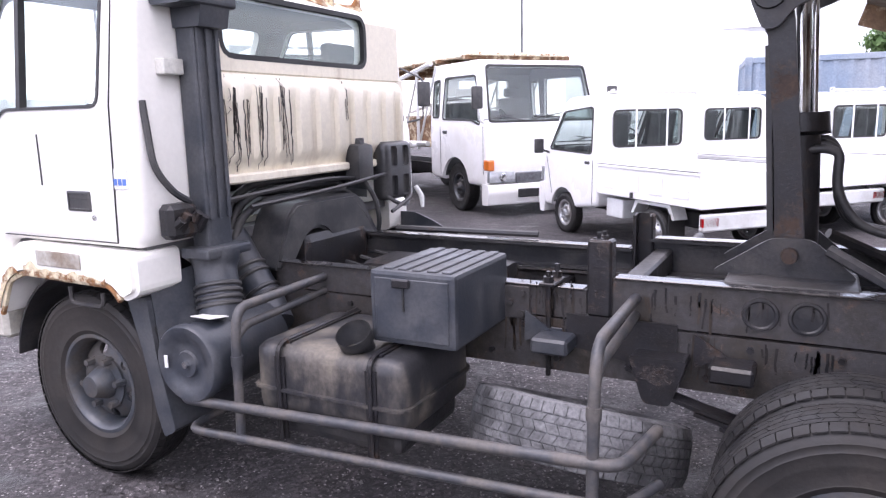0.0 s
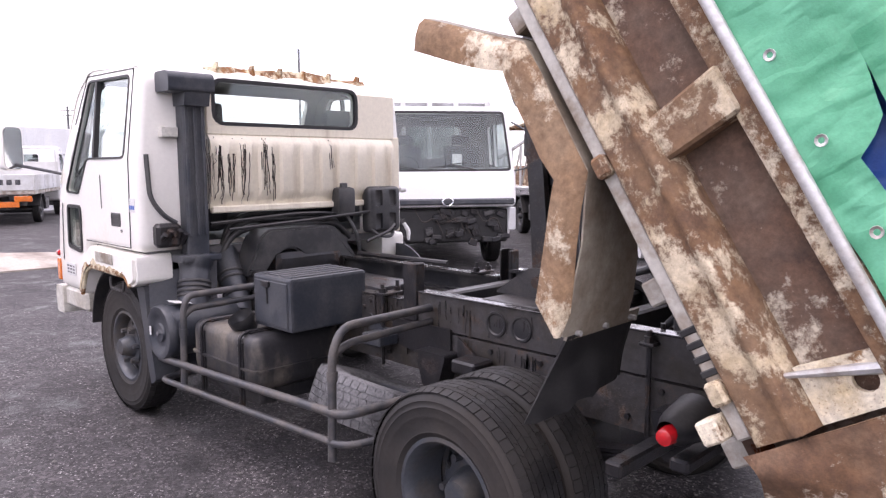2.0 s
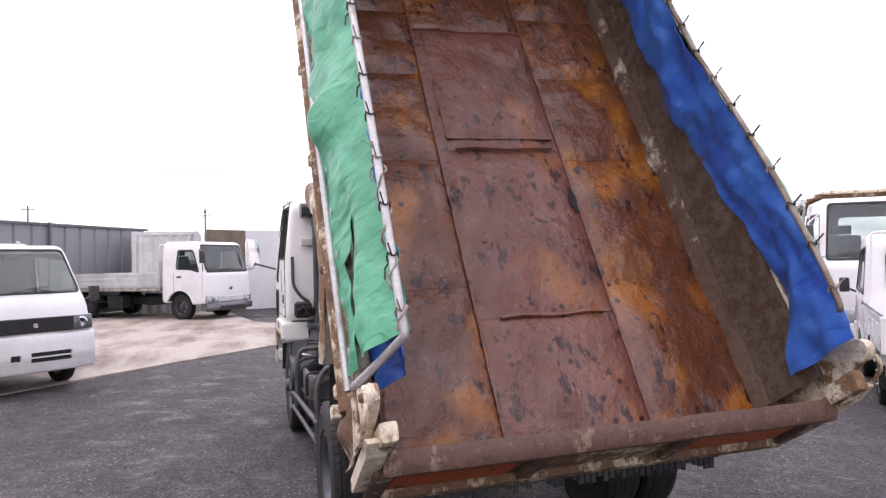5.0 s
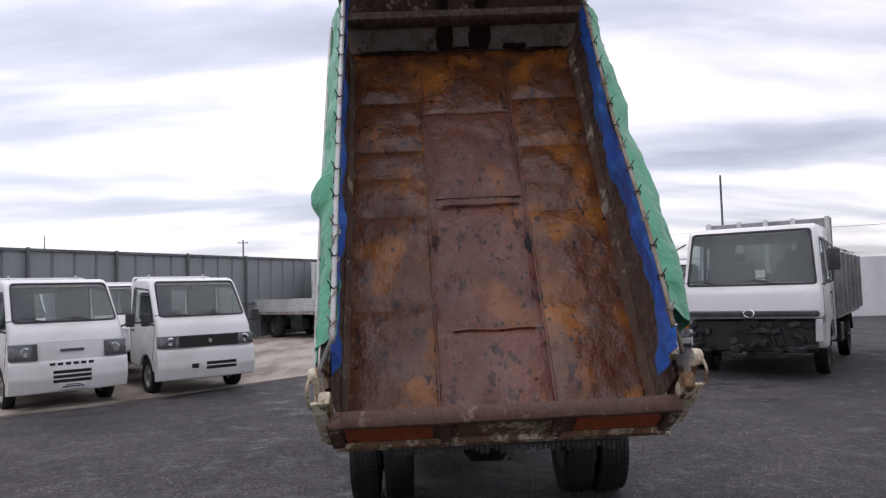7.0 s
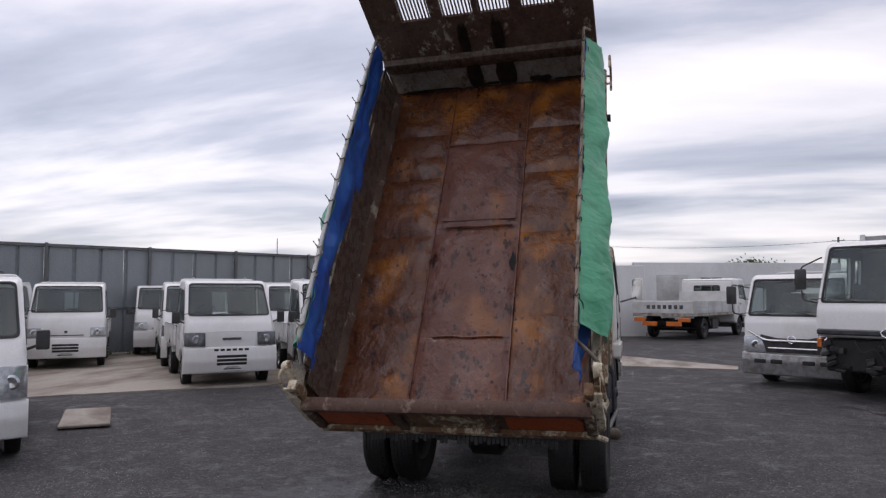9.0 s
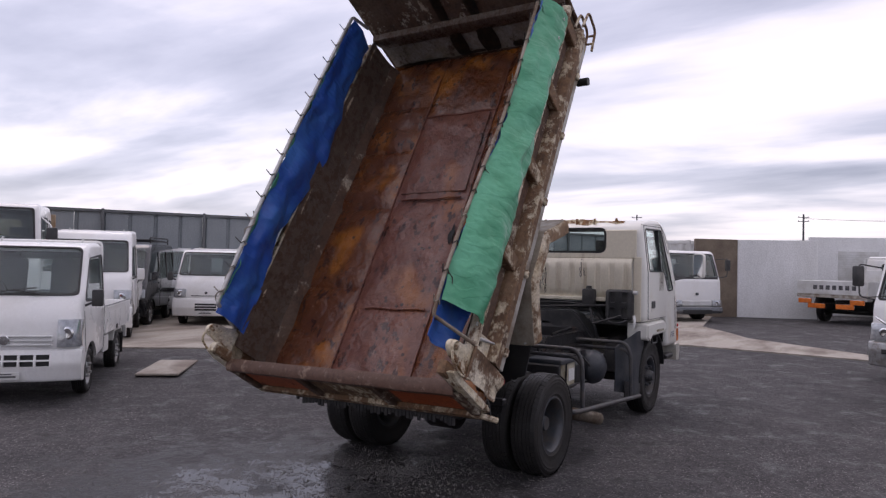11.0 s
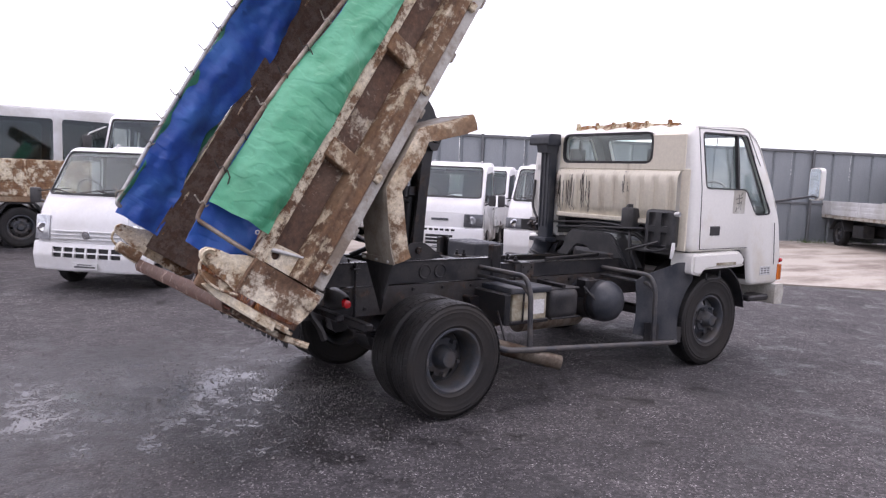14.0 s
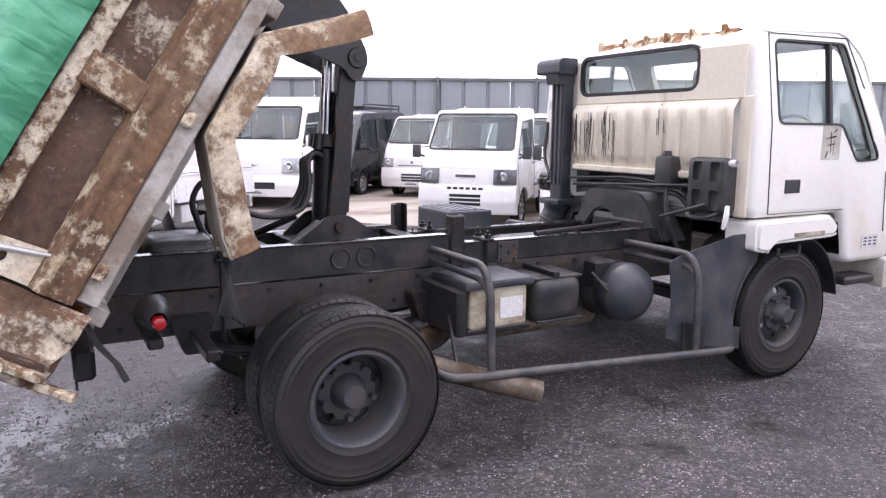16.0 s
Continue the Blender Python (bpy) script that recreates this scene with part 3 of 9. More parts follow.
def cab_shell(profile, half, belt, lean, side_windows, screen, rear=None, arches=(), bevel=0.05, wall=0.04, extra=(), nose_bow=0.0, bow_from=0.0):
    """A hollow cab: outer prism, inner hollow, window openings and wheel arches cut through."""
    def ready(b):
        bmesh.ops.bisect_plane(b, geom=b.verts[:] + b.edges[:] + b.faces[:], plane_co=(0, 0, belt), plane_no=(0, 0, 1))
        return tumble(bow(b, half, nose_bow, bow_from, bow_from + 0.45), belt, lean)
    outer = prism(rounded(profile, bevel * 1.6, 3), -half, half)
    rims = [e for e in outer.edges if abs(e.verts[0].co.y - e.verts[1].co.y) < 1e-4]
    bmesh.ops.bevel(outer, geom=rims, offset=bevel, segments=3, affect="EDGES", profile=0.5)
    outer = ready(outer)
    c = Vector((sum(p[0] for p in profile) / len(profile), sum(p[1] for p in profile) / len(profile)))
    inner = []
    for p in profile:
        d = Vector(p) - c
        inner.append(tuple(c + d * (1 - wall * 1.6 / d.length)))
    hollow = ready(prism(inner, -half + wall, half - wall))
    for f in hollow.faces:
        f.material_index = 1
    cuts = [hollow]
    cuts += [tumble(prism(w, -half - 0.2, half + 0.2), belt, lean) for w in side_windows]
    if screen:
        cuts.append(tumble(bow(slope_prism(screen, -0.13, 0.13), half, nose_bow, bow_from, bow_from + 0.45), belt, lean))
    if rear:
        x, poly = rear
        cuts.append(prism(poly, x - 0.12, x + 0.12, axis="x"))
    for cx, cz, r, w in arches:
        for s in (-1, 1):
            cuts.append(lathe([(0, -w / 2), (r, -w / 2), (r, w / 2), (0, w / 2)], 28, centre=(cx, s * (half - w / 2 + 0.05), cz)))
    return carve(outer, cuts + list(extra))


def slope_prism(screen, n0, n1, grow=0.0, r=0.07):
    """A rounded pane-shaped solid on a raked windscreen, from n0 to n1 along its outward normal."""
    (x0, z0), (x1, z1), hw = screen
    a, b = Vector((x0, z0)), Vector((x1, z1))
    length = (b - a).length
    d = (b - a).normalized()
    nrm = Vector((d.y, -d.x))
    poly = rounded([(-hw - grow, -grow), (hw + grow, -grow), (hw * 0.985 + grow, length + grow), (-hw * 0.985 - grow, length + grow)], r, 4)
    bm = bmesh.new()
    rings = []
    for n_ in (n0, n1):
        rings.append([bm.verts.new((p.x, y, p.y)) for y, p in ((y, a + d * s + nrm * n_) for y, s in poly)])
    bm.faces.new(rings[0])
    bm.faces.new(rings[1][::-1])
    k = len(poly)
    for i in range(k):
        bm.faces.new((rings[0][(i + 1) % k], rings[0][i], rings[1][i], rings[1][(i + 1) % k]))
    bmesh.ops.recalc_face_normals(bm, faces=bm.faces)
    return bm


def pane_x(poly, x, thick=0.006):
    return prism(poly, x - thick / 2, x + thick / 2, axis="x")


def pane_side(poly, y, belt, lean, thick=0.006):
    return tumble(prism(poly, y - thick / 2, y + thick / 2), belt, lean)


def pane_screen(screen, belt, lean, inset=0.012, thick=0.006, half=1.0, nose_bow=0.0, bow_from=0.0):
    return tumble(bow(slope_prism(screen, -inset, thick - inset, 0.01), half, nose_bow, bow_from, bow_from + 0.45), belt, lean)


def seal(poly, width, axis, depth, bm=None):
    """A rubber strip round an opening: an outline of (a, b) with a square section, at depth along axis."""
    bm = bm or bmesh.new()
    k = len(poly)
    put = {"y": lambda a, b, d: (a, d, b), "x": lambda a, b, d: (d, a, b)}[axis]
    c = Vector((sum(p[0] for p in poly) / k, sum(p[1] for p in poly) / k))
    loops = []
    for off, d in ((0, -depth[1]), (width, -depth[1]), (width, depth[1]), (0, depth[1])):
        ring = []
        for i in range(k):
            p, a, b = Vector(poly[i]), Vector(poly[i - 1]), Vector(poly[(i + 1) % k])
            t = (b - a).normalized()
            nn = Vector((t.y, -t.x))
            if nn.dot(p - c) < 0:
                nn = -nn
            q = p + nn * (off - width * 0.4)
            ring.append(bm.verts.new(put(q.x, q.y, depth[0] + d)))
        loops.append(ring)
    for a, b in zip(loops, loops[1:] + loops[:1]):
        for i in range(k):
            bm.faces.new((a[i], a[(i + 1) % k], b[(i + 1) % k], b[i]))
    return bm


# ---- wheels ----
def tyre_mesh(r, rim, w):
    """A tyre round the y axis, with shoulders and sidewall beads."""
    h, t = w / 2, 0.009
    wall_ = [(rim, 0.70), (rim + 0.02, 0.84), (rim + 0.030, 0.90), (rim + 0.034, 0.88), ((r + rim) / 2 - 0.01, 0.985), ((r + rim) / 2, 1.0), (r - 0.068, 0.975),
             (r - 0.064, 0.995), (r - 0.060, 0.97), (r - 0.046, 0.955), (r - 0.042, 0.97), (r - 0.038, 0.945), (r - 0.02, 0.88), (r - t, 0.72)]
    prof = [(a, -h * b) for a, b in wall_] + [(a, h * b) for a, b in reversed(wall_)]
    return lathe(prof, 56, close=True)


def tread_mesh(r, w, blocks=44):
    """The blocks of a tread, too many to count, round the y axis."""
    h, t = w / 2, 0.009
    bm = bmesh.new()
    rows = [(-0.92, -0.60), (-0.55, -0.33), (-0.30, -0.02), (0.02, 0.30), (0.33, 0.55), (0.60, 0.92)]
    offset = (0.0, 0.62, 0.18, 0.71, 0.33, 0.5)
    for k in range(blocks):
        for i, (ya, yb) in enumerate(rows):
            a0 = 2 * math.pi * (k + offset[i]) / blocks
            a1 = a0 + 2 * math.pi / blocks * (0.90 if i in (0, 5) else 0.95)
            skew = 2 * math.pi / blocks * (0.0 if i in (0, 5) else 0.35 if i % 2 else -0.35)
            vs = []
            for rr in (r - t - 0.006, r):
                for a, y in ((a0, ya), (a1, ya), (a1 + skew, yb), (a0 + skew, yb)):
                    edge = 0.010 if abs(y) > 0.8 and rr == r else 0.0
                    vs.append(bm.verts.new(((rr - edge) * math.cos(a), y * h, (rr - edge) * math.sin(a))))
            for f in ((4, 5, 6, 7), (0, 1, 5, 4), (1, 2, 6, 5), (2, 3, 7, 6), (3, 0, 4, 7)):
                bm.faces.new([vs[j] for j in f])
    return bm


def rim_mesh(rim, w, out, holes=5, hole_r=0.028, hub=0.075, hub_out=0.04, nuts=5, outward=1):
    """A pressed steel wheel: barrel, dished disc with hand holes, hub and nuts. out: where the disc stands along y."""
    s = outward
    disc = lathe([(0, s * out), (hub * 1.6, s * out), (rim * 0.55, s * (out - 0.012)), (rim * 0.78, s * (out - 0.03)), (rim * 0.93, s * (out - 0.075)),
                  (rim * 0.93, s * (out - 0.085)), (rim * 0.76, s * (out - 0.042)), (rim * 0.55, s * (out - 0.024)), (0, s * (out - 0.012))], 40)
    cuts = []
    if holes:
        for k in range(holes):
            a = 2 * math.pi * (k + 0.5) / holes
            c = bmesh.new()
            bmesh.ops.create_cone(c, cap_ends=True, segments=14, radius1=hole_r, radius2=hole_r, depth=0.3,
                                  matrix=Matrix.Translation((rim * 0.69 * math.cos(a), s * out, rim * 0.69 * math.sin(a))) @ Matrix.Rotation(radians(90), 4, "X"))
            cuts.append(c)
        disc = carve(disc, cuts)
    h = w / 2
    lathe([(rim + 0.004, s * h * 0.70), (rim + 0.012, s * h * 0.80), (rim - 0.004, s * h * 0.82), (rim - 0.018, s * h * 0.68), (rim - 0.026, s * h * 0.3), (rim - 0.03, -s * h * 0.8),
           (rim, -s * h * 0.85), (rim - 0.01, s * h * 0.3)], 40, bm=disc, close=True)
    lathe([(0, s * (out + hub_out)), (hub * 0.62, s * (out + hub_out)), (hub * 0.72, s * (out + hub_out * 0.8)), (hub, s * (out + 0.006)), (hub, s * (out - 0.02))], 20, bm=disc)
    for k in range(nuts):
        a = 2 * math.pi * k / nuts
        bmesh.ops.create_cone(disc, cap_ends=True, segments=6, radius1=0.019, radius2=0.015, depth=0.05,
                              matrix=Matrix.Translation((hub * 1.45 * math.cos(a), s * (out + 0.012), hub * 1.45 * math.sin(a))) @ Matrix.Rotation(radians(-90 * s), 4, "X"))
    return disc


WHEELS = {}


def wheel(parent, name, x, y, z, kind, side):
    """A wheel under a vehicle: the part is the tyre, with its rim under it. side: +1 outward to the left, -1 to the right."""
    r, rim, w, out, rmat, tmat, holes, hub, hub_out, nuts, hr = kind
    key = (r, rim, w, out, rmat.name, tmat.name, side)
    if key not in WHEELS:
        t = part(name, tyre_mesh(r, rim, w), tmat, parent, smooth=True)
        b = tagged(part("tread", tread_mesh(r, w, 58 if r > 0.35 else 44), RUBBER, t), kind="stuff")
        k = part("rim", rim_mesh(rim, w, out, holes, hr, hub, hub_out, nuts, side), rmat, t, smooth=True)
        WHEELS[key] = (t.data, k.data, b.data)
    else:
        t, k, b = new(name, WHEELS[key][0]), new("rim", WHEELS[key][1]), new("tread", WHEELS[key][2])
        t.parent, k.parent, b.parent = parent, t, t
        tagged(b, kind="stuff")
    t.location, t.rotation_euler = (x, y, z), (0, radians(37 * (x + 2 * y + 0.4)), 0)
    return t


KEI_WHEEL = (0.265, 0.16, 0.145, 0.05, RIM_SILVER, RUBBER, 8, 0.05, 0.02, 4, 0.014)
LIGHT_WHEEL = (0.35, 0.20, 0.19, 0.05, STEEL_RIM, RUBBER, 5, 0.07, 0.04, 5, 0.024)
TRUCK_WHEEL = (0.40, 0.215, 0.20, 0.05, STEEL_RIM, RUBBER, 5, 0.075, 0.075, 5, 0.030)
FRONT_WHEEL = (0.415, 0.215, 0.20, 0.05, STEEL_RIM, TYRE_WALL, 6, 0.075, 0.075, 6, 0.026)
TRUCK_REAR = (0.40, 0.215, 0.21, -0.06, STEEL_RIM, TYRE_WALL, 5, 0.085, 0.09, 5, 0.030)


# ---- the yard ----
def ground_z(x, y):
    """The yard rises gently towards the fence; round the rear axle lies a shallow hollow, where water gathers."""
    d = math.hypot((x + 0.9) / 3.0, y / 2.6)
    hollow = -0.028 * max(0.0, 1 - d * d) ** 0.5 if d < 1 else 0.0
    rise = 0.12 * max(0.0, min(1.0, (0.495 * x + 0.869 * y - 2.2) / 4.3))
    return hollow + rise


def ground_mesh():
    bm = bmesh.new()
    near = [-4.2 + 0.3 * k for k in range(26)]
    xs = [-900, -60, -24, -16, -12, -10, -8, -6.6, -5.4] + near + [3.9 + 0.75 * k for k in range(26)] + [26, 40, 60, 900]
    ys = [-900, -60, -22, -14, -9, -6, -5] + near + [3.9 + 0.75 * k for k in range(24)] + [24, 30, 60, 900]
    vs = [[bm.verts.new((x, y, ground_z(x, y))) for y in ys] for x in xs]
    for a, b in zip(vs, vs[1:]):
        for j in range(len(ys) - 1):
            bm.faces.new((a[j], b[j], b[j + 1], a[j + 1]))
    return bm


ground = tagged(part("ground", ground_mesh(), GRAVEL), "dark crushed asphalt yard, damp with puddles behind the truck", "ground", kind="structure")

# grit and crumbs of stone lying loose near the truck
def grit_mesh():
    rnd = random.Random(4)
    verts, faces = [], []
    for _ in range(26000):
        a, d = rnd.uniform(0, 2 * math.pi), abs(rnd.gauss(0, 1)) * 3.4
        x, y = -0.6 + d * math.cos(a) * 1.15, d * math.sin(a)
        s = rnd.uniform(0.0025, 0.0075) * (1.7 if rnd.random() < 0.05 else 1)
        k = len(verts)
        t = rnd.uniform(0, 6.28)
        for j in range(4):
            q = t + j * 1.5708 + rnd.uniform(-0.4, 0.4)
            rr = s * rnd.uniform(0.8, 1.5)
            verts.append((x + rr * math.cos(q), y + rr * math.sin(q), ground_z(x, y) - 0.001))
        verts.append((x + rnd.uniform(-s, s) * 0.5, y + rnd.uniform(-s, s) * 0.5, ground_z(x, y) + s * rnd.uniform(0.7, 1.3)))
        faces += [(k + j, k + (j + 1) % 4, k + 4) for j in range(4)]
    me = bpy.data.meshes.new("gravel")
    me.from_pydata(verts, [], faces)
    me.materials.append(STONE)
    return me


tagged(new("gravel", grit_mesh()), "loose pale grit scattered over the yard", "gravel", kind="stuff")

# concrete apron under the parked trucks
apron = [(-6, 22), (2.3, 7.3), (4.5, 4.75), (7.2, 2.5), (9.8, 0.2), (10.2, -3.2), (10.9, -3.3), (12.2, -0.6), (14.6, 0.9), (19.5, 1.6), (21, 4.9), (8, 13.0), (-2, 20)]
bm_apron = prism(apron, -0.20, 0.022, axis="z")
for d_ in [2.2 + 0.5 * k for k in range(10)]:
    bmesh.ops.bisect_plane(bm_apron, geom=bm_apron.verts[:] + bm_apron.edges[:] + bm_apron.faces[:], plane_co=(0.495 * d_, 0.869 * d_, 0), plane_no=(0.495, 0.869, 0))
for v_ in bm_apron.verts:
    v_.co.z += ground_z(v_.co.x, v_.co.y)
tagged(part("concrete_apron", bm_apron, CONCRETE), "stained pale concrete apron beside the asphalt", "pavement", kind="structure")


def slab(x, y, turn, lx, ly):
    ob = part("concrete_slab", box(-lx / 2, lx / 2, -ly / 2, ly / 2, 0, 0.035, 0.01), CONCRETE)
    ob.matrix_world = pose(x, y, ground_z(x, y), 0, 0, turn)
    tagged(ob, "worn concrete slab lying on the asphalt", "slab", "slabs before the trucks")


slab(1.25, 5.35, 40, 1.35, 0.55)

# ---- steel sheet fence ----
FENCE_A, FENCE_B, FENCE_H = Vector((-16, 26.0, 0.115)), Vector((22.4, 4.1, 0.115)), 2.77
fence = empty("fence", "grey steel sheet fence with a rail along its top", "fence", kind="structure")
along = (FENCE_B - FENCE_A).normalized()
turn_f = math.degrees(math.atan2(along.y, along.x))
run = (FENCE_B - FENCE_A).length
# one pressed sheet, shared by all panels: flat pans between raised ribs
PAN = 0.62
sheet_prof = [(0, 0), (0.03, 0.045), (0.075, 0.045), (0.105, 0), (PAN, 0)]
bm_pan = sheet([[(x, y, z) for z in (0.05, FENCE_H - 0.08)] for x, y in sheet_prof], 0.004)
pan0 = part("panel", bm_pan, FENCE, fence)
panels = int(run / PAN)
for i in range(panels):
    p = pan0 if i == 0 else new("panel", pan0.data)
    p.parent = fence
    p.matrix_world = Matrix.Translation(FENCE_A + along * (PAN * i)) @ pose(0, 0, 0, 0, 0.12 * math.sin(i * 2.3), turn_f)
bm_rail = box(0, run, -0.05, 0.07, FENCE_H - 0.10, FENCE_H - 0.02, 0.01)
r0 = part("top_rail", bm_rail, FENCE_DARK, fence)
r0.matrix_world = Matrix.Translation(FENCE_A) @ pose(0, 0, 0, 0, 0, turn_f)
r1 = part("mid_rail", box(0, run, -0.045, -0.008, 1.15, 1.21, 0.006), FENCE_DARK, fence)
r1.matrix_world = r0.matrix_world.copy()
post = None
for i in range(int(run / 2.48)):
    p = part("post", box(-0.035, 0.035, -0.06, 0.01, 0, FENCE_H + (0.0), 0.008), FENCE_DARK, fence) if post is None else new("post", post.data)
    post = post or p
    p.parent = fence
    p.matrix_world = Matrix.Translation(FENCE_A + along * (2.48 * i)) @ pose(0, -0.05, 0, 0, 0, turn_f)

# weeds along the foot of the fence
def weeds_mesh():
    rnd = random.Random(9)
    verts, faces = [], []
    for _ in range(2600):
        d = rnd.uniform(run * 0.45, run)
        patch = noise.noise(Vector((d * 0.6, 3, 0)))
        if patch < -0.05:
            continue
        c = FENCE_A + along * d + Vector((-along.y, along.x, 0)) * -rnd.uniform(0.05, 0.5)
        h, w, a = rnd.uniform(0.06, 0.26) * (0.7 + patch), 0.012, rnd.uniform(0, 6.28)
        k = len(verts)
        lean_ = Vector((rnd.uniform(-0.1, 0.1), rnd.uniform(-0.1, 0.1), 0))
        verts += [tuple(c + Vector((w * math.cos(a), w * math.sin(a), 0))), tuple(c - Vector((w * math.cos(a), w * math.sin(a), 0))), tuple(c + lean_ + Vector((0, 0, h)))]
        faces.append((k, k + 1, k + 2))
    me = bpy.data.meshes.new("weeds")
    me.from_pydata(verts, [], faces)
    me.materials.append(GRASS)
    return me


tagged(new("weeds", weeds_mesh()), "green weeds growing along the foot of the fence", "weeds", kind="stuff")

# ---- walls and sheds that close the yard ----
def wall_run(name, a, b, h, mat, label, thick=0.15):
    a, b = Vector((*a, 0)), Vector((*b, 0))
    d = b - a
    ob = part(name, box(0, d.length, -thick / 2, thick / 2, 0, h, 0.01), mat)
    ob.matrix_world = Matrix.Translation(a) @ pose(0, 0, 0, 0, 0, math.degrees(math.atan2(d.y, d.x)))
    return tagged(ob, label, "wall", kind="structure")


wall_run("wall_board", (19.1, 2.1), (20.0, 0.96), 2.68, WALL_BROWN, "brown board screen at the end of the white wall")
wall_run("wall_white", (20.02, 0.94), (20.96, -1.34), 2.68, WALL_WHITE, "whitewashed yard wall")
wall_run("wall_back", (23.6, -0.9), (26.9, -9.2), 2.92, WALL_WHITE, "whitewashed wall set back behind the lettered truck")
wall_run("wall_far", (23.55, -7.65), (22, -26), 2.4, WALL_WHITE, "pale yard wall behind the parked trucks")

# a roller shutter and a dark window let into the white wall
wall_dir = (Vector((26.9, -9.2, 0)) - Vector((23.6, -0.9, 0))).normalized()
wall_turn = math.degrees(math.atan2(wall_dir.y, wall_dir.x))
def on_wall(ob, along_wall):
    ob.matrix_world = Matrix.Translation(Vector((23.6, -0.9, 0)) + wall_dir * along_wall) @ pose(0, 0, 0, 0, 0, wall_turn)
    return ob
slats = box(0, 1.35, -0.085, -0.077, 0.02, 2.42)
for k in range(29):
    box(0.02, 1.33, -0.095, -0.086, 0.03 + k * 0.08, 0.095 + k * 0.08, 0.004, bm=slats)
tagged(on_wall(part("door_1", slats, WHITE_B), 0.95), "pale grey roller shutter in the white wall", "shutter", kind="structure")
w1 = tagged(on_wall(part("window_1", box(0, 0.9, -0.082, -0.077, 1.62, 2.3), RUBBER_SEAL), 2.8), "dark window in the white wall", "window", kind="structure")
for x0, x1, z0, z1 in ((-0.03, 0.93, 2.3, 2.34), (-0.03, 0.93, 1.58, 1.62), (-0.03, 0.02, 1.62, 2.3), (0.88, 0.93, 1.62, 2.3), (0.43, 0.47, 1.62, 2.3)):
    part("window_frame", box(x0, x1, -0.11, -0.083, z0, z1, 0.004), WHITE_B, w1)


# ---- the dump truck: x forward from the rear axle, y to its left ----
truck = empty("dump_truck", "old white-cabbed dump truck, rusty bed raised, green and blue tarpaulins", "truck")
WB = 2.89   # wheelbase

# -- cab --
CAB_PROFILE = [(2.45, 1.045), (2.45, 2.07), (2.54, 2.15), (2.9, 2.20), (3.26, 2.21), (3.42, 2.15), (3.86, 1.33), (3.93, 1.0), (3.92, 0.70), (3.42, 0.70), (3.34, 1.045)]
CAB_SIDE = rounded([(2.60, 2.08), (3.26, 2.095), (3.665, 1.385), (3.425, 1.375), (3.235, 1.605), (2.635, 1.605)], 0.04)
CAB_SCREEN = ((3.845, 1.38), (3.445, 2.12), 0.86)
CAB_REAR = rounded([(0.52, 1.815), (0.52, 2.075), (-0.55, 2.075), (-0.55, 1.815)], 0.07, 4)
LOW_WIN = rounded([(3.41, 1.285), (3.645, 1.285), (3.66, 1.01), (3.42, 0.985)], 0.03)
low_cut = prism(LOW_WIN, 0.8, 1.2)
# the lower middle of the rear wall is open above the engine
gap_cut = box(2.3, 2.6, -0.62, 0.62, 0.9, 1.29)
cab = part("cab", cab_shell(CAB_PROFILE, 0.985, 1.6, 0.10, [CAB_SIDE], CAB_SCREEN, (2.45, CAB_REAR), [], 0.045, 0.04, [low_cut, gap_cut]), [CAB_WHITE, INTERIOR], truck, "white cab, paint dulled and stained", smooth=True)
cab.scale = (1, 1.028, 1)
part("side_window", pane_side(CAB_SIDE, 0.965, 1.6, 0.10), GLASS_CAB, cab)
part("side_window", pane_side(CAB_SIDE, -0.965, 1.6, 0.10), GLASS_CAB, cab)
part("windscreen", pane_screen(CAB_SCREEN, 1.6, 0.10), GLASS_CAB, cab)
part("rear_window", pane_x(CAB_REAR, 2.452), GLASS_CAB, cab)
part("lower_door_window", prism(LOW_WIN, 0.972, 0.98), GLASS, cab)
part("window_seal", seal(CAB_REAR, 0.024, "x", (2.443, 0.014)), RUBBER_SEAL, cab, "black rubber seal round the rear window")
for s in (1, -1):
    part("window_seal", tumble(seal(CAB_SIDE, 0.013, "y", (s * 0.984, 0.006)), 1.6, 0.10), RUBBER_SEAL, cab)
    part("window_divider", tumble(prism([(3.105, 1.60), (3.132, 1.60), (3.125, 2.085), (3.098, 2.085)], s * 0.962, s * 0.992), 1.6, 0.10), RUBBER_SEAL, cab)
part("window_seal", seal(LOW_WIN, 0.022, "y", (0.987, 0.008)), RUBBER_SEAL, cab)

# rear wall: a pressed panel with ribs, a ledge under the window and a flange below
def rear_panel():
    rows = []
    zs = [1.30, 1.325, 1.355, 1.40, 1.62, 1.68, 1.715, 1.745]
    for z in zs:
        row = []
        for k in range(121):
            y = 0.565 - k * 1.425 / 120
            ph = (y * 6.6) % 1.0
            rib = 0.028 * (1 if ph > 0.55 else 0) if 1.35 < z < 1.70 else 0.0
            ease = {1.30: 0.0, 1.325: 0.006, 1.355: 0.028, 1.745: 0.0, 1.715: 0.030}.get(z, 0.052)
            row.append((2.446 - ease + rib * (0.8 if 1.39 < z < 1.63 else 0.3), y, z))
        rows.append(row)
    return sheet(rows, 0.006)


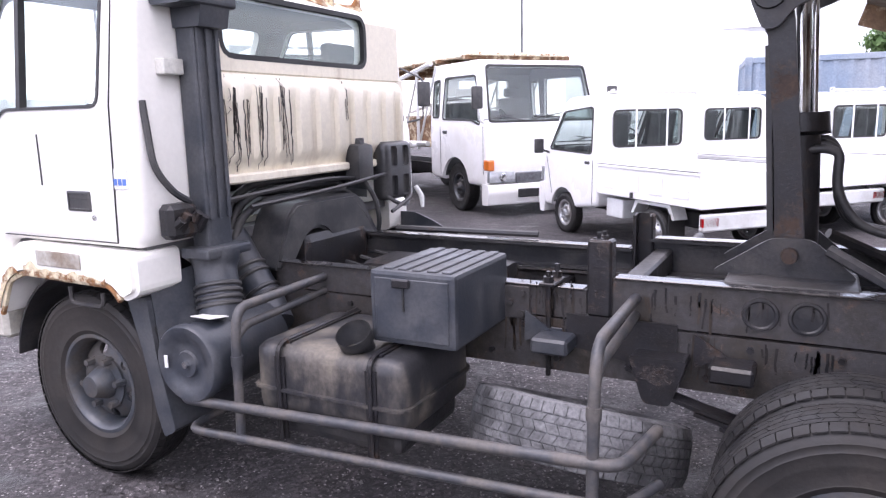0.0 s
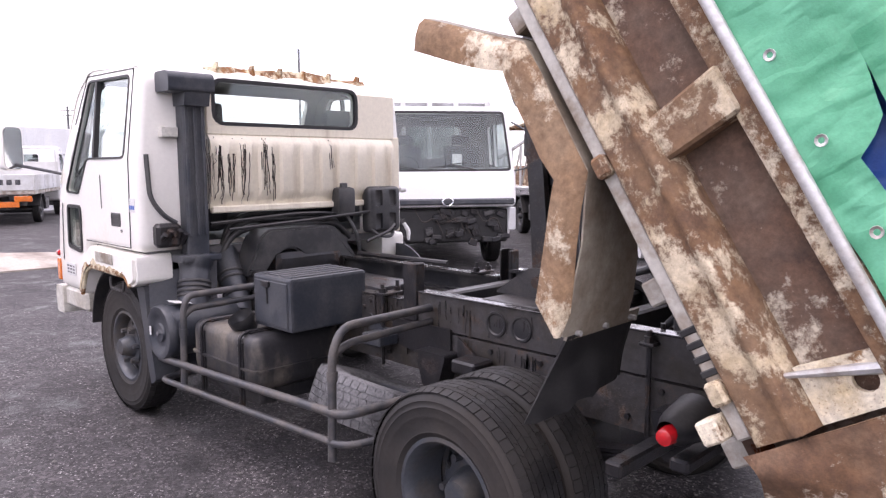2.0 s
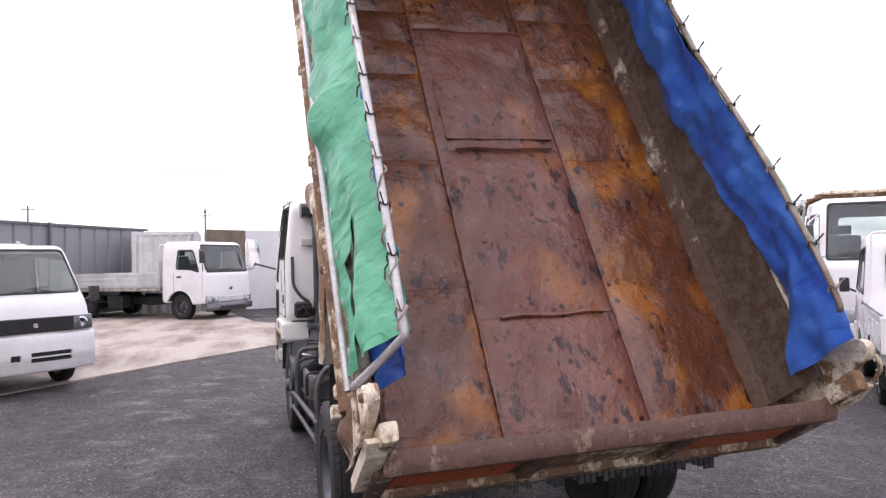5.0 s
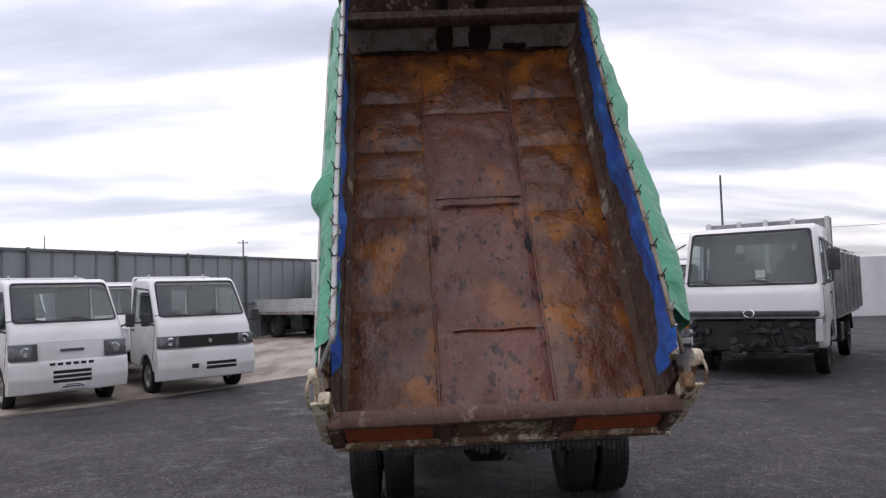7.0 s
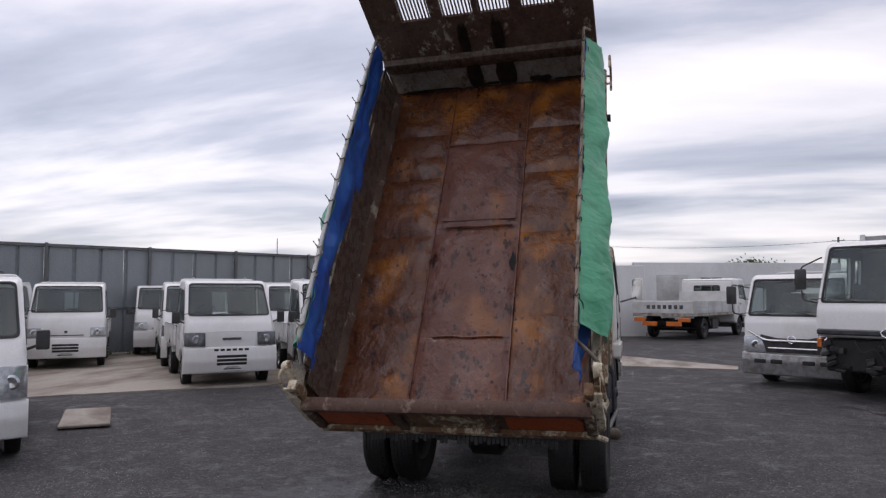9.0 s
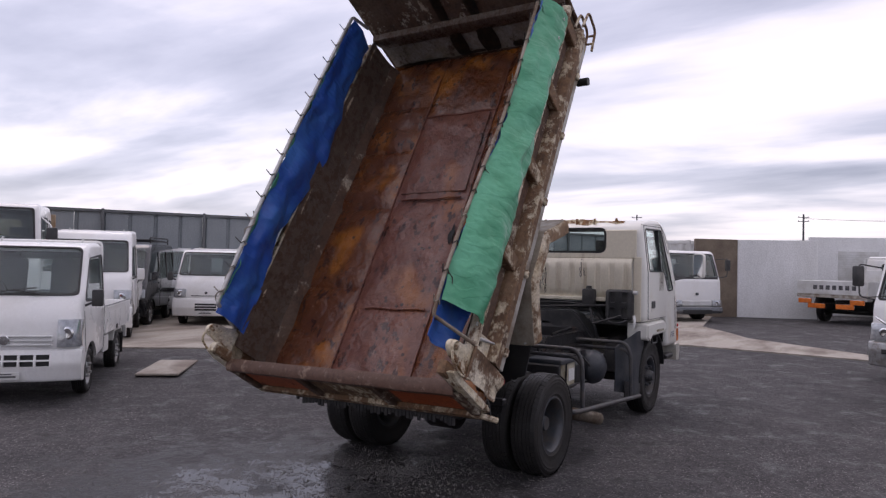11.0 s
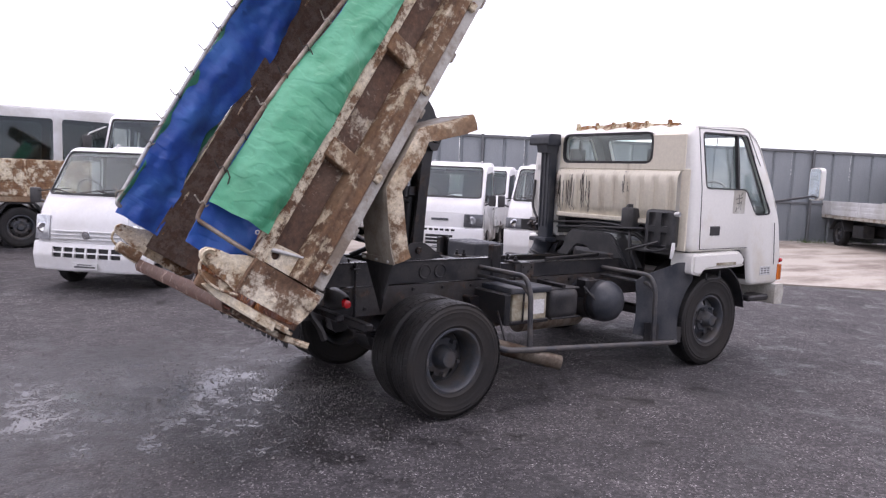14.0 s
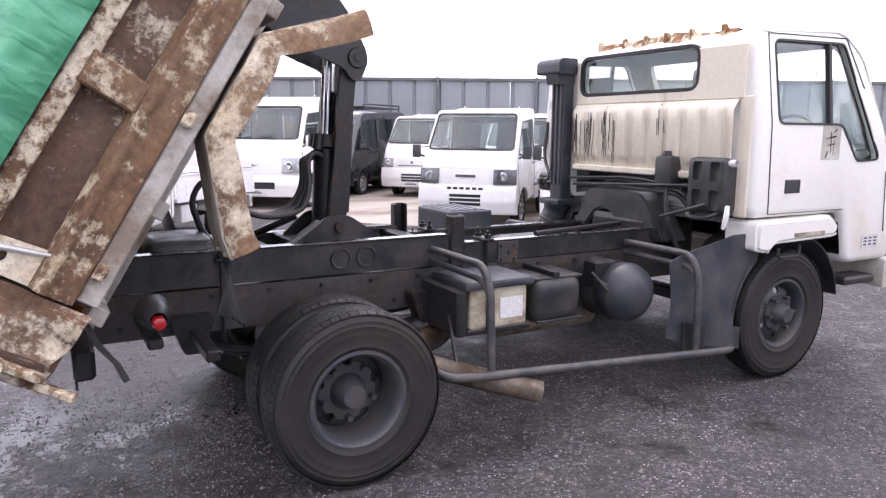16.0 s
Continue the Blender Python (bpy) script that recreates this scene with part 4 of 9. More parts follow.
part("rear_panel", rear_panel(), CREAM, cab, "cream ribbed rear panel streaked with black drips", smooth=True)
part("upper_rear_panel", carve(box(2.430, 2.447, -0.895, 0.57, 1.745, 2.06, 0.006), [prism(CAB_REAR, 2.3, 2.6, axis="x")]), CREAM, cab)
part("corner_panel", box(2.436, 2.452, -0.95, -0.865, 1.05, 1.76, 0.006), CREAM, cab)
part("lower_flange", box(2.405, 2.45, -0.86, 0.565, 1.262, 1.305, 0.008), CREAM, cab)
rnd = random.Random(3)
drips = bmesh.new()
for _ in range(50):
    y = rnd.choice((0.53, 0.49, 0.46, 0.43, 0.37, 0.33, 0.24, 0.21, 0.18, 0.15, 0.11, 0.55, -0.28, -0.31)) + rnd.gauss(0, 0.03)
    z, zb = rnd.uniform(1.60, 1.735), rnd.uniform(1.30, 1.47)
    if y < -0.1:
        zb = max(zb, 1.52)
    w = rnd.uniform(0.0014, 0.0042)
    left, right = [], []
    while z > zb:
        y += rnd.gauss(0, 0.0028)
        ph = ((y) * 6.6) % 1.0
        x = 2.388 + (0.028 * 0.8 if ph > 0.55 else 0) if 1.36 < z < 1.70 else 2.414
        x -= 0.0022
        left.append(drips.verts.new((x, y - w, z))), right.append(drips.verts.new((x, y + w, z)))
        z -= 0.022
        w *= rnd.uniform(0.93, 1.03)
    for i in range(len(left) - 1):
        drips.faces.new((left[i], right[i], right[i + 1], left[i + 1]))
tagged(part("tar_streak", drips, TAR, cab), "black tar drips", kind="stuff")

# doors: shut lines, handles, mirrors
for s in (1, -1):
    y = s * 0.9875
    d = bmesh.new()
    tumble(tube([(2.59, y, 1.07), (2.565, y, 1.6), (2.54, y, 2.115), (3.28, y, 2.13), (3.47, y, 1.83)], 0.0035, 5, d), 1.6, 0.10)
    tube([(2.59, y, 1.07), (3.32, y, 1.07)], 0.003, 5, d)
    tube([(3.76, y, 1.30), (3.80, y, 0.90)], 0.003, 5, d)
    part("door_gap", d, RUBBER_SEAL, cab)
    h = carve(box(2.728, 2.872, s * 0.97, s * 0.991, 1.188, 1.272, 0.008, 2), [box(2.74, 2.86, s * 0.9875, s * 1.1, 1.20, 1.262, 0.001)])
    box(2.742, 2.858, s * 0.982, s * 0.9895, 1.238, 1.262, 0.002, bm=h)
    part("door_handle", h, BLACK_PLASTIC, cab, "black recessed door handle")
    part("door_lock", lathe([(0, 0.006), (0.011, 0.005), (0.012, 0)], 12, centre=(2.715, s * 0.986, 1.165)), CHROME, cab)
    part("drip_rail", tumble(tube(fillet([(2.50, s * 0.975, 2.125), (3.24, s * 0.985, 2.165), (3.45, s * 0.985, 2.03), (3.76, s * 0.99, 1.44)], 0.08), 0.006, 6), 1.6, 0.095), CAB_WHITE, cab)
    # rusty wheel-arch flare below the door
    fl_line = [(2.47, 0.875), (2.47, 1.035), (3.20, 1.045), (3.36, 0.93), (3.42, 0.72), (3.37, 0.70), (3.29, 0.865), (3.19, 0.905), (2.62, 0.895), (2.56, 0.835)] if s > 0 else [(2.47, 0.86), (2.47, 1.035), (3.16, 1.045), (3.25, 0.98), (3.23, 0.915), (2.66, 0.895), (2.58, 0.84)]
    fl = prism(rounded(fl_line, 0.03), s * 0.80, s * 1.025)
    bmesh.ops.bevel(fl, geom=[e for e in fl.edges if abs(e.verts[0].co.y) > 1.02 and abs(e.verts[1].co.y) > 1.02], offset=0.02, segments=2, affect="EDGES")
    fa = part("arch_flare", fl, CAB_WHITE, cab, "white wheel-arch flare, rusty along its edge")
    edge_ = tube(fillet([(2.575, s * 1.012, 0.842), (2.63, s * 1.012, 0.90), (3.19, s * 1.012, 0.908)] + ([(3.295, s * 1.012, 0.862), (3.375, s * 1.012, 0.705)] if s > 0 else [(3.235, s * 1.012, 0.92)]), 0.03), 0.013 if s > 0 else 0.008, 6)
    part("rust_edge", dented(edge_, 0.004, 20, s), CAB_RUST if s > 0 else BUMPER_WHITE, fa, smooth=True)
    if s > 0:
        patch = [[(x, 1.0285, z0), (x, 1.0285, z0 + 0.012 + max(0.0, h_ + 0.045 * noise.noise(Vector((x * 14, 3, 1)))))] for x, z0, h_ in [(2.64 + k * 0.018, 0.905, 0.010 + 0.022 * (k / 29)) for k in range(30)]]
        part("rust_patch", sheet(patch, 0.002), CAB_RUST, fa, "ragged rust along the flare's lower edge")
        limb = [[(3.20 + 0.18 * f, 1.0285, 0.908 - 0.19 * f * f), (3.235 + 0.155 * f + 0.012 * noise.noise(Vector((f * 9, 5, 2))), 1.0285, 0.935 - 0.20 * f * f)] for f in (k / 12 for k in range(13))]
        part("rust_patch", sheet(limb, 0.002), CAB_RUST, fa)
        part("step_plate", box(2.78, 3.06, s * 1.026, s * 1.031, 0.955, 1.02, 0.004), GREY_BEAM, fa, "worn metal step plate")
    else:
        part("scratch", box(2.80, 3.10, s * 1.0262, s * 1.0275, 0.925, 0.95, 0.0005), BATTERY, fa, "yellowed scratch")
    part("corner_step", box(3.44, 3.86, s * 0.80, s * 0.975, 0.56, 0.70, 0.02) if s > 0 else box(3.47, 3.80, s * 0.80, s * 0.97, 0.545, 0.60, 0.015), BUMPER_WHITE if s > 0 else BLACK, cab)
    part("arch_liner", sheet([[(WB + 0.50 * math.cos(a), s * yy_, 0.43 + 0.50 * math.sin(a)) for yy_ in (0.72, 0.86, 0.965)] for a in (radians(8 + 9 * k) for k in range(10))], 0.010), BLACK, cab, "black arch liner", smooth=True)
    part("step_iron", tube(fillet([(2.70, s * 1.0, 0.86), (2.70, s * 1.0, 0.80), (2.90, s * 1.0, 0.80), (2.90, s * 1.0, 0.87)], 0.03), 0.009, 6), BLACK, cab)
    # side marker and corner lamp
    part("corner_lamp", box(3.87, 3.945, s * 0.87, s * 0.995, 0.74, 0.90, 0.015, 2), ORANGE_LENS, cab, "orange corner lamp")
    part("corner_lamp", box(3.90, 3.95, s * 0.89, s * 0.995, 0.915, 0.955, 0.01), RED_LENS, cab)
    # name plate on the cab corner, its writing as bars
    pl = part("sign_plate", box(3.565, 3.745, s * 0.9885, s * 0.9915, 0.80, 0.885, 0.002), PAPER, cab)
    for i in range(3):
        for j in range(3):
            part("lettering", box(3.583 + i * 0.055, 3.615 + i * 0.055, s * 0.9915, s * 0.993, 0.815 + j * 0.022, 0.826 + j * 0.022), INK, pl)
# mirror on its arm, right side, and left
for s, zz in ((-1, 1.0), (1, 1.0)):
    arm = tube(fillet([(3.72, s * 0.97, 1.50), (3.85, s * 1.06, 1.53), (4.03, s * 1.19, 1.57), (4.03, s * 1.19, 1.60)], 0.05), 0.011, 7)
    a = part("mirror_arm", arm, BLACK_PLASTIC, cab)
    mb = prism(rounded([(-0.072, 1.50), (-0.072, 1.81), (0.072, 1.81), (0.072, 1.50)], 0.05, 4), -0.03, 0.02, axis="x")
    moved(mb, Matrix.Translation((4.05, s * 1.21, 0.03)) @ Matrix.Rotation(radians(20 * s), 4, "Z"))
    part("mirror", mb, CAB_WHITE, cab, "white-backed wing mirror", smooth=True)
    mg = prism(rounded([(-0.064, 1.51), (-0.064, 1.80), (0.064, 1.80), (0.064, 1.51)], 0.04, 4), -0.036, -0.031, axis="x")
    moved(mg, Matrix.Translation((4.05, s * 1.21, 0.03)) @ Matrix.Rotation(radians(20 * s), 4, "Z"))
    part("mirror_glass", mg, CHROME, cab)
# faded mark on the right door
mark = bmesh.new()
for (x0, z0, x1, z1, w) in ((3.14, 1.43, 3.135, 1.56, 0.004), (3.085, 1.515, 3.19, 1.53, 0.004), (3.11, 1.475, 3.18, 1.485, 0.003), (3.165, 1.42, 3.175, 1.50, 0.003), (3.11, 1.44, 3.09, 1.40, 0.005), (3.16, 1.55, 3.19, 1.575, 0.005)):
    d = Vector((x1 - x0, 0, z1 - z0)); nrm = Vector((-d.z, 0, d.x)).normalized() * w
    a, b = Vector((x0, -0.9868, z0)), Vector((x1, -0.9868, z1))
    mark.faces.new([mark.verts.new(p) for p in (a - nrm, b - nrm, b + nrm * 1.4, a + nrm * 0.8)])
bmesh.ops.solidify(mark, geom=mark.faces[:], thickness=0.002)
part("door_mark", mark, INK, cab, "flaking dark emblem on the door")
part("door_patch", box(3.05, 3.235, -0.9865, -0.984, 1.385, 1.60, 0.0008), BUMPER_WHITE, cab)
st = part("sticker", box(2.50, 2.585, 0.986, 0.9885, 1.285, 1.365), PAPER, cab)
bars = bmesh.new()
for i in range(3):
    box(2.508 + i * 0.025, 2.527 + i * 0.025, 0.9885, 0.990, 1.30, 1.325, bm=bars)
part("sticker_mark", bars, BLUE_STICKER, cab)
part("vent_slit", box(3.02, 3.028, 0.9855, 0.989, 1.29, 1.50, 0.001), RUBBER_SEAL, cab)
# roof board, bent and rusted
bd = sheet([[(2.52 + 0.10 * (k / 2) - 0.02 * math.sin(j * 0.9), 0.50 - j * 1.22 / 24, 2.125 + (0.068 if k == 1 else 0.06 if k == 2 else 0.0) + 0.006 * math.sin(j * 0.55) + 0.003 * math.sin(j * 2.3) - 0.0022 * abs(j - 12)) for k in range(3)] for j in range(25)], 0.005)
for j in range(6):
    y = 0.44 - j * 0.215 + 0.03 * math.sin(j * 5)
    prism([(2.513, 2.13), (2.515, 2.195), (2.545, 2.20), (2.595, 2.14)], y - 0.008, y + 0.008, bm=bd)
part("roof_board", bd, CAB_RUST, cab, "rusted sheet board along the cab roof")
# front bumper and face
bp = prism(rounded([(3.86, 0.50), (3.86, 0.70), (4.0, 0.70), (4.02, 0.62), (4.0, 0.50)], 0.02), -0.99, 0.99)
part("front_bumper", bp, BUMPER_WHITE, cab, "off-white front bumper")
part("grille", box(3.925, 3.94, -0.6, 0.6, 0.84, 1.02, 0.005), BLACK_PLASTIC, cab)
for s in (1, -1):
    part("headlamp", box(3.915, 3.95, s * 0.62, s * 0.86, 0.76, 0.92, 0.012, 2), LAMP_CLEAR, cab)
# inside the cab
part("dashboard", prism(rounded([(3.42, 1.15), (3.45, 1.43), (3.62, 1.46), (3.80, 1.36), (3.80, 1.1)], 0.04), -0.92, 0.92), INTERIOR, cab, smooth=True)
for y in (0.52, -0.52):
    seat = box(2.72, 3.18, y - 0.23, y + 0.23, 1.12, 1.30, 0.05, 2)
    moved(box(-0.06, 0.06, y - 0.22, y + 0.22, 0, 0.56, 0.045, 2, bm=(b2 := bmesh.new())), Matrix.Translation((2.70, 0, 1.25)) @ Matrix.Rotation(radians(-10), 4, "Y"))
    part("seat_base", seat, SEAT, cab, smooth=True)
    part("seat_back", b2, SEAT, cab, smooth=True)
    hr = box(2.555, 2.625, y - 0.13, y + 0.13, 1.80, 1.95, 0.03, 2)
    part("headrest", hr, SEAT, cab, smooth=True)
sw = bmesh.new()
ring = [Vector((3.36 + 0.15 * math.cos(a) * 0.55, -0.52 + 0.2 * math.sin(a), 1.50 + 0.17 * math.cos(a))) for a in (2 * math.pi * k / 24 for k in range(25))]
tube(ring, 0.013, 6, sw, caps=False)
tube([(3.36, -0.52, 1.50), (3.55, -0.52, 1.30)], 0.025, 6, sw)
tube([(3.36, -0.71, 1.50), (3.36, -0.33, 1.50)], 0.012, 6, sw)
part("steering_wheel", sw, BLACK_PLASTIC, cab, smooth=True)
part("cab_floor", box(2.5, 3.85, -0.93, 0.93, 1.0, 1.05), INTERIOR, cab)

# -- intake snorkel behind the cab, left --
snork = part("snorkel", prism(rounded([(2.345, 0.635), (2.446, 0.635), (2.446, 0.775), (2.345, 0.775)], 0.02), 1.03, 1.99, axis="z"), GREY_BLUE, truck, "slate-grey intake snorkel behind the cab")
for yy in (0.655, 0.705, 0.755):
    part("snorkel_rib", box(2.334, 2.347, yy - 0.010, yy + 0.010, 1.14, 1.93, 0.003), GREY_BLUE, snork)
part("snorkel_head", prism(rounded([(2.27, 1.975), (2.27, 2.06), (2.30, 2.09), (2.446, 2.09), (2.446, 1.975)], 0.02), 0.605, 0.885), GREY_BLUE, snork)
part("snorkel_neck", prism([(2.30, 1.90), (2.44, 1.90), (2.446, 1.98), (2.28, 1.98)], 0.63, 0.785), GREY_BLUE, snork)
part("snorkel_base", box(2.29, 2.446, 0.59, 0.84, 0.985, 1.03, 0.012, 2), GREY_BLUE, snork)
part("snorkel_bracket", box(2.40, 2.45, 0.78, 0.88, 1.72, 1.78, 0.004), BUMPER_WHITE, snork)
duct = tube(fillet([(2.38, 0.715, 1.0), (2.37, 0.73, 0.93), (2.33, 0.76, 0.80), (2.28, 0.80, 0.66)], 0.12), [0.105, 0.10, 0.092, 0.088, 0.088, 0.088, 0.088, 0.088, 0.088, 0.088, 0.088, 0.088], 18)
part("intake_duct", duct, GREY_BLUE, snork, "fat grey intake duct", smooth=True)
duct_b = tube(fillet([(2.56, 0.43, 1.0), (2.48, 0.45, 0.90), (2.34, 0.47, 0.74), (2.24, 0.52, 0.64)], 0.1), 0.080, 18)
part("intake_duct", duct_b, GREY_BLUE, snork, "fat grey intake duct", smooth=True)
for a, b, rad, us in (((2.37, 0.73, 0.93), (2.33, 0.76, 0.80), 0.092, (0.55, 0.75, 0.95, 1.15)), ((2.48, 0.45, 0.90), (2.34, 0.47, 0.74), 0.083, (0.25, 0.45, 0.85, 1.0))):
    a, b = Vector(a), Vector(b)
    q = (b - a).to_track_quat("Y", "Z").to_matrix().to_4x4()
    for u in us:
        ring_ = lathe([(rad, -0.010), (rad + 0.007, -0.004), (rad + 0.007, 0.004), (rad, 0.010)], 18)
        part("hose_ring", moved(ring_, Matrix.Translation(a.lerp(b, u)) @ q), BLACK_PLASTIC, snork, smooth=True)
part("rubber_hose", tube(fillet([(2.45, 0.93, 1.62), (2.42, 0.93, 1.36), (2.40, 0.86, 1.26), (2.38, 0.80, 1.22)], 0.1), 0.014, 7), BLACK_PLASTIC, cab)
# air filter drum
af = lathe([(0, 0.155), (0.05, 0.16), (0.055, 0.15), (0.10, 0.15), (0.115, 0.165), (0.15, 0.165), (0.158, 0.155), (0.158, 0.12), (0.15, 0.115), (0.15, -0.28), (0.13, -0.30), (0, -0.30)], 32, centre=(2.29, 0.84, 0.605))
filt = part("air_filter", af, GREY_BLUE, truck, "slate-grey air filter drum with a white tag", smooth=True)
part("tag", box(-0.055, 0.055, 0, 0.10, 0, 0.003), PAPER, filt).matrix_world = pose(2.27, 0.83, 0.762, 8, 0, 0)
part("tag", box(2.385, 2.402, 1.004, 1.008, 0.580, 0.630), PAPER, filt)
part("filter_clip", tube([(2.29, 1.012, 0.605), (2.29, 0.985, 0.605)], 0.014, 8), CHROME, filt)
# mud shields behind the front wheels
for s in (1, -1):
    rows = []
    for k in range(9):
        a = radians(8 + k * 17)
        r = 0.50
        p = Vector((WB + r * math.cos(a + radians(90 - 60)) , 0, 0.44 + r * math.sin(a + radians(30))))
        rows.append([(p.x, s * 0.56, p.z), (p.x, s * 0.97, p.z)])
    part("inner_fender", sheet(rows, 0.008), BLACK, truck, smooth=True)
    if s == 1:
        md = prism(rounded([(2.62, 0.86), (2.50, 0.84), (2.47, 0.60), (2.40, 0.30), (2.47, 0.26), (2.50, 0.36), (2.55, 0.62)], 0.02), 0.60, 0.985)
        part("mud_shield", md, GREY_BLUE, truck, "slate-grey mud shield behind the wheel")
        part("mud_shield", sheet([[(2.44, 0.55, 0.98), (2.52, 0.95, 0.90)], [(2.36, 0.60, 0.72), (2.46, 0.975, 0.66)], [(2.40, 0.7, 0.50), (2.45, 0.975, 0.40)]], 0.008), GREY_BLUE, truck)
    else:
        md_rows = []
        for k in range(13):
            f = k / 12
            x_l = 1.99 + 0.03 * math.sin(f * 3)
            row = []
            for q in range(9):
                g_ = q / 8
                zt_, zb_ = 0.80 + 0.155 * min(1.0, g_ * 1.6) ** 0.7, 0.345 - 0.085 * g_
                z_ = zt_ + (zb_ - zt_) * f
                # the front edge follows the wheel arch
                reach = WB - math.sqrt(max(0.0, 0.475 ** 2 - (z_ - 0.415) ** 2)) if abs(z_ - 0.415) < 0.475 else WB - 0.02
                x_ = x_l + (min(reach, 2.60) - x_l) * g_
                row.append((x_, -0.84 - 0.13 * math.sin(min(1.0, g_ * 1.5) * 1.57), z_))
            md_rows.append(row)
        part("mud_shield", sheet(md_rows, 0.010), GREY_BLUE, truck, "slate-grey mud shield round the wheel", smooth=True)
        part("mud_flap", sheet([[(2.02, -0.93, 0.46), (2.48, -0.96, 0.385)], [(2.03, -0.93, 0.29), (2.48, -0.96, 0.25)]], 0.012), BLACK, truck)

# -- engine cover and canisters behind the cab --
hump = prism(rounded([(0.42, 0.855), (0.315, 1.10), (0.25, 1.15), (-0.24, 1.15), (-0.315, 1.10), (-0.50, 0.845), (-0.40, 0.845), (-0.335, 0.915), (-0.02, 0.925), (0.01, 0.975), (0.06, 1.01), (0.14, 1.01), (0.20, 0.975), (0.25, 0.915), (0.30, 0.855)], 0.03, 4), 2.305, 2.50, axis="x")
bmesh.ops.bevel(hump, geom=[e for e in hump.edges if abs(e.verts[0].co.x - 2.305) < 1e-4 and abs(e.verts[1].co.x - 2.305) < 1e-4], offset=0.014, segments=2, affect="EDGES")
eng = part("engine_cover", hump, BLACK_PLASTIC, truck, "black moulded engine cover", smooth=True)
for k, (zt, xo) in enumerate(((1.16, 2.50), (1.20, 2.54), (1.235, 2.58))):
    part("engine_cover_rib", tube(fillet([(xo, 0.52 - 0.02 * k, 0.90), (xo, 0.43 - 0.02 * k, zt - 0.06), (xo, 0.26, zt), (xo, -0.42, zt - 0.01), (xo, -0.54, 1.03)], 0.09), 0.020, 8), BLACK_PLASTIC, eng, smooth=True)
part("engine_block", box(2.30, 2.75, -0.34, 0.22, 0.62, 1.0, 0.05, 2), BLACK_RUST, eng)
part("gearbox", box(1.35, 2.05, -0.17, 0.15, 0.52, 0.88, 0.06, 2), BLACK_RUST, eng, smooth=True)
can = box(2.34, 2.44, -0.48, -0.33, 1.20, 1.40, 0.03, 2)
lathe([(0.03, 0.03), (0.03, -0.01)], 12, bm=can, centre=(2.39, -0.405, 1.40))
cn = part("fluid_canister", can, BLACK_PLASTIC, truck, "black fluid canister on the cab rear", smooth=True)
part("canister_cap", moved(lathe([(0, 0.03), (0.028, 0.03), (0.03, 0.0)], 14), Matrix.Translation((2.39, -0.405, 1.40)) @ Matrix.Rotation(radians(90), 4, "X")), BLACK_PLASTIC, cn)
rs = box(2.34, 2.45, -0.91, -0.60, 1.06, 1.40, 0.05, 3)
for zc in (1.145, 1.315):
    for yc in (-0.82, -0.69):
        rs = carve(rs, [box(2.2, 2.365, yc - 0.035, yc + 0.035, zc - 0.06, zc + 0.06, 0.02, 2)])
rv = part("intake_resonator", rs, BLACK_PLASTIC, truck, "black moulded intake box with four hollows", smooth=True)
part("white_lever", tube(fillet([(2.34, -0.93, 1.12), (2.31, -0.95, 1.06), (2.30, -0.94, 0.99)], 0.02), [0.014, 0.016, 0.016, 0.016, 0.016, 0.016, 0.010], 8), PAPER, rv)
part("filler_cap", lathe([(0, 0.02), (0.018, 0.018), (0.022, 0.0), (0.02, -0.03)], 12, centre=(2.36, -0.93, 1.37)), PAPER, rv, "white filler cap", smooth=True)
part("resonator_hose", tube(fillet([(2.37, -0.62, 1.10), (2.30, -0.66, 1.04), (2.30, -0.78, 1.03), (2.38, -0.86, 1.08)], 0.06), 0.012, 7), BLACK_PLASTIC, rv, smooth=True)
part("resonator_hose", tube(fillet([(2.38, -0.42, 1.20), (2.33, -0.46, 1.10), (2.33, -0.50, 0.95), (2.40, -0.52, 0.80)], 0.06), 0.014, 7), BLACK_PLASTIC, rv, smooth=True)
for k, (a, b, c) in enumerate((((2.36, 0.5, 1.16), (2.30, 0.0, 1.19), (2.36, -0.62, 1.22)), ((2.40, 0.6, 1.20), (2.38, -0.1, 1.24), (2.38, -0.55, 1.20)), ((2.25, -0.5, 1.02), (2.24, -0.7, 1.08), (2.30, -0.8, 1.12)))):
    part("pipe", tube(fillet([a, b, c], 0.2), 0.011, 6), BLACK, truck)
# grimy valves in the corner behind the left door
vb = box(2.36, 2.44, 0.80, 0.95, 1.08, 1.22, 0.02)
for k in range(5):
    rr = random.Random(k)
    tube([(2.38, 0.80 + 0.03 * k, 1.10 + 0.03 * (k % 3)), (2.34, 0.79 + 0.03 * k, 1.16 + 0.02 * (k % 2))], 0.018, 7, vb)
part("valve_block", vb, BLACK_RUST, truck, "greasy valve block on the cab corner")

# -- frame --
def rail(name, y, x0, x1, z0, z1, mat, lip=0.055, t=0.012):
    """A pressed channel, open towards the middle."""
    s = 1 if y > 0 else -1
    yi = y - s * lip
    poly = [(y, z0), (y, z1), (yi, z1), (yi, z1 - t), (y - s * t, z1 - t), (y - s * t, z0 + t), (yi, z0 + t), (yi, z0)]
    return part(name, prism(poly, x0, x1, axis="x"), mat, truck)


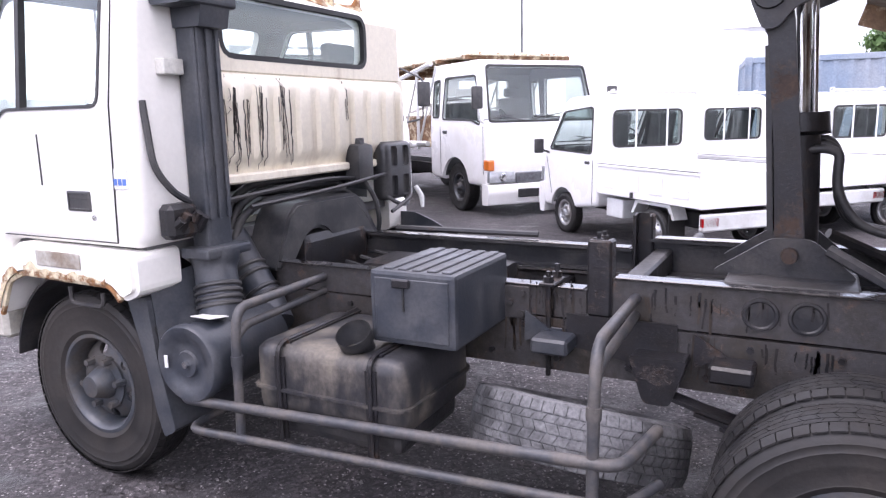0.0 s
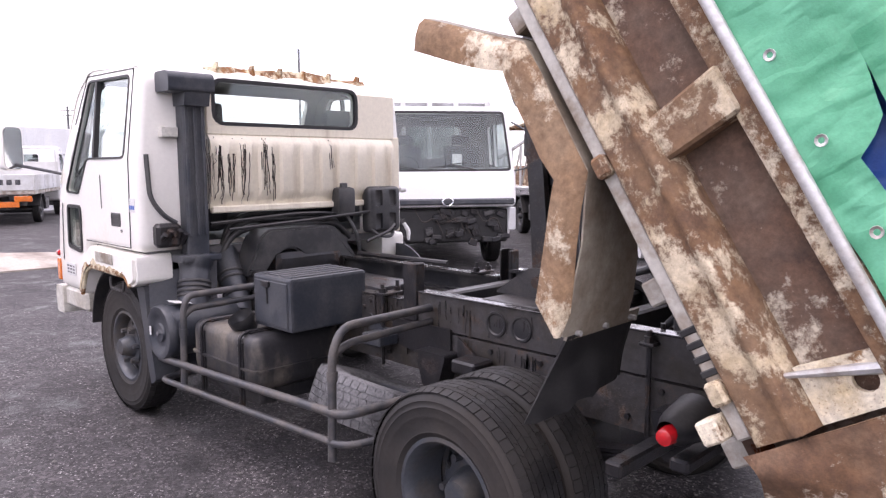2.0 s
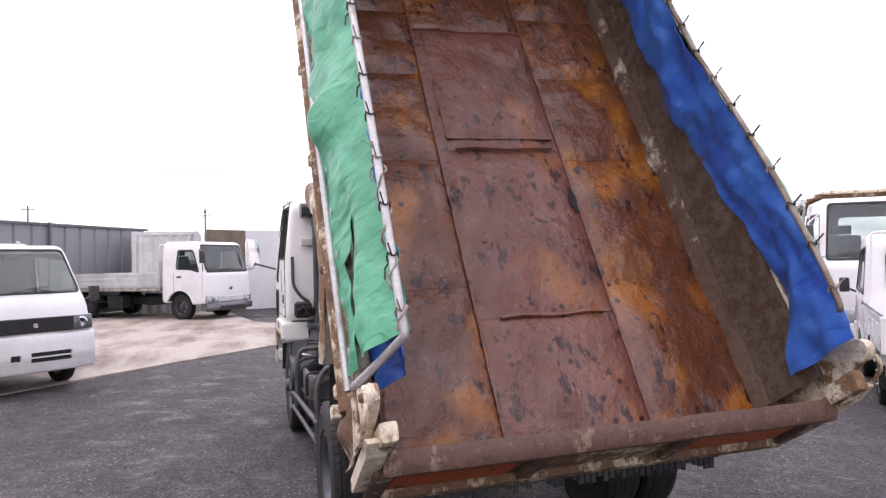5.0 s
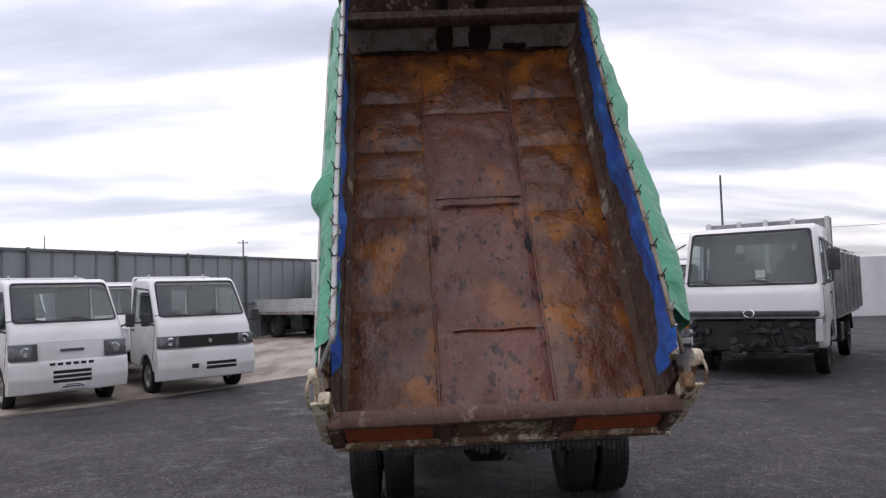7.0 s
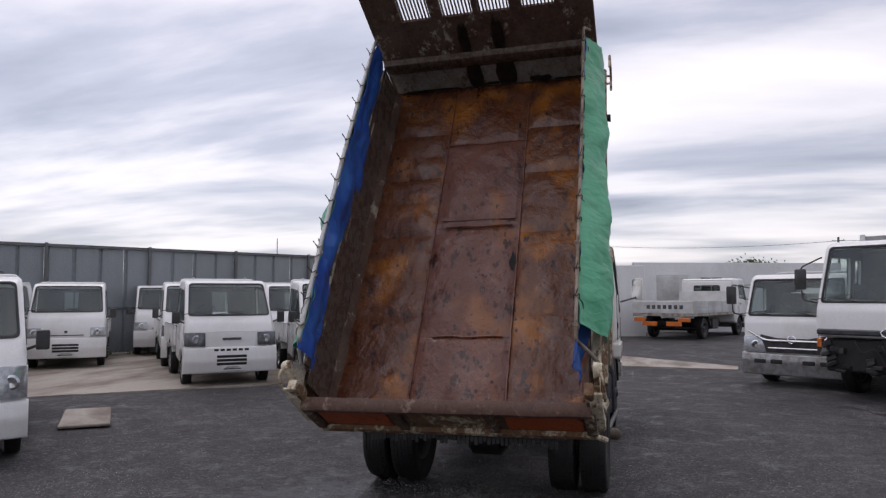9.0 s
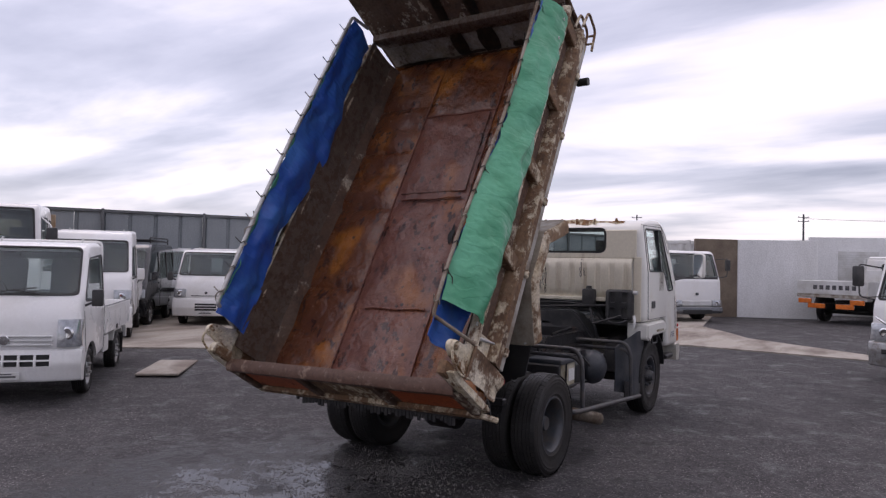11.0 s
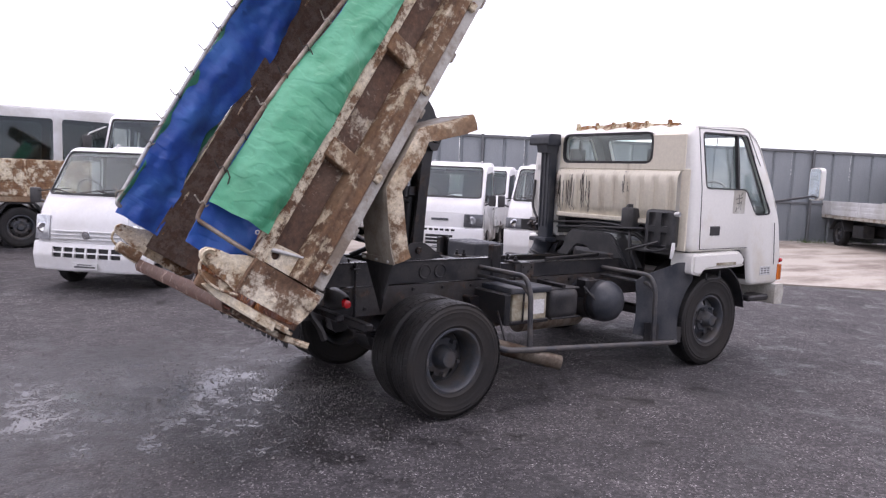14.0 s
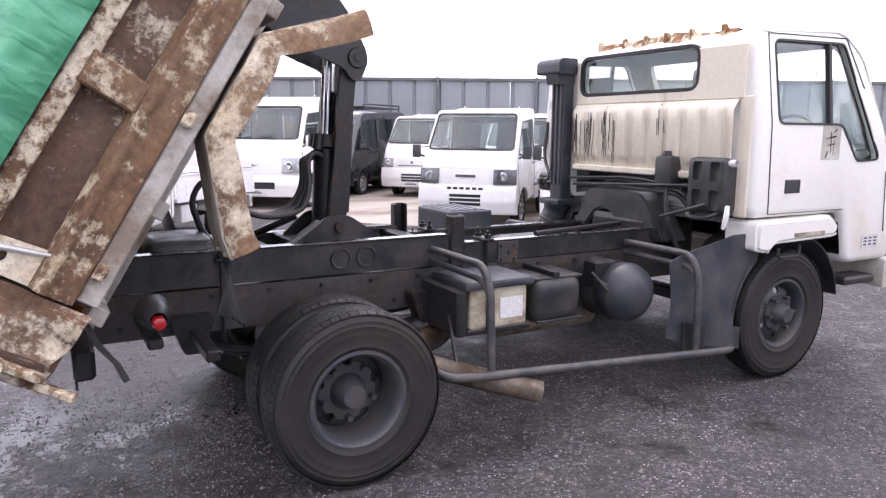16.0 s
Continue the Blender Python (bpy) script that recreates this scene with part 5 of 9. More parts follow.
for s in (1, -1):
    dz = -0.032 if s > 0 else 0.0
    rail("frame_rail", s * 0.38, -1.02, 2.6, 0.60 + dz, 0.805 + dz, FRAME)
    rail("sub_frame_rail", s * 0.375, -0.98, 0.80, 0.815 + dz, 0.975 + dz, FRAME if s > 0 else BLACK)
    rail("upper_rail", s * 0.378, 0.88, 2.35, 0.812 + dz, 0.925 + dz, FRAME if s > 0 else BLACK)
    post_ = box(0.785, 0.875, s * 0.325, s * 0.395, 0.80, 1.085, 0.008)
    part("stake_post", carve(post_, [box(0.80, 0.86, s * 0.31, s * 0.382, 0.79, 1.2)]), BLACK_RUST, truck, "rusty upright channel post on the frame")
    part("rail_cap", box(-0.98, 0.775, s * 0.318, s * 0.388, 0.976 + dz, 0.984 + dz, 0.002), WET_BLACK, truck)
    part("rail_cap", box(0.89, 2.34, s * 0.322, s * 0.390, 0.926 + dz, 0.932 + dz, 0.002), WET_BLACK, truck)
    # U-bolt that clamps the sub-frame, its nuts standing above the rail
    for xb_ in (1.02, -0.45):
        ub = tube([(xb_, s * 0.40, 0.55), (xb_, s * 0.40, 0.99 + dz)], 0.010, 7)
        tube([(xb_, s * 0.30, 0.94 + dz), (xb_, s * 0.30, 1.0 + dz)], 0.010, 7, ub)
        box(xb_ - 0.03, xb_ + 0.03, s * 0.285, s * 0.425, 0.935 + dz, 0.948 + dz, 0.003, bm=ub)
        for yy in (0.30, 0.40):
            lathe([(0, 0.0), (0.02, 0.0), (0.02, 0.022), (0, 0.022)], 6, bm=(nt := bmesh.new()))
            part("clamp_nut", moved(nt, Matrix.Translation((xb_, s * yy, 0.948 + dz)) @ Matrix.Rotation(radians(90), 4, "X")), BLACK_RUST, truck)
        part("frame_clamp", ub, BLACK_RUST, truck)
    # splice plate with bolts, and a small ear bracket with a hole
    sp_ = box(1.10, 1.24, s * 0.379, s * 0.389, 0.79 + dz, 0.92 + dz, 0.003)
    for bx_, bz_ in ((1.125, 0.815), (1.125, 0.895), (1.175, 0.855), (1.215, 0.815), (1.215, 0.895)):
        lathe([(0, s * 0.012), (0.011, s * 0.012), (0.012, 0)], 6, bm=sp_, centre=(bx_, s * 0.389, bz_ + dz))
    part("splice_plate", sp_, FRAME, truck)
    bolts = bmesh.new()
    for k in range(22):
        x = -0.9 + k * 0.135
        lathe([(0, s * 0.012), (0.012, s * 0.012), (0.013, 0)], 6, bm=bolts, centre=(x, s * 0.38, (0.77 if k % 2 else 0.65) + dz))
    tagged(part("frame_bolts", bolts, BLACK_RUST, truck), kind="stuff")
    # round recesses in the rail: their dark is a black disc inside a ring
    for x, z in ((-0.20, 0.895), (-0.06, 0.895)):
        part("recess_disc", lathe([(0.058, 0.0), (0.055, s * 0.007), (0.047, s * 0.007), (0.042, s * 0.0015), (0, s * 0.0015)], 24, centre=(x + 0.35, s * 0.376, z + dz)), BLACK, truck)
    # leaf springs and hangers
    lf = bmesh.new()
    for k in range(7):
        h_ = 0.56 - 0.085 * k
        pts = [(x, s * 0.43, 0.47 - 0.018 * k + 0.10 * (x / 0.6) ** 2) for x in [-h_ + 2 * h_ * i / 10 for i in range(11)]]
        for a, b in zip(pts, pts[1:]):
            prism([(a[0], a[2] - 0.007), (a[0], a[2] + 0.007), (b[0], b[2] + 0.007), (b[0], b[2] - 0.007)], s * 0.40, s * 0.47, bm=lf)
    part("leaf_spring", lf, BLACK_RUST, truck)
    for x in (-0.60, 0.60):
        part("spring_hanger", prism(rounded([(x - 0.10, 0.70), (x + 0.10, 0.70), (x + 0.045, 0.53), (x - 0.045, 0.53)], 0.02), s * 0.385, s * 0.48), BLACK_RUST, truck)
    # rear marker lamp with its socket, and the rear light bar
    lm = part("marker_lamp", lathe([(0, s * 0.03), (0.023, s * 0.02), (0.028, s * 0.0), (0.028, -s * 0.03)], 18, centre=(-0.80, s * 0.93, 0.81)), RED_LENS, truck, "round red side marker lamp", smooth=True)
    part("lamp_socket", lathe([(0.031, s * 0.01), (0.052, -s * 0.04), (0.07, -s * 0.16), (0.05, -s * 0.20), (0, -s * 0.20)], 18, centre=(-0.80, s * 0.92, 0.82)), BLACK_PLASTIC, lm, smooth=True)
    part("lamp_bracket", box(-0.84, -0.78, s * 0.40, s * 0.88, 0.69, 0.73, 0.008), BLACK_RUST, truck)
    part("lamp_bracket", box(-0.62, -0.56, s * 0.40, s * 0.86, 0.60, 0.65, 0.008), BLACK_RUST, truck)
    part("bump_stop", box(-0.08, 0.08, s * 0.39, s * 0.46, 0.60, 0.70, 0.02), BLACK, truck)
# grease that has run down the left rails
grease = bmesh.new()
rg = random.Random(12)
for _ in range(60):
    x = rg.choice((1.08, 1.03, 0.99, 0.95, 0.30, 0.27, 0.14, 0.11, 0.46, 0.62)) + rg.gauss(0, 0.025)
    top_, y = rg.choice(((0.885, 0.3805), (0.765, 0.3835), (0.93, 0.3785))) if x > 0.88 else rg.choice(((0.93, 0.3785), (0.765, 0.3835)))
    z, w = top_ - rg.uniform(0.0, 0.03), rg.uniform(0.002, 0.005)
    low = z - rg.uniform(0.04, 0.13)
    left, right = [], []
    while z > low:
        x += rg.gauss(0, 0.002)
        left.append(grease.verts.new((x - w, y, z))), right.append(grease.verts.new((x + w, y, z)))
        z -= 0.018
        w *= rg.uniform(0.90, 1.02)
    for i in range(len(left) - 1):
        grease.faces.new((left[i], right[i], right[i + 1], left[i + 1]))
tagged(part("grease_streak", grease, WET_BLACK, truck), "black grease runs", kind="stuff")
ear = carve(box(0.965, 1.115, 0.392, 0.400, 0.690, 0.742, 0.002), [lathe([(0, -0.05), (0.016, -0.05), (0.016, 0.05), (0, 0.05)], 14, centre=(1.01, 0.396, 0.715))])
part("ear_bracket", ear, GREY_BLUE, truck, "grey ear bracket with a hole")
part("ear_brace", prism([(0.85, 0.63), (0.96, 0.69), (0.85, 0.77)], 0.386, 0.394), FRAME, truck)
for x in (-0.95, -0.35, 0.45, 1.2, 2.05):
    part("cross_member", box(x - 0.05, x + 0.05, -0.37, 0.37, 0.63, 0.78, 0.012), BLACK_RUST, truck)
for x in (-0.93, -0.15, 0.74):
    part("sub_cross_member", box(x - 0.04, x + 0.04, -0.36, 0.36, 0.83, 0.93, 0.01), BLACK, truck)
part("rear_cross_bar", box(-1.10, -1.02, -0.78, 0.78, 0.57, 0.70, 0.015), BLACK_RUST, truck, "black rear bar under the bed")
fringe = bmesh.new()
rr = random.Random(6)
for k in range(46):
    y = -0.72 + k * 1.44 / 45
    box(-1.095, -1.085, y - 0.012, y + 0.012, 0.575 - rr.uniform(0.015, 0.06), 0.58, bm=fringe)
tagged(part("mud_fringe", fringe, BLACK, truck), kind="stuff")
ax = tube([(0, -0.74, 0.40), (0, -0.2, 0.40), (0, -0.12, 0.40), (0, 0.12, 0.40), (0, 0.2, 0.40), (0, 0.74, 0.40)], [0.065, 0.075, 0.18, 0.18, 0.075, 0.065], 16)
part("rear_axle", ax, BLACK_RUST, truck, smooth=True)
part("front_axle", box(WB - 0.05, WB + 0.05, -0.76, 0.76, 0.33, 0.42, 0.015), BLACK_RUST, truck)
part("propeller_shaft", tube([(0.1, 0, 0.45), (1.4, 0, 0.62)], 0.045, 12), BLACK, truck, smooth=True)
for y in (-0.15, 0.0, 0.13):
    part("air_line", tube(fillet([(2.2, y - 0.1, 0.84), (1.6, y, 0.76), (0.9, y + 0.06, 0.78), (0.2, y, 0.80)], 0.2), 0.010, 6), BLACK, truck)
part("cross_pipe", tube([(1.35, -0.40, 0.955), (2.1, -0.30, 0.965)], 0.016, 7), BLACK_RUST, truck)
part("frame_plate", prism([(0.55, 0.80), (0.95, 0.80), (0.95, 0.68), (0.70, 0.64), (0.55, 0.70)], 0.385, 0.395), BLACK_RUST, truck)
for k, (x, z) in enumerate(((0.98, 0.70), (0.36, 0.68))):
    br = box(x - 0.07, x + 0.07, 0.39, 0.52, z - 0.03, z + 0.03, 0.01)
    prism([(x + 0.02, z + 0.03), (x + 0.13, z + 0.10), (x + 0.13, z - 0.02)], 0.40, 0.41, bm=br)
    part("side_bracket", br, BLACK_RUST if k else GREY_BLUE, truck)

# grease runs down the left frame rail
runs, rr = bmesh.new(), random.Random(17)
for _ in range(70):
    x, z = rr.choice((0.48, 0.62, 0.70, 0.98, 1.05, 1.12, 1.18)) + rr.gauss(0, 0.05), rr.choice((0.92, 0.80, 0.80))
    zb, w = z - rr.uniform(0.04, 0.17), rr.uniform(0.0015, 0.0045)
    y = 0.3835 if z < 0.81 or x > 0.88 else 0.3785
    z -= 0.032
    zb -= 0.032
    pts = []
    while z > zb:
        pts.append((x - w, x + w, z))
        x += rr.gauss(0, 0.002)
        z -= 0.02
    vs = [(runs.verts.new((a, y, c)), runs.verts.new((b, y, c))) for a, b, c in pts]
    for p, q in zip(vs, vs[1:]):
        runs.faces.new((p[0], p[1], q[1], q[0]))
tagged(part("grease_streak", runs, TAR, truck), "black grease runs", kind="stuff")

# -- wheels --
for s in (1, -1):
    wheel(truck, "front_wheel", WB, s * 0.875, 0.415, FRONT_WHEEL, s)
    wheel(truck, "rear_wheel", -0.01, s * 0.915, 0.378, TRUCK_REAR, s)
    wheel(truck, "inner_rear_wheel", -0.01, s * 0.665, 0.378, TRUCK_REAR, -s)

# -- left side: fuel tank, battery locker, spare wheel, pipe guard --
tk = box(1.34, 2.0, 0.42, 0.94, 0.44, 0.72, 0.06, 3)
tank = part("fuel_tank", tk, DUSTY_TANK, truck, "dusty black fuel tank with a screw cap", smooth=True)
part("tank_seam", prism(rounded([(1.325, 0.405), (2.015, 0.405), (2.015, 0.955), (1.325, 0.955)], 0.07, 4), 0.545, 0.556, axis="z"), DUSTY_TANK, tank)
for x in (1.47, 1.87):
    st = bmesh.new()
    tube(fillet([(x, 0.43, 0.728), (x, 0.95, 0.728), (x, 0.952, 0.36)], 0.05), 0.010, 6, st)
    box(x - 0.022, x + 0.022, 0.43, 0.90, 0.718, 0.727, bm=st)
    box(x - 0.022, x + 0.022, 0.938, 0.947, 0.36, 0.68, bm=st)
    part("tank_strap", st, BLACK_RUST, tank)
part("tank_lower", box(1.38, 1.96, 0.46, 0.90, 0.36, 0.46, 0.03, 2), BLACK, tank)
cap = moved(lathe([(0, 0.05), (0.045, 0.05), (0.055, 0.04), (0.055, 0.0), (0.066, -0.01), (0.066, -0.05)], 20), Matrix.Translation((1.575, 0.86, 0.745)) @ Matrix.Rotation(radians(60), 4, "X") @ Matrix.Rotation(radians(180), 4, "Z"))
part("fuel_cap", cap, BLACK_PLASTIC, tank, "black fuel cap", smooth=True)
lock = part("tool_locker", box(1.20, 1.54, 0.36, 0.82, 0.745, 1.01, 0.015, 2), GREY_BLUE, truck, "dark grey steel locker above the tank")
for k in range(5):
    part("lid_rib", box(1.225 + k * 0.058, 1.262 + k * 0.058, 0.38, 0.80, 1.01, 1.016, 0.003), GREY_BLUE, lock)
part("door_panel", box(1.225, 1.515, 0.82, 0.826, 0.765, 0.985, 0.003), GREY_BLUE, lock)
part("hasp", box(1.37, 1.44, 0.826, 0.84, 0.955, 0.985, 0.004), BLACK_RUST, lock)
part("hasp_pin", box(1.395, 1.402, 0.827, 0.833, 0.87, 0.955), BLACK, lock)
sp_t = part("spare_wheel", tyre_mesh(0.4030, 0.215, 0.215), RUBBER_DUSTY, truck, "dusty grey spare tyre slung under the frame", smooth=True)
sp_t.matrix_world = pose(0.88, 0.47, 0.375, 112, -5, 4)
tagged(part("tread", tread_mesh(0.40, 0.215, 60), RUBBER_DUSTY, sp_t), kind="stuff")
sp_r = part("rim", rim_mesh(0.215, 0.2, 0.02, 5, 0.03, 0.075, 0.03, 0), STEEL_RIM, sp_t, smooth=True)
GUARD = surface("grey_painted_pipe", (0.052, 0.054, 0.060), (0.11, 0.10, 0.092), (0.4, 0.65), 9, 70, bump=0.15)
g = part("side_guard", tube(fillet([(2.36, 0.78, 0.47), (2.36, 0.985, 0.45), (0.60, 0.97, 0.525), (0.55, 0.70, 0.54)], 0.07), 0.020, 9), GUARD, truck, "grey pipe side guard on the near side", smooth=True)
part("guard_lower_pipe", tube(fillet([(2.32, 0.80, 0.34), (2.33, 0.985, 0.325), (0.60, 0.97, 0.395), (0.52, 0.80, 0.41)], 0.07), 0.017, 9), GUARD, g, smooth=True)
for x0, zt, yb in ((2.06, 0.84, 0.965), (0.685, 0.875, 0.93)):
    part("guard_hoop", tube(fillet([(x0, 0.97, 0.31), (x0, 0.96, zt - 0.10), (x0 + 0.005, yb - 0.03, zt), (x0 + 0.015, 0.37, zt + 0.005)], 0.06), 0.019, 9), GUARD, g, smooth=True)
    part("guard_hoop", tube(fillet([(x0, 0.955, zt - 0.11), (x0 + 0.005, yb - 0.06, zt - 0.075), (x0 + 0.015, 0.37, zt - 0.06)], 0.05), 0.017, 9), GUARD, g, smooth=True)
    part("guard_sleeve", tube([(x0, 0.962, zt - 0.22), (x0, 0.961, zt - 0.18)], 0.024, 9), GUARD, g, smooth=True)

# -- right side: pipe guard, battery box, air tank, exhaust --
g = part("side_guard", tube(fillet([(0.36, -0.75, 0.44), (0.44, -0.99, 0.40), (0.62, -1.0, 0.385), (2.40, -1.0, 0.265), (2.46, -0.86, 0.265)], 0.07), 0.022, 9), GUARD, truck, "grey pipe side guard on the off side", smooth=True)
for x0, zb, zt in ((0.66, 0.395, 0.91), (2.07, 0.295, 0.855)):
    part("guard_hoop", tube(fillet([(x0 + 0.02, -0.985, zb), (x0 + 0.01, -0.98, zt - 0.12), (x0, -0.93, zt), (x0 + 0.01, -0.38, zt + 0.0)], 0.07), 0.02, 9), GUARD, g, smooth=True)
    part("guard_hoop", tube(fillet([(x0 + 0.01, -0.978, zt - 0.14), (x0, -0.92, zt - 0.07), (x0 + 0.01, -0.38, zt - 0.065)], 0.05), 0.017, 9), GUARD, g, smooth=True)

bat = part("battery_box", box(0.64, 1.06, -0.80, -0.44, 0.755, 0.80, 0.015, 2), GREY_BLUE, truck, "black-lidded battery box with a yellowed case")
part("battery_case", box(0.68, 1.03, -0.775, -0.46, 0.545, 0.754, 0.015, 2), BATTERY, bat)
part("battery_label", box(0.86, 1.0, -0.781, -0.777, 0.59, 0.70), PAPER, bat)
part("battery_tray", box(0.66, 1.05, -0.785, -0.40, 0.52, 0.548, 0.005), BLACK_RUST, bat)
part("battery_tray", box(0.60, 0.655, -0.79, -0.40, 0.52, 0.76, 0.01), BLACK, bat)
part("battery_strap", tube([(0.78, -0.785, 0.54), (0.78, -0.79, 0.79)], 0.008, 6), BLACK_RUST, bat)
at = lathe([(0, -0.235), (0.06, -0.23), (0.115, -0.205), (0.155, -0.165), (0.175, -0.115), (0.178, -0.10), (0.172, -0.09), (0.172, 0.22), (0.12, 0.28), (0, 0.28)], 32, centre=(1.84, -0.56, 0.605))
atk = part("air_tank", at, GREY_BLUE, truck, "round slate-grey air tank", smooth=True)
for yy in (-0.58, -0.44):
    part("tank_band", lathe([(0.174, yy - 0.012), (0.18, yy - 0.012), (0.18, yy + 0.012), (0.174, yy + 0.012)], 32, centre=(1.84, 0, 0.605), close=True), BLACK_RUST, atk, smooth=True)
sb = part("silencer_box", box(1.12, 1.45, -0.73, -0.42, 0.50, 0.755, 0.075, 4), BLACK, truck, "black rounded reservoir with a pressed rim", smooth=True)
part("box_rim", box(1.105, 1.465, -0.70, -0.41, 0.742, 0.758, 0.007, 2), BLACK, sb)
part("box_rim", box(1.13, 1.44, -0.742, -0.725, 0.515, 0.53, 0.005, 2), BLACK, sb)
part("box_bracket", box(1.26, 1.30, -0.71, -0.40, 0.755, 0.79, 0.006), BLACK_RUST, sb)
for k in range(6):
    rr = random.Random(20 + k)
    part("air_line", tube(fillet([(1.60 + 0.03 * k, -0.62 + 0.02 * k, 0.74 - 0.03 * k), (1.68 + 0.02 * k, -0.70, 0.62 + 0.02 * k), (1.80, -0.62 - 0.02 * k, 0.56 + 0.04 * (k % 3))], 0.06), 0.009, 6), BLACK, truck)
part("valve", box(1.66, 1.78, -0.60, -0.46, 0.62, 0.80, 0.02), BLACK_RUST, truck)
ex = tube(fillet([(1.75, -0.25, 0.46), (0.9, -0.30, 0.46), (0.35, -0.62, 0.44), (0.46, -0.82, 0.40), (0.93, -1.05, 0.27)], 0.14), 0.055, 16, caps=False)
bmesh.ops.solidify(ex, geom=ex.faces[:], thickness=0.004)
part("exhaust_pipe", ex, EXHAUST, truck, "scorched exhaust tail pipe", smooth=True)
part("silencer", tube([(1.85, -0.28, 0.44), (1.15, -0.30, 0.44)], 0.11, 20), EXHAUST, truck, smooth=True)
part("exhaust_hanger", tube([(0.55, -0.88, 0.40), (0.60, -0.70, 0.62)], 0.010, 6), BLACK_RUST, truck)

part("hanging_strap", sheet([[(-1.06, -0.925, 0.83), (-1.06, -0.875, 0.83)], [(-1.02, -0.93, 0.74), (-1.02, -0.88, 0.735)], [(-0.96, -0.925, 0.66), (-0.965, -0.875, 0.655)], [(-0.93, -0.92, 0.59), (-0.935, -0.88, 0.58)]], 0.02), BLACK, truck, "black stay hanging behind the rear axle")
# -- hoist: lift arms, top link, ram and hoses --
hoist = part("hoist_base", box(0.0, 0.42, -0.34, 0.34, 0.90, 0.955, 0.01), BLACK, truck, "black hydraulic hoist between the frame rails")
for s in (1, -1):
    arm = prism(rounded([(0.165, 0.97), (0.265, 0.97), (0.292, 1.40), (0.338, 1.84), (0.385, 1.88), (0.385, 1.95), (0.345, 1.985), (0.28, 1.96), (0.25, 1.84), (0.208, 1.40)], 0.02), s * 0.115, s * 0.15)
    lathe([(0, s * 0.02), (0.022, s * 0.02), (0.024, s * 0.012), (0.05, s * 0.012), (0.054, 0.0)], 16, bm=arm, centre=(0.33, s * 0.185, 1.915))
    lathe([(0, s * 0.022), (0.026, s * 0.022), (0.03, 0.0)], 12, bm=arm, centre=(0.22, s * 0.171, 1.03))
    part("lift_arm", arm, BLACK_RUST, hoist)
    part("arm_foot", prism(rounded([(0.0, 0.955), (0.48, 0.955), (0.28, 1.09), (0.15, 1.09)], 0.03), s * 0.155, s * 0.17), BLACK, hoist)
    part("top_link", prism(rounded([(0.392, 1.90), (0.38, 1.96), (0.30, 2.12), (0.06, 2.42), (-0.06, 2.40), (-0.17, 2.06), (0.02, 1.955), (0.25, 1.865), (0.30, 1.80), (0.35, 1.80), (0.375, 1.86)], 0.02), s * 0.155, s * 0.185), BLACK, hoist)
    part("stay", tube([(0.10, s * 0.19, 1.06), (-0.12, s * 0.30, 0.95)], 0.022, 7), BLACK, hoist)
part("link_tie", box(0.0, 0.10, -0.16, 0.16, 2.02, 2.14, 0.02), BLACK, hoist)
part("arm_web", prism([(0.28, 1.10), (0.30, 1.10), (0.34, 1.75), (0.32, 1.75)], -0.115, 0.115), BLACK, hoist)
part("ram_body", tube([(0.20, 0, 0.97), (0.22, 0, 1.44), (0.22, 0, 1.455), (0.222, 0, 1.52)], [0.072, 0.072, 0.102, 0.098], 20), BLACK_RUST, hoist, "greasy ram cylinder", smooth=True)
part("ram_rod", tube([(0.222, 0, 1.50), (0.245, 0, 2.05)], 0.034, 16), CHROME, hoist, "chrome ram rod", smooth=True)
part("ram_rod", tube([(0.175, -0.06, 1.48), (0.20, -0.06, 1.98)], 0.014, 10), CHROME, hoist, smooth=True)
part("ram_collar", tube([(0.145, -0.06, 1.44), (0.16, -0.06, 1.52)], 0.03, 10), BLACK, hoist, smooth=True)
for k in range(3):
    part("hydraulic_hose", tube(fillet([(0.20, -0.05 + 0.05 * k, 1.39), (0.13, -0.06 + 0.05 * k, 1.435 - 0.02 * k), (0.085, -0.07 + 0.05 * k, 1.38), (0.09, -0.09 + 0.06 * k, 1.24), (0.05 - 0.02 * k, -0.10 + 0.06 * k, 1.12), (-0.12, -0.10 + 0.06 * k, 1.085), (-0.26, -0.06 + 0.05 * k, 1.12), (-0.34, -0.02, 1.27), (-0.44, 0.02, 1.29), (-0.50, 0.05, 1.18), (-0.44, 0.06 + 0.02 * k, 1.0), (-0.34, 0.08, 0.90)], 0.09), 0.016, 8), BLACK_PLASTIC, hoist, smooth=True)
part("oil_tank", box(-0.75, -0.42, -0.28, 0.20, 0.80, 1.02, 0.06, 3), BLACK, truck, "black oil tank between the rails", smooth=True)

# -- the raised bed: u along it, v out of its floor --
BED_ANGLE, BED_AT = 58.9, (-1.17, 0, 0.675)
bed = new("dump_bed"); bed.parent = truck
tagged(bed, "raised steel bed, cream paint flaking to brown rust")
bed.matrix_world = Matrix.Translation(BED_AT) @ Matrix.Rotation(radians(-1.0), 4, "X") @ Matrix.Rotation(radians(-BED_ANGLE), 4, "Y")
LEN, HALF, SIDE = 3.47, 1.0, 0.45
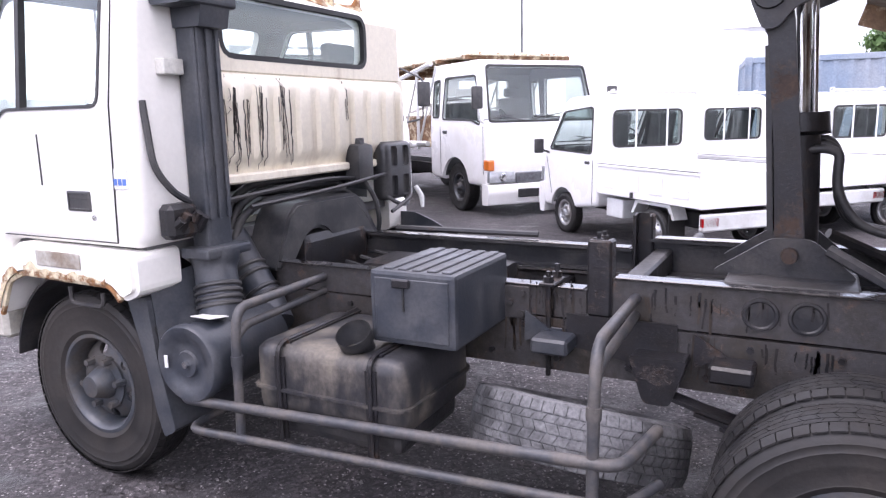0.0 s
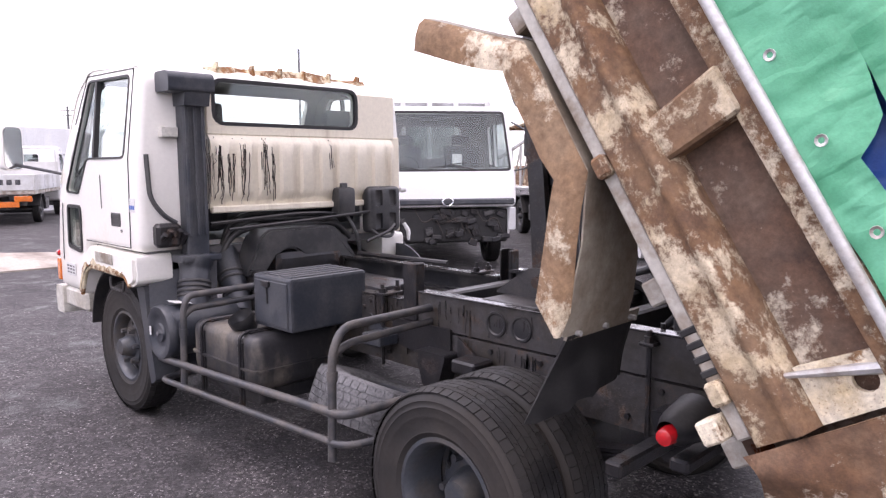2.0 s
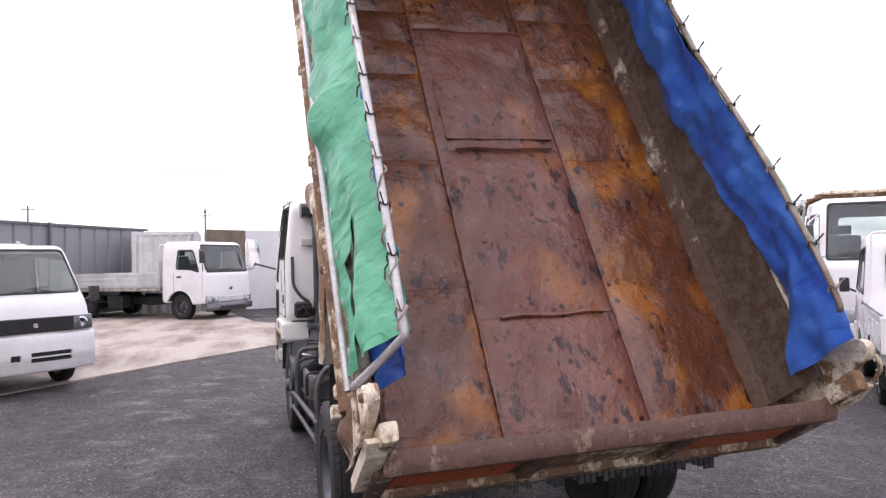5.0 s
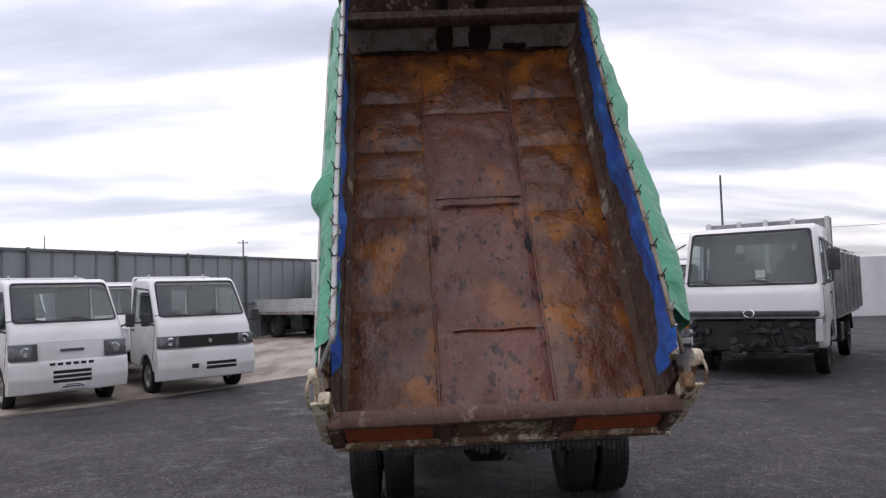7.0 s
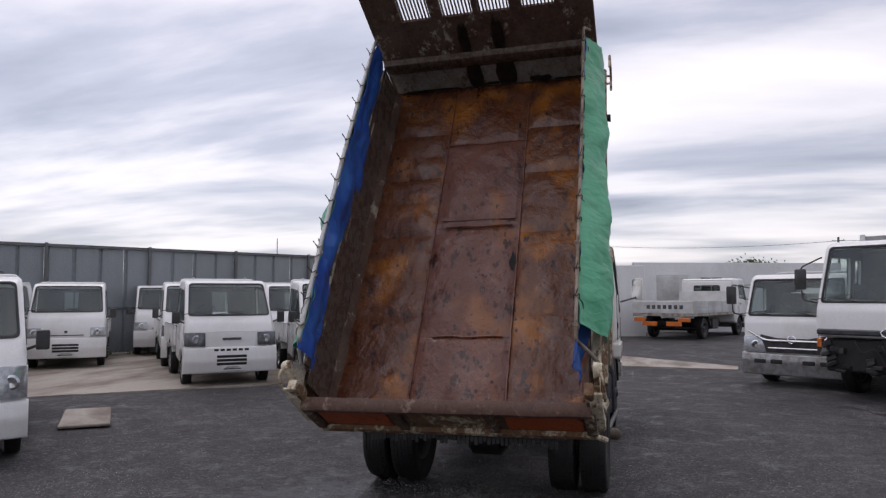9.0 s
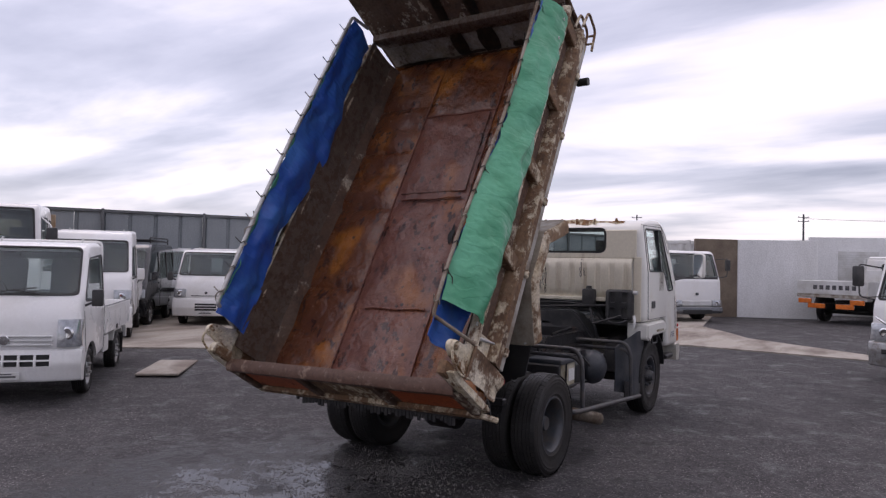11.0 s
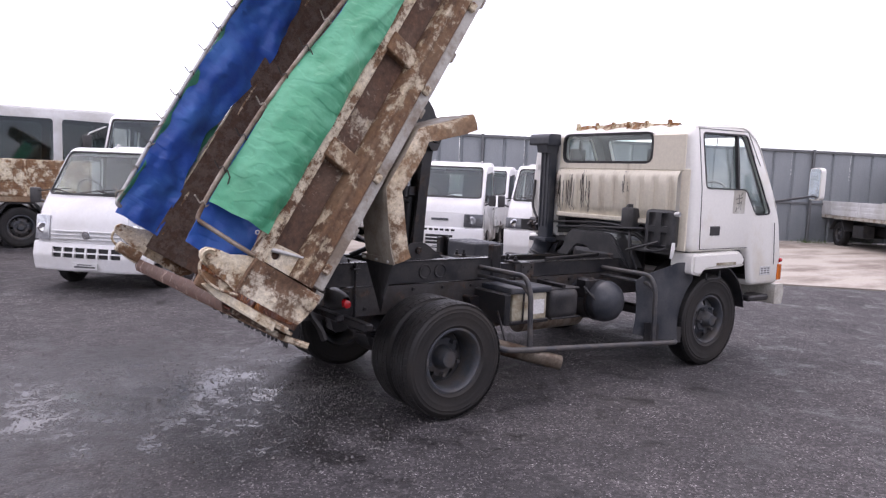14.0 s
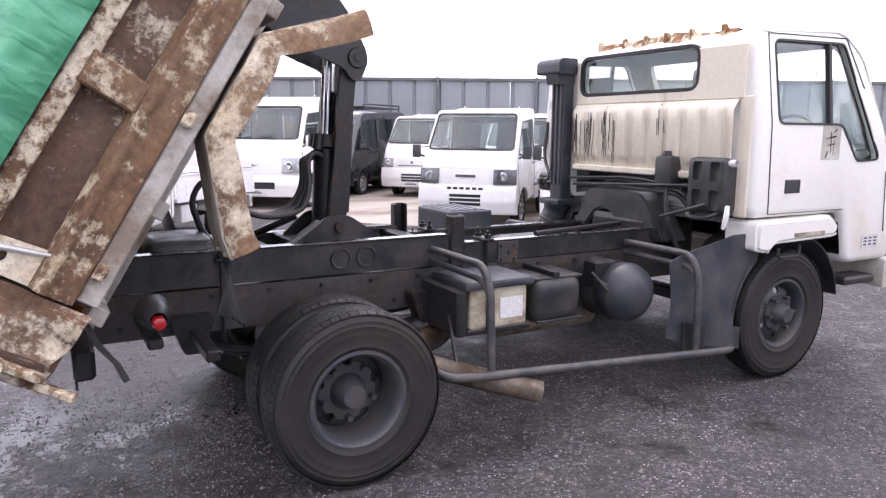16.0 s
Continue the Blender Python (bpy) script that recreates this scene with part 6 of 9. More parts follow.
# floor: a middle strip between two side strips, in welded, dented plates
def plate(u0, u1, y0, y1, v, seed, amp=0.024):
    nu, ny = max(3, int((u1 - u0) / 0.035)), max(3, int((y1 - y0) / 0.035))
    rows = []
    for i in range(nu + 1):
        row = []
        for j in range(ny + 1):
            u, y = u0 + (u1 - u0) * i / nu, y0 + (y1 - y0) * j / ny
            e = min(1.0, 6 * min(i / nu, 1 - i / nu, j / ny, 1 - j / ny))
            d = noise.noise(Vector((u * 3.1, y * 3.1, seed))) * amp + noise.noise(Vector((u * 9, y * 9, seed + 5))) * amp * 0.55
            pillow = (1 - abs(2 * i / nu - 1) ** 5) * (1 - abs(2 * j / ny - 1) ** 5)
            row.append((u, y, v - 0.020 + 0.032 * pillow + e * d))
        rows.append(row)
    return sheet(rows, 0.012)


part("floor_backing", box(0.0, LEN, -HALF, HALF, -0.005, 0.012), BED_PANEL, bed)
seed = 0
for u0, u1 in ((0.02, 0.687), (0.689, 1.734), (1.736, 2.70), (2.702, LEN)):
    seed += 1
    part("floor_plate", plate(u0, u1, -0.36, 0.36, 0.042 if u0 < 2.6 else 0.034, seed), BED_FLOOR if u0 < 2.6 else BED_POOL, bed, smooth=True)
for s in (1, -1):
    for u0, u1 in ((0.02, 0.872), (0.874, 1.67), (1.672, 2.32), (2.322, 2.86), (2.862, LEN)):
        seed += 1
        y0, y1 = (0.362, HALF) if s > 0 else (-HALF, -0.362)
        part("floor_plate", plate(u0, u1, y0, y1, 0.036, seed), BED_POOL, bed, smooth=True)
    w = bmesh.new()
    pts = [(0.02 + k * (LEN - 0.3) / 40, s * 0.366 + 0.006 * noise.noise(Vector((k * 0.7, s, 1))), 0.026) for k in range(41)]
    tube(pts, 0.009, 5, w)
    part("weld_seam", w, BED_FLOOR, bed)
for u, y0, y1, z in ((0.69, -0.31, 0.25, 0.034), (1.12, -0.31, 0.25, 0.036), (1.735, -0.31, 0.27, 0.044), (2.70, -0.37, 0.36, 0.026)):
    part("weld_seam", tube([(u + 0.006 * math.sin(k), y0 + (y1 - y0) * k / 10, z) for k in range(11)], 0.010, 5), BED_FLOOR, bed)
part("patch_plate", plate(1.80, 2.66, -0.33, 0.31, 0.070, 31, 0.03), BED_FLOOR, bed, smooth=True)
# the floor is uncut: a black patch stands for the hole's dark inside
hole = bmesh.new()
rr = random.Random(8)
hole.faces.new([hole.verts.new((1.36 + 0.10 * math.sin(a) * rr.uniform(0.6, 1.2), -0.335 + 0.022 * math.cos(a) * rr.uniform(0.6, 1.4), 0.044)) for a in (2 * math.pi * k / 14 for k in range(14))])
bmesh.ops.solidify(hole, geom=hole.faces[:], thickness=0.006)
part("hole_dark", hole, RUBBER_SEAL, bed, "black patch for the dark inside of a torn rust hole")
# underside: sills and bearers
for s in (1, -1):
    part("sill", box(-0.02, 3.3, s * 0.30, s * 0.42, -0.14, -0.006, 0.008), GREY_BEAM, bed)
for k in range(8):
    u = 0.2 + k * 0.44
    part("bearer", box(u, u + 0.07, -0.98, 0.98, -0.075, -0.006, 0.006), GREY_BEAM, bed)
# sides
for s in (1, -1):
    sd = part("side_wall", sheet([[(0.25 + k * 0.11, s * 1.002 + s * 0.006 * noise.noise(Vector((k * 0.5, j, s))), 0.0 + j * 0.11) for j in range(5)] for k in range(29)], 0.008), BED_PANEL, bed, smooth=True)
    part("inner_wall", sheet([[(0.10 + k * 0.11, s * (0.992 - 0.05 * max(0, 1 - j / 1.5)) + 0.010 * noise.noise(Vector((k * 0.6, j * 0.9, s + 4))), 0.03 + j * 0.085) for j in range(6)] for k in range(31)], 0.006), INNER_WALL, bed, smooth=True)
    lip = []
    for k in range(111):
        u, ragged = 0.10 + k * 0.03, noise.noise(Vector((k * 0.45, 2.0, s))) * 0.028 + noise.noise(Vector((k * 1.7, 7.0, s))) * 0.016
        lip.append([(u, s * 0.930, 0.012), (u, s * 0.942, 0.065), (u, s * (0.968 - 0.1 * abs(ragged)), 0.125 + ragged)])
    part("rust_lip", sheet(lip, 0.004), BED_PANEL, bed, "ragged brown rust lip along the floor edge", smooth=True)
    low = prism(rounded([(s * 0.99, 0.058), (s * 1.068, 0.058), (s * 1.073, 0.070), (s * 1.075, 0.140), (s * 1.092, 0.162), (s * 1.090, 0.182), (s * 1.03, 0.212), (s * 0.99, 0.214)], 0.010), 0.250, 3.36, axis="x")
    part("lower_rail", low, BED_RAIL, bed)
    part("under_rail", box(0.27, 3.36, s * 0.985, s * 1.055, 0.012 if s > 0 else -0.020, 0.056, 0.006), GREY_BEAM, bed, "pale grey beam under the side")
    if s > 0:
        for k in range(4):
            part("tape_band", box(0.43 + 0.036 * k, 0.448 + 0.036 * k, 0.98, 1.058, 0.008, 0.0575, 0.003), RUBBER_SEAL, bed, "black tape wound round the beam")
    top = prism(rounded([(s * 0.985, 0.385), (s * 1.055, 0.375), (s * 1.065, 0.45), (s * 1.0, 0.465)], 0.015), 0.24, 3.36, axis="x")
    part("top_rail", top, BED_PAINT, bed)
    for u in (0.985, 1.74, 2.47, 3.19):
        stk = prism([(u - 0.055, 0.19), (u + 0.06, 0.19), (u + 0.075, 0.40), (u - 0.05, 0.40)], s * 1.0, s * 1.066)
        bmesh.ops.bevel(stk, geom=stk.edges[:], offset=0.008, segments=1, affect="EDGES")
        part("stake", stk, BED_RAIL, bed, "slanted side stake")
    for u in (0.39, 1.01, 1.65, 2.3, 2.95):
        part("hook", box(u - 0.030, u + 0.030, s * 1.03, s * 1.085, 0.012, 0.055, 0.008), BED_PAINT, bed)
    rod = tube([(0.325, s * 1.03, 0.375), (0.38, s * 1.06, 0.18)], [0.015, 0.006], 8)
    part("latch_rod", rod, BARE, bed, "pale latch rod")
    gus = carve(prism([(0.25, 0.205), (0.385, 0.205), (0.365, 0.40), (0.25, 0.40)], s * 1.018, s * 1.036), [lathe([(0, -0.1), (0.027, -0.1), (0.027, 0.1), (0, 0.1)], 14, centre=(0.312, s * 1.01, 0.335))])
    part("gusset_plate", gus, CREAM_CHIPPED, bed, "chipped cream plate with a round hole")
    # end: a crumpled brown plate, a seam bar, a cream plate rising to the hinge horn, and the gate's end flange
    rows_ = []
    for i in range(15):
        f = i / 14
        u_ = 0.240 - 0.205 * f
        row_ = []
        for j in range(19):
            g_ = j / 18
            lo_v = (0.020 if s > 0 else -0.015) + 0.04 * f * f + 0.022 * math.sin(f * 7.5) * (1 if s > 0 else 0.3)
            v_ = lo_v + (0.43 - lo_v) * g_
            bulge = 0.030 * noise.noise(Vector((u_ * 9, v_ * 7, s * 3))) * (1.3 - g_) + 0.020 * math.sin(f * 6) * (1 - g_) ** 2
            row_.append((u_, s * (1.068 + bulge), v_))
        rows_.append(row_)
    part("end_panel", sheet(rows_, 0.006), END_RUST, bed, "crumpled brown end plate with cream patches", smooth=True)
    part("end_seam", tube([(0.240, s * 1.072, 0.435), (0.14, s * 1.076, 0.445), (0.030, s * 1.070, 0.44)], 0.011, 8), END_RUST, bed, smooth=True)
    horn = prism(rounded([(0.240, 0.43), (0.228, 0.485), (0.190, 0.56), (0.178, 0.64), (0.165, 0.69), (0.130, 0.712), (0.098, 0.700), (0.078, 0.660), (0.058, 0.56), (0.040, 0.475), (0.030, 0.43)], 0.015), s * 1.03, s * 1.062)
    part("hinge_plate", dented(horn, 0.004, 9, s), CREAM_CHIPPED, bed, "chipped cream hinge plate")
    part("end_cap", prism(rounded([(s * 0.88, -0.02), (s * 1.06, 0.02), (s * 1.06, 0.44), (s * 1.02, 0.47)], 0.02), -0.035, -0.015, axis="x"), TAIL_PAINT, bed)
    part("gate_flange", dented(prism(rounded([(-0.010, 0.150), (-0.062, 0.140), (-0.042, 0.52), (-0.018, 0.615), (0.012, 0.58), (0.0, 0.45)], 0.010), s * 1.0, s * 1.075), 0.008, 6, s), CREAM_CHIPPED, bed, "cream flange on the gate's end")
    pin = lathe([(0, s * 0.030), (0.014, s * 0.028), (0.018, s * 0.018), (0.020, -s * 0.03), (0, -s * 0.04)], 14, centre=(0.122, s * 1.066, 0.662))
    part("hinge_pin", dented(pin, 0.003, 18), BED_RAIL, bed, smooth=True)
    # worn strap bent round the pin
    arc = [(0.122 + 0.040 * math.cos(a), 0.662 + 0.040 * math.sin(a)) for a in (radians(-10 + 17 * k) for k in range(13))]
    strap = sheet([[(u_ + (u_ - 0.122) * g_, s * yy_, v_ + (v_ - 0.662) * g_) for yy_, g_ in ((1.050, -0.16), (1.075, -0.12), (1.084, -0.04), (1.078, 0.10), (1.055, 0.12))] for u_, v_ in arc], 0.006)
    part("hinge_strap", dented(strap, 0.003, 14, s), CREAM_CHIPPED, bed, "rusted strap bent round the hinge pin", smooth=True)
    hk = tube(fillet([(0.090, s * 1.078, 0.690), (0.060, s * 1.085, 0.688), (0.030, s * 1.09, 0.672), (0.000, s * 1.092, 0.60), (-0.004, s * 1.092, 0.55), (0.018, s * 1.086, 0.43)], 0.03), 0.009, 8)
    part("gate_hook", hk, TAIL_PAINT, bed, "bent gate hook", smooth=True)
    part("gate_lug", dented(box(-0.035, 0.05, s * 0.97, s * 1.035, 0.44, 0.64, 0.02, 2), 0.01, 9), TAIL_PAINT, bed)
    part("edge_bar", tube([(-0.02, s * 1.045, 0.06), (-0.02, s * 1.045, 0.44)], 0.020, 6), TAIL_PAINT, bed)
# tailgate, shut across the rear end
gate = part("tailgate", box(-0.045, -0.015, -0.99, 0.99, 0.01, 0.42, 0.006), BED_PANEL, bed, "dented rusty tailgate with two orange panels")
lip = sheet([[(u, y, v + 0.014 * noise.noise(Vector((y * 4, 3, 0)))) for u, v in ((-0.085, 0.375), (-0.09, 0.42), (-0.06, 0.45), (-0.005, 0.45), (0.0, 0.40))] for y in [1.0 - k * 2.0 / 50 for k in range(51)]], 0.010)
part("gate_lip", lip, LIP_BROWN, bed, smooth=True)
part("gate_lip", prism([(-0.08, 0.0), (-0.045, 0.0), (-0.045, 0.055), (-0.08, 0.05)], -1.0, 1.0), BED_RAIL, bed)
for y in (0.985, 0.34, -0.32, -0.985):
    part("gate_rib", box(-0.078, -0.046, y - 0.035, y + 0.035, 0.055, 0.375, 0.006), BED_PANEL, bed)
for y0, y1 in ((0.42, 0.93), (-0.93, -0.42)):
    part("orange_panel", box(-0.056, -0.0465, y0, y1, 0.09, 0.355, 0.003), ORANGE_PAINT, bed, "worn orange panel")
part("gate_middle", box(-0.054, -0.0465, -0.28, 0.30, 0.08, 0.35, 0.003), BED_RAIL, bed)
part("gate_strut", tube([(-0.06, -0.99, 0.02), (-0.04, -1.06, -0.10)], 0.02, 7), BED_PAINT, bed)
# headboard with a folded crown and four barred openings
hb_cuts = [box(LEN - 0.3, LEN + 0.3, y0, y1, 0.885, 1.135) for y0, y1 in ((0.42, 0.70), (0.03, 0.31), (-0.30, -0.02), (-0.69, -0.41))]
hb = box(LEN, LEN + 0.03, -1.02, 1.02, 0.0, 1.40, 0.008)
head = part("headboard", carve(hb, hb_cuts), BED_PANEL, bed, "tall rusty headboard with barred openings")
part("headboard_fold", sheet([[(LEN - x, y, v) for y in [-1.0 + 0.1 * k for k in range(21)]] for x, v in ((0.0, 0.30), (0.02, 0.34), (0.06, 0.42), (0.055, 0.45), (0.004, 0.47))], 0.008), INNER_WALL, bed, smooth=True)
part("headboard_plate", sheet([[(LEN - 0.003 - 0.008 * noise.noise(Vector((y * 3, v * 4, 7))), y, v + 0.02 * noise.noise(Vector((y * 9, v * 5, 2))) * (v < 0.1)) for y in [-0.985 + 0.0985 * k for k in range(21)]] for v in (0.045, 0.12, 0.2, 0.28, 0.335)], 0.004), HEAD_PALE, bed, "pale worn plate across the foot of the headboard")
for y0, y1 in ((0.42, 0.70), (0.03, 0.31), (-0.30, -0.02), (-0.69, -0.41)):
    for k in range(9):
        y = y0 + (k + 0.5) * (y1 - y0) / 9
        part("bar", box(LEN + 0.006, LEN + 0.022, y - 0.006, y + 0.006, 0.885, 1.135), BED_PANEL, bed)
for y in (0.36, -0.355, 0.005, 0.80, -0.80):
    part("headboard_stay", box(LEN + 0.03, LEN + 0.08, y - 0.03, y + 0.03, 0.0, 1.38, 0.008), BED_PAINT, bed)
rr = random.Random(12)
for y, w, v0, v1 in ((0.15, 0.075, 0.05, 0.40), (0.17, 0.05, 0.44, 0.86), (-0.155, 0.10, 0.05, 0.42), (-0.15, 0.055, 0.46, 0.88), (-0.47, 0.11, 0.05, 0.13), (0.02, 0.10, 0.06, 0.10), (0.62, 0.30, 0.045, 0.075), (-0.75, 0.16, 0.045, 0.07), (0.36, 0.07, 0.40, 0.47)):
    st_ = bmesh.new()
    lo_, hi_ = [], []
    n_ = 16
    for k in range(n_ + 1):
        f = k / n_
        x_ = LEN - (0.018 if v1 < 0.44 else 0.009)
        edge = abs(2 * f - 1) ** 9
        yy = y - w + 2 * w * f
        lo_.append(st_.verts.new((x_, yy, v0 + (v1 - v0) * (0.35 * edge + rr.uniform(0, 0.05)))))
        hi_.append(st_.verts.new((x_, yy, v1 - (v1 - v0) * (0.5 * edge + rr.uniform(0, 0.30)))))
    for k in range(n_):
        st_.faces.new((lo_[k], lo_[k + 1], hi_[k + 1], hi_[k]))
    bmesh.ops.solidify(st_, geom=st_.faces[:], thickness=0.002)
    part("wet_stain", st_, TAR, bed, "black wet stain")
lad = bmesh.new()
for y in (-1.05, -1.12):
    tube(fillet([(3.28, y, 0.0), (3.50, y, 0.02), (3.52, y, 0.22), (3.30, y, 0.26)], 0.05), 0.012, 6, lad)
for u in (3.36, 3.46):
    tube([(u, -1.05, 0.01), (u, -1.12, 0.01)], 0.010, 6, lad)
part("bent_step", lad, BED_RAIL, bed, "bent step iron on the headboard")
part("end_lug", box(0.285, 0.345, 1.03, 1.10, -0.045, 0.010, 0.006), CREAM_CHIPPED, bed, "cream lug with a bolt hole")
part("rubber_stop", lathe([(0, -0.05), (0.035, -0.05), (0.035, 0.05), (0, 0.05)], 12, centre=(3.02, -1.06, -0.10)), RUBBER, bed, smooth=True)

# rear mudguards that swing up with the bed: a bent sheet with a rusty outer lip and a rubber flap
bed_inv = bed.matrix_world.inverted()
for s in (1, -1):
    line = [(0.0, 2.01), (-0.405, 1.89), (-0.625, 1.525), (-0.575, 1.135)]
    rows = [Vector(p) for p in line[:1]]
    for p, q in zip(line, line[1:]):
        rows += [Vector(p).lerp(Vector(q), t) for t in (0.25, 0.5, 0.75, 1.0)]
    rows.append(Vector((-0.548, 1.062)))
    face, lip_rows = [], []
    for i, p in enumerate(rows):
        d = (rows[min(i + 1, len(rows) - 1)] - rows[max(i - 1, 0)]).normalized()
        o = Vector((-d.y, d.x)) * (0.12 if i == len(rows) - 1 and s > 0 else 1.0)          # towards the wheel
        face.append([(p.x + o.x * 0.02 * math.sin(3.1 * y), s * y, p.y) for y in (0.72, 0.80, 0.90, 0.98, 1.068)])
        lip_rows.append([(p.x, s * 1.07, p.y), (p.x + o.x * 0.015, s * 1.086, p.y + o.y * 0.015), (p.x + o.x * 0.055, s * 1.092, p.y + o.y * 0.055), (p.x + o.x * 0.105, s * 1.087, p.y + o.y * 0.105)])
    mg = part("mudguard", moved(dented(sheet(face, 0.006), 0.012, 5, s), bed_inv), MUDGUARD, bed, "scuffed beige mudguard swung up with the bed", smooth=True)
    part("mudguard_lip", moved(dented(sheet(lip_rows, 0.006), 0.010, 7, s), bed_inv), MUD_RUST, mg, "rust-brown outer lip", smooth=True)
    bar = part("mudguard_bar", moved(sheet([[(-0.556 + 0.010 * k / 8, s * (1.045 - 0.05 * k), 1.088), (-0.546 + 0.010 * k / 8, s * (1.045 - 0.05 * k), 1.050)] for k in range(9)], 0.010), bed_inv), MUDGUARD, mg, "flat bar clamping the flap")
    for y in (0.70, 0.86, 1.00):
        part("bolt", moved(tube([(-0.565, s * y, 1.068), (-0.530, s * y, 1.068)], 0.009, 6), bed_inv), BARE, bar)
    # torn flap, one corner hanging lower
    top_a, top_b = Vector((-0.545, s * 1.045, 1.066)), Vector((-0.520, s * 0.645, 1.070))
    low_a, low_b = (Vector((-0.378, s * 1.022, 0.762)), Vector((-0.462, s * 0.640, 0.885))) if s > 0 else (Vector((-0.60, s * 1.02, 0.84)), Vector((-0.42, s * 0.70, 0.69)))
    fl = []
    for k in range(7):
        f, row = k / 6, []
        for j in range(17):
            g = j / 16
            end = low_a.lerp(low_b, g)
            end.x -= 0.095 * math.sin(math.pi * g) ** 0.8 * (1 if s > 0 else 0)
            end.z += 0.035 * math.sin(math.pi * g) ** 2 * (1 if s > 0 else 0.3) + 0.020 * noise.noise(Vector((j * 0.9, s, 3)))
            p = top_a.lerp(top_b, g).lerp(end, f)
            row.append((p.x, p.y, p.z))
        fl.append(row)
    part("rubber_flap", moved(sheet(fl, 0.008), bed_inv), RUBBER_SEAL, mg, "torn black rubber flap", smooth=True)

# tarpaulins on pipe frames along both sides
def tarp_grid(s, u0, u1, mat, v0, v1, yo, sag, seed, slit=None, label="", flare=None):
    """A hanging sheet from the side rail to its pipe; slit: (top, left edge, right edge) of a rip that runs to the rear end."""
    nu = 110
    bm = bmesh.new()
    def point(u, t):
        lift_ = 0.022 * math.sin(u * 12.6) * (1 - 2 * abs(t - 0.5)) * 0.4
        v = v0(u) + (v1(u) - v0(u)) * t
        y = yo(t) + sag * math.sin(math.pi * t) * (0.6 + 0.6 * noise.noise(Vector((u * 1.3, seed, 0)))) + 0.040 * noise.noise(Vector((u * 3.2, t * 2.5, seed))) + 0.015 * noise.noise(Vector((u * 9, t * 5, seed)))
        # tight folds that run from tie to tie
        y += 0.012 * abs(noise.noise(Vector((u * 6 + t * 5, t * 1.5, seed + 3)))) + (flare(u, t) if flare else 0.0)
        v += 0.03 * noise.noise(Vector((u * 2.2, seed, 4))) * t
        return Vector((u + 0.012 * noise.noise(Vector((u * 5, t * 3, seed + 9))), s * y, v + lift_))
    spans_ = [(0.0, 1.0, 16)] if not slit else [(0.0, "left", 8), ("right", 1.0, 10)]
    for a, b, nv in spans_:
        rows = []
        for i in range(nu + 1):
            u = u0 + (u1 - u0) * i / nu
            ta = slit[2](u) if a == "right" else a
            tb = slit[1](u) if b == "left" else b
            rows.append([bm.verts.new(point(u, ta + (tb - ta) * j / nv) + Vector((0, s * (0.012 * math.sin(9 * u) if b == "left" and u < slit[0] else 0.0), 0))) for j in range(nv + 1)])
        for p, q in zip(rows, rows[1:]):
            for j in range(nv):
                bm.faces.new((p[j], p[j + 1], q[j + 1], q[j]))
    bmesh.ops.recalc_face_normals(bm, faces=bm.faces)
    bmesh.ops.solidify(bm, geom=bm.faces[:], thickness=0.003)
    return part("tarpaulin", bm, mat, bed, label, smooth=True)


def curve(*knots):
    """A line through (u, value) knots."""
    def value(u):
        for (a, va), (b, vb) in zip(knots, knots[1:]):
            if u <= b:
                return va + (vb - va) * max(0.0, min(1.0, (u - a) / (b - a)))
        return knots[-1][1]
    return value


rip = (0.86, curve((0.25, 0.20), (0.30, 0.24), (0.48, 0.28), (0.735, 0.26), (0.755, 0.44), (0.86, 0.51)), curve((0.25, 0.42), (0.45, 0.43), (0.60, 0.45), (0.73, 0.475), (0.735, 0.455), (0.755, 0.485), (0.86, 0.51)))
L_PIPE = curve((0.25, 0.80), (1.1, 0.845), (1.8, 0.855), (2.9, 0.845), (3.4, 0.83))
R_PIPE = curve((0.15, 0.76), (0.5, 0.785), (1.0, 0.775), (1.45, 0.74), (1.9, 0.69), (2.4, 0.69), (3.3, 0.72))
hump_at = lambda u, c, w: math.exp(-((u - c) / w) ** 2)
tarp_grid(1, 0.29, 3.25, GREEN_TARP, lambda u: 0.455, L_PIPE, lambda t: 1.08 - 0.14 * t, 0.035, 1.0, rip, label="faded green tarpaulin with a long rip", flare=lambda u, t: 0.09 * hump_at(u, 1.42, 0.13) * math.sin(math.pi * min(1, t * 1.3)))
tarp_grid(1, 0.21, 3.28, BLUE_TARP, lambda u: 0.42 + 0.09 * hump_at(u, 1.05, 0.45) + 0.08 * hump_at(u, 3.0, 0.5) - 0.03 * hump_at(u, 1.9, 0.3) + 0.02 * noise.noise(Vector((u * 6, 1, 2))), lambda u: L_PIPE(u) - 0.005, lambda t: 0.985 - 0.05 * t, -0.045, 2.0, label="blue tarpaulin lining")
tarp_grid(-1, 0.38, 3.20, GREEN_TARP, lambda u: 0.455, R_PIPE, lambda t: 1.085 - 0.15 * t, 0.055, 3.0, label="faded green tarpaulin laced to a pipe", flare=lambda u, t: (0.10 * hump_at(u, 1.0, 0.7) + 0.05 * hump_at(u, 2.2, 0.3)) * math.sin(math.pi * t))
tarp_grid(-1, 0.14, 3.22, BLUE_TARP, lambda u: 0.34 + 0.15 * hump_at(u, 0.6, 0.55) - 0.05 * hump_at(u, 0.14, 0.18) + 0.02 * noise.noise(Vector((u * 6, 3, 2))), lambda u: R_PIPE(u) - 0.005, lambda t: 0.975 - 0.045 * t, -0.02, 4.0, label="blue tarpaulin lining", flare=lambda u, t: -(0.05 * hump_at(u, 0.14, 0.28) + 0.03 * hump_at(u, 2.1, 0.5)) * (1 - t))
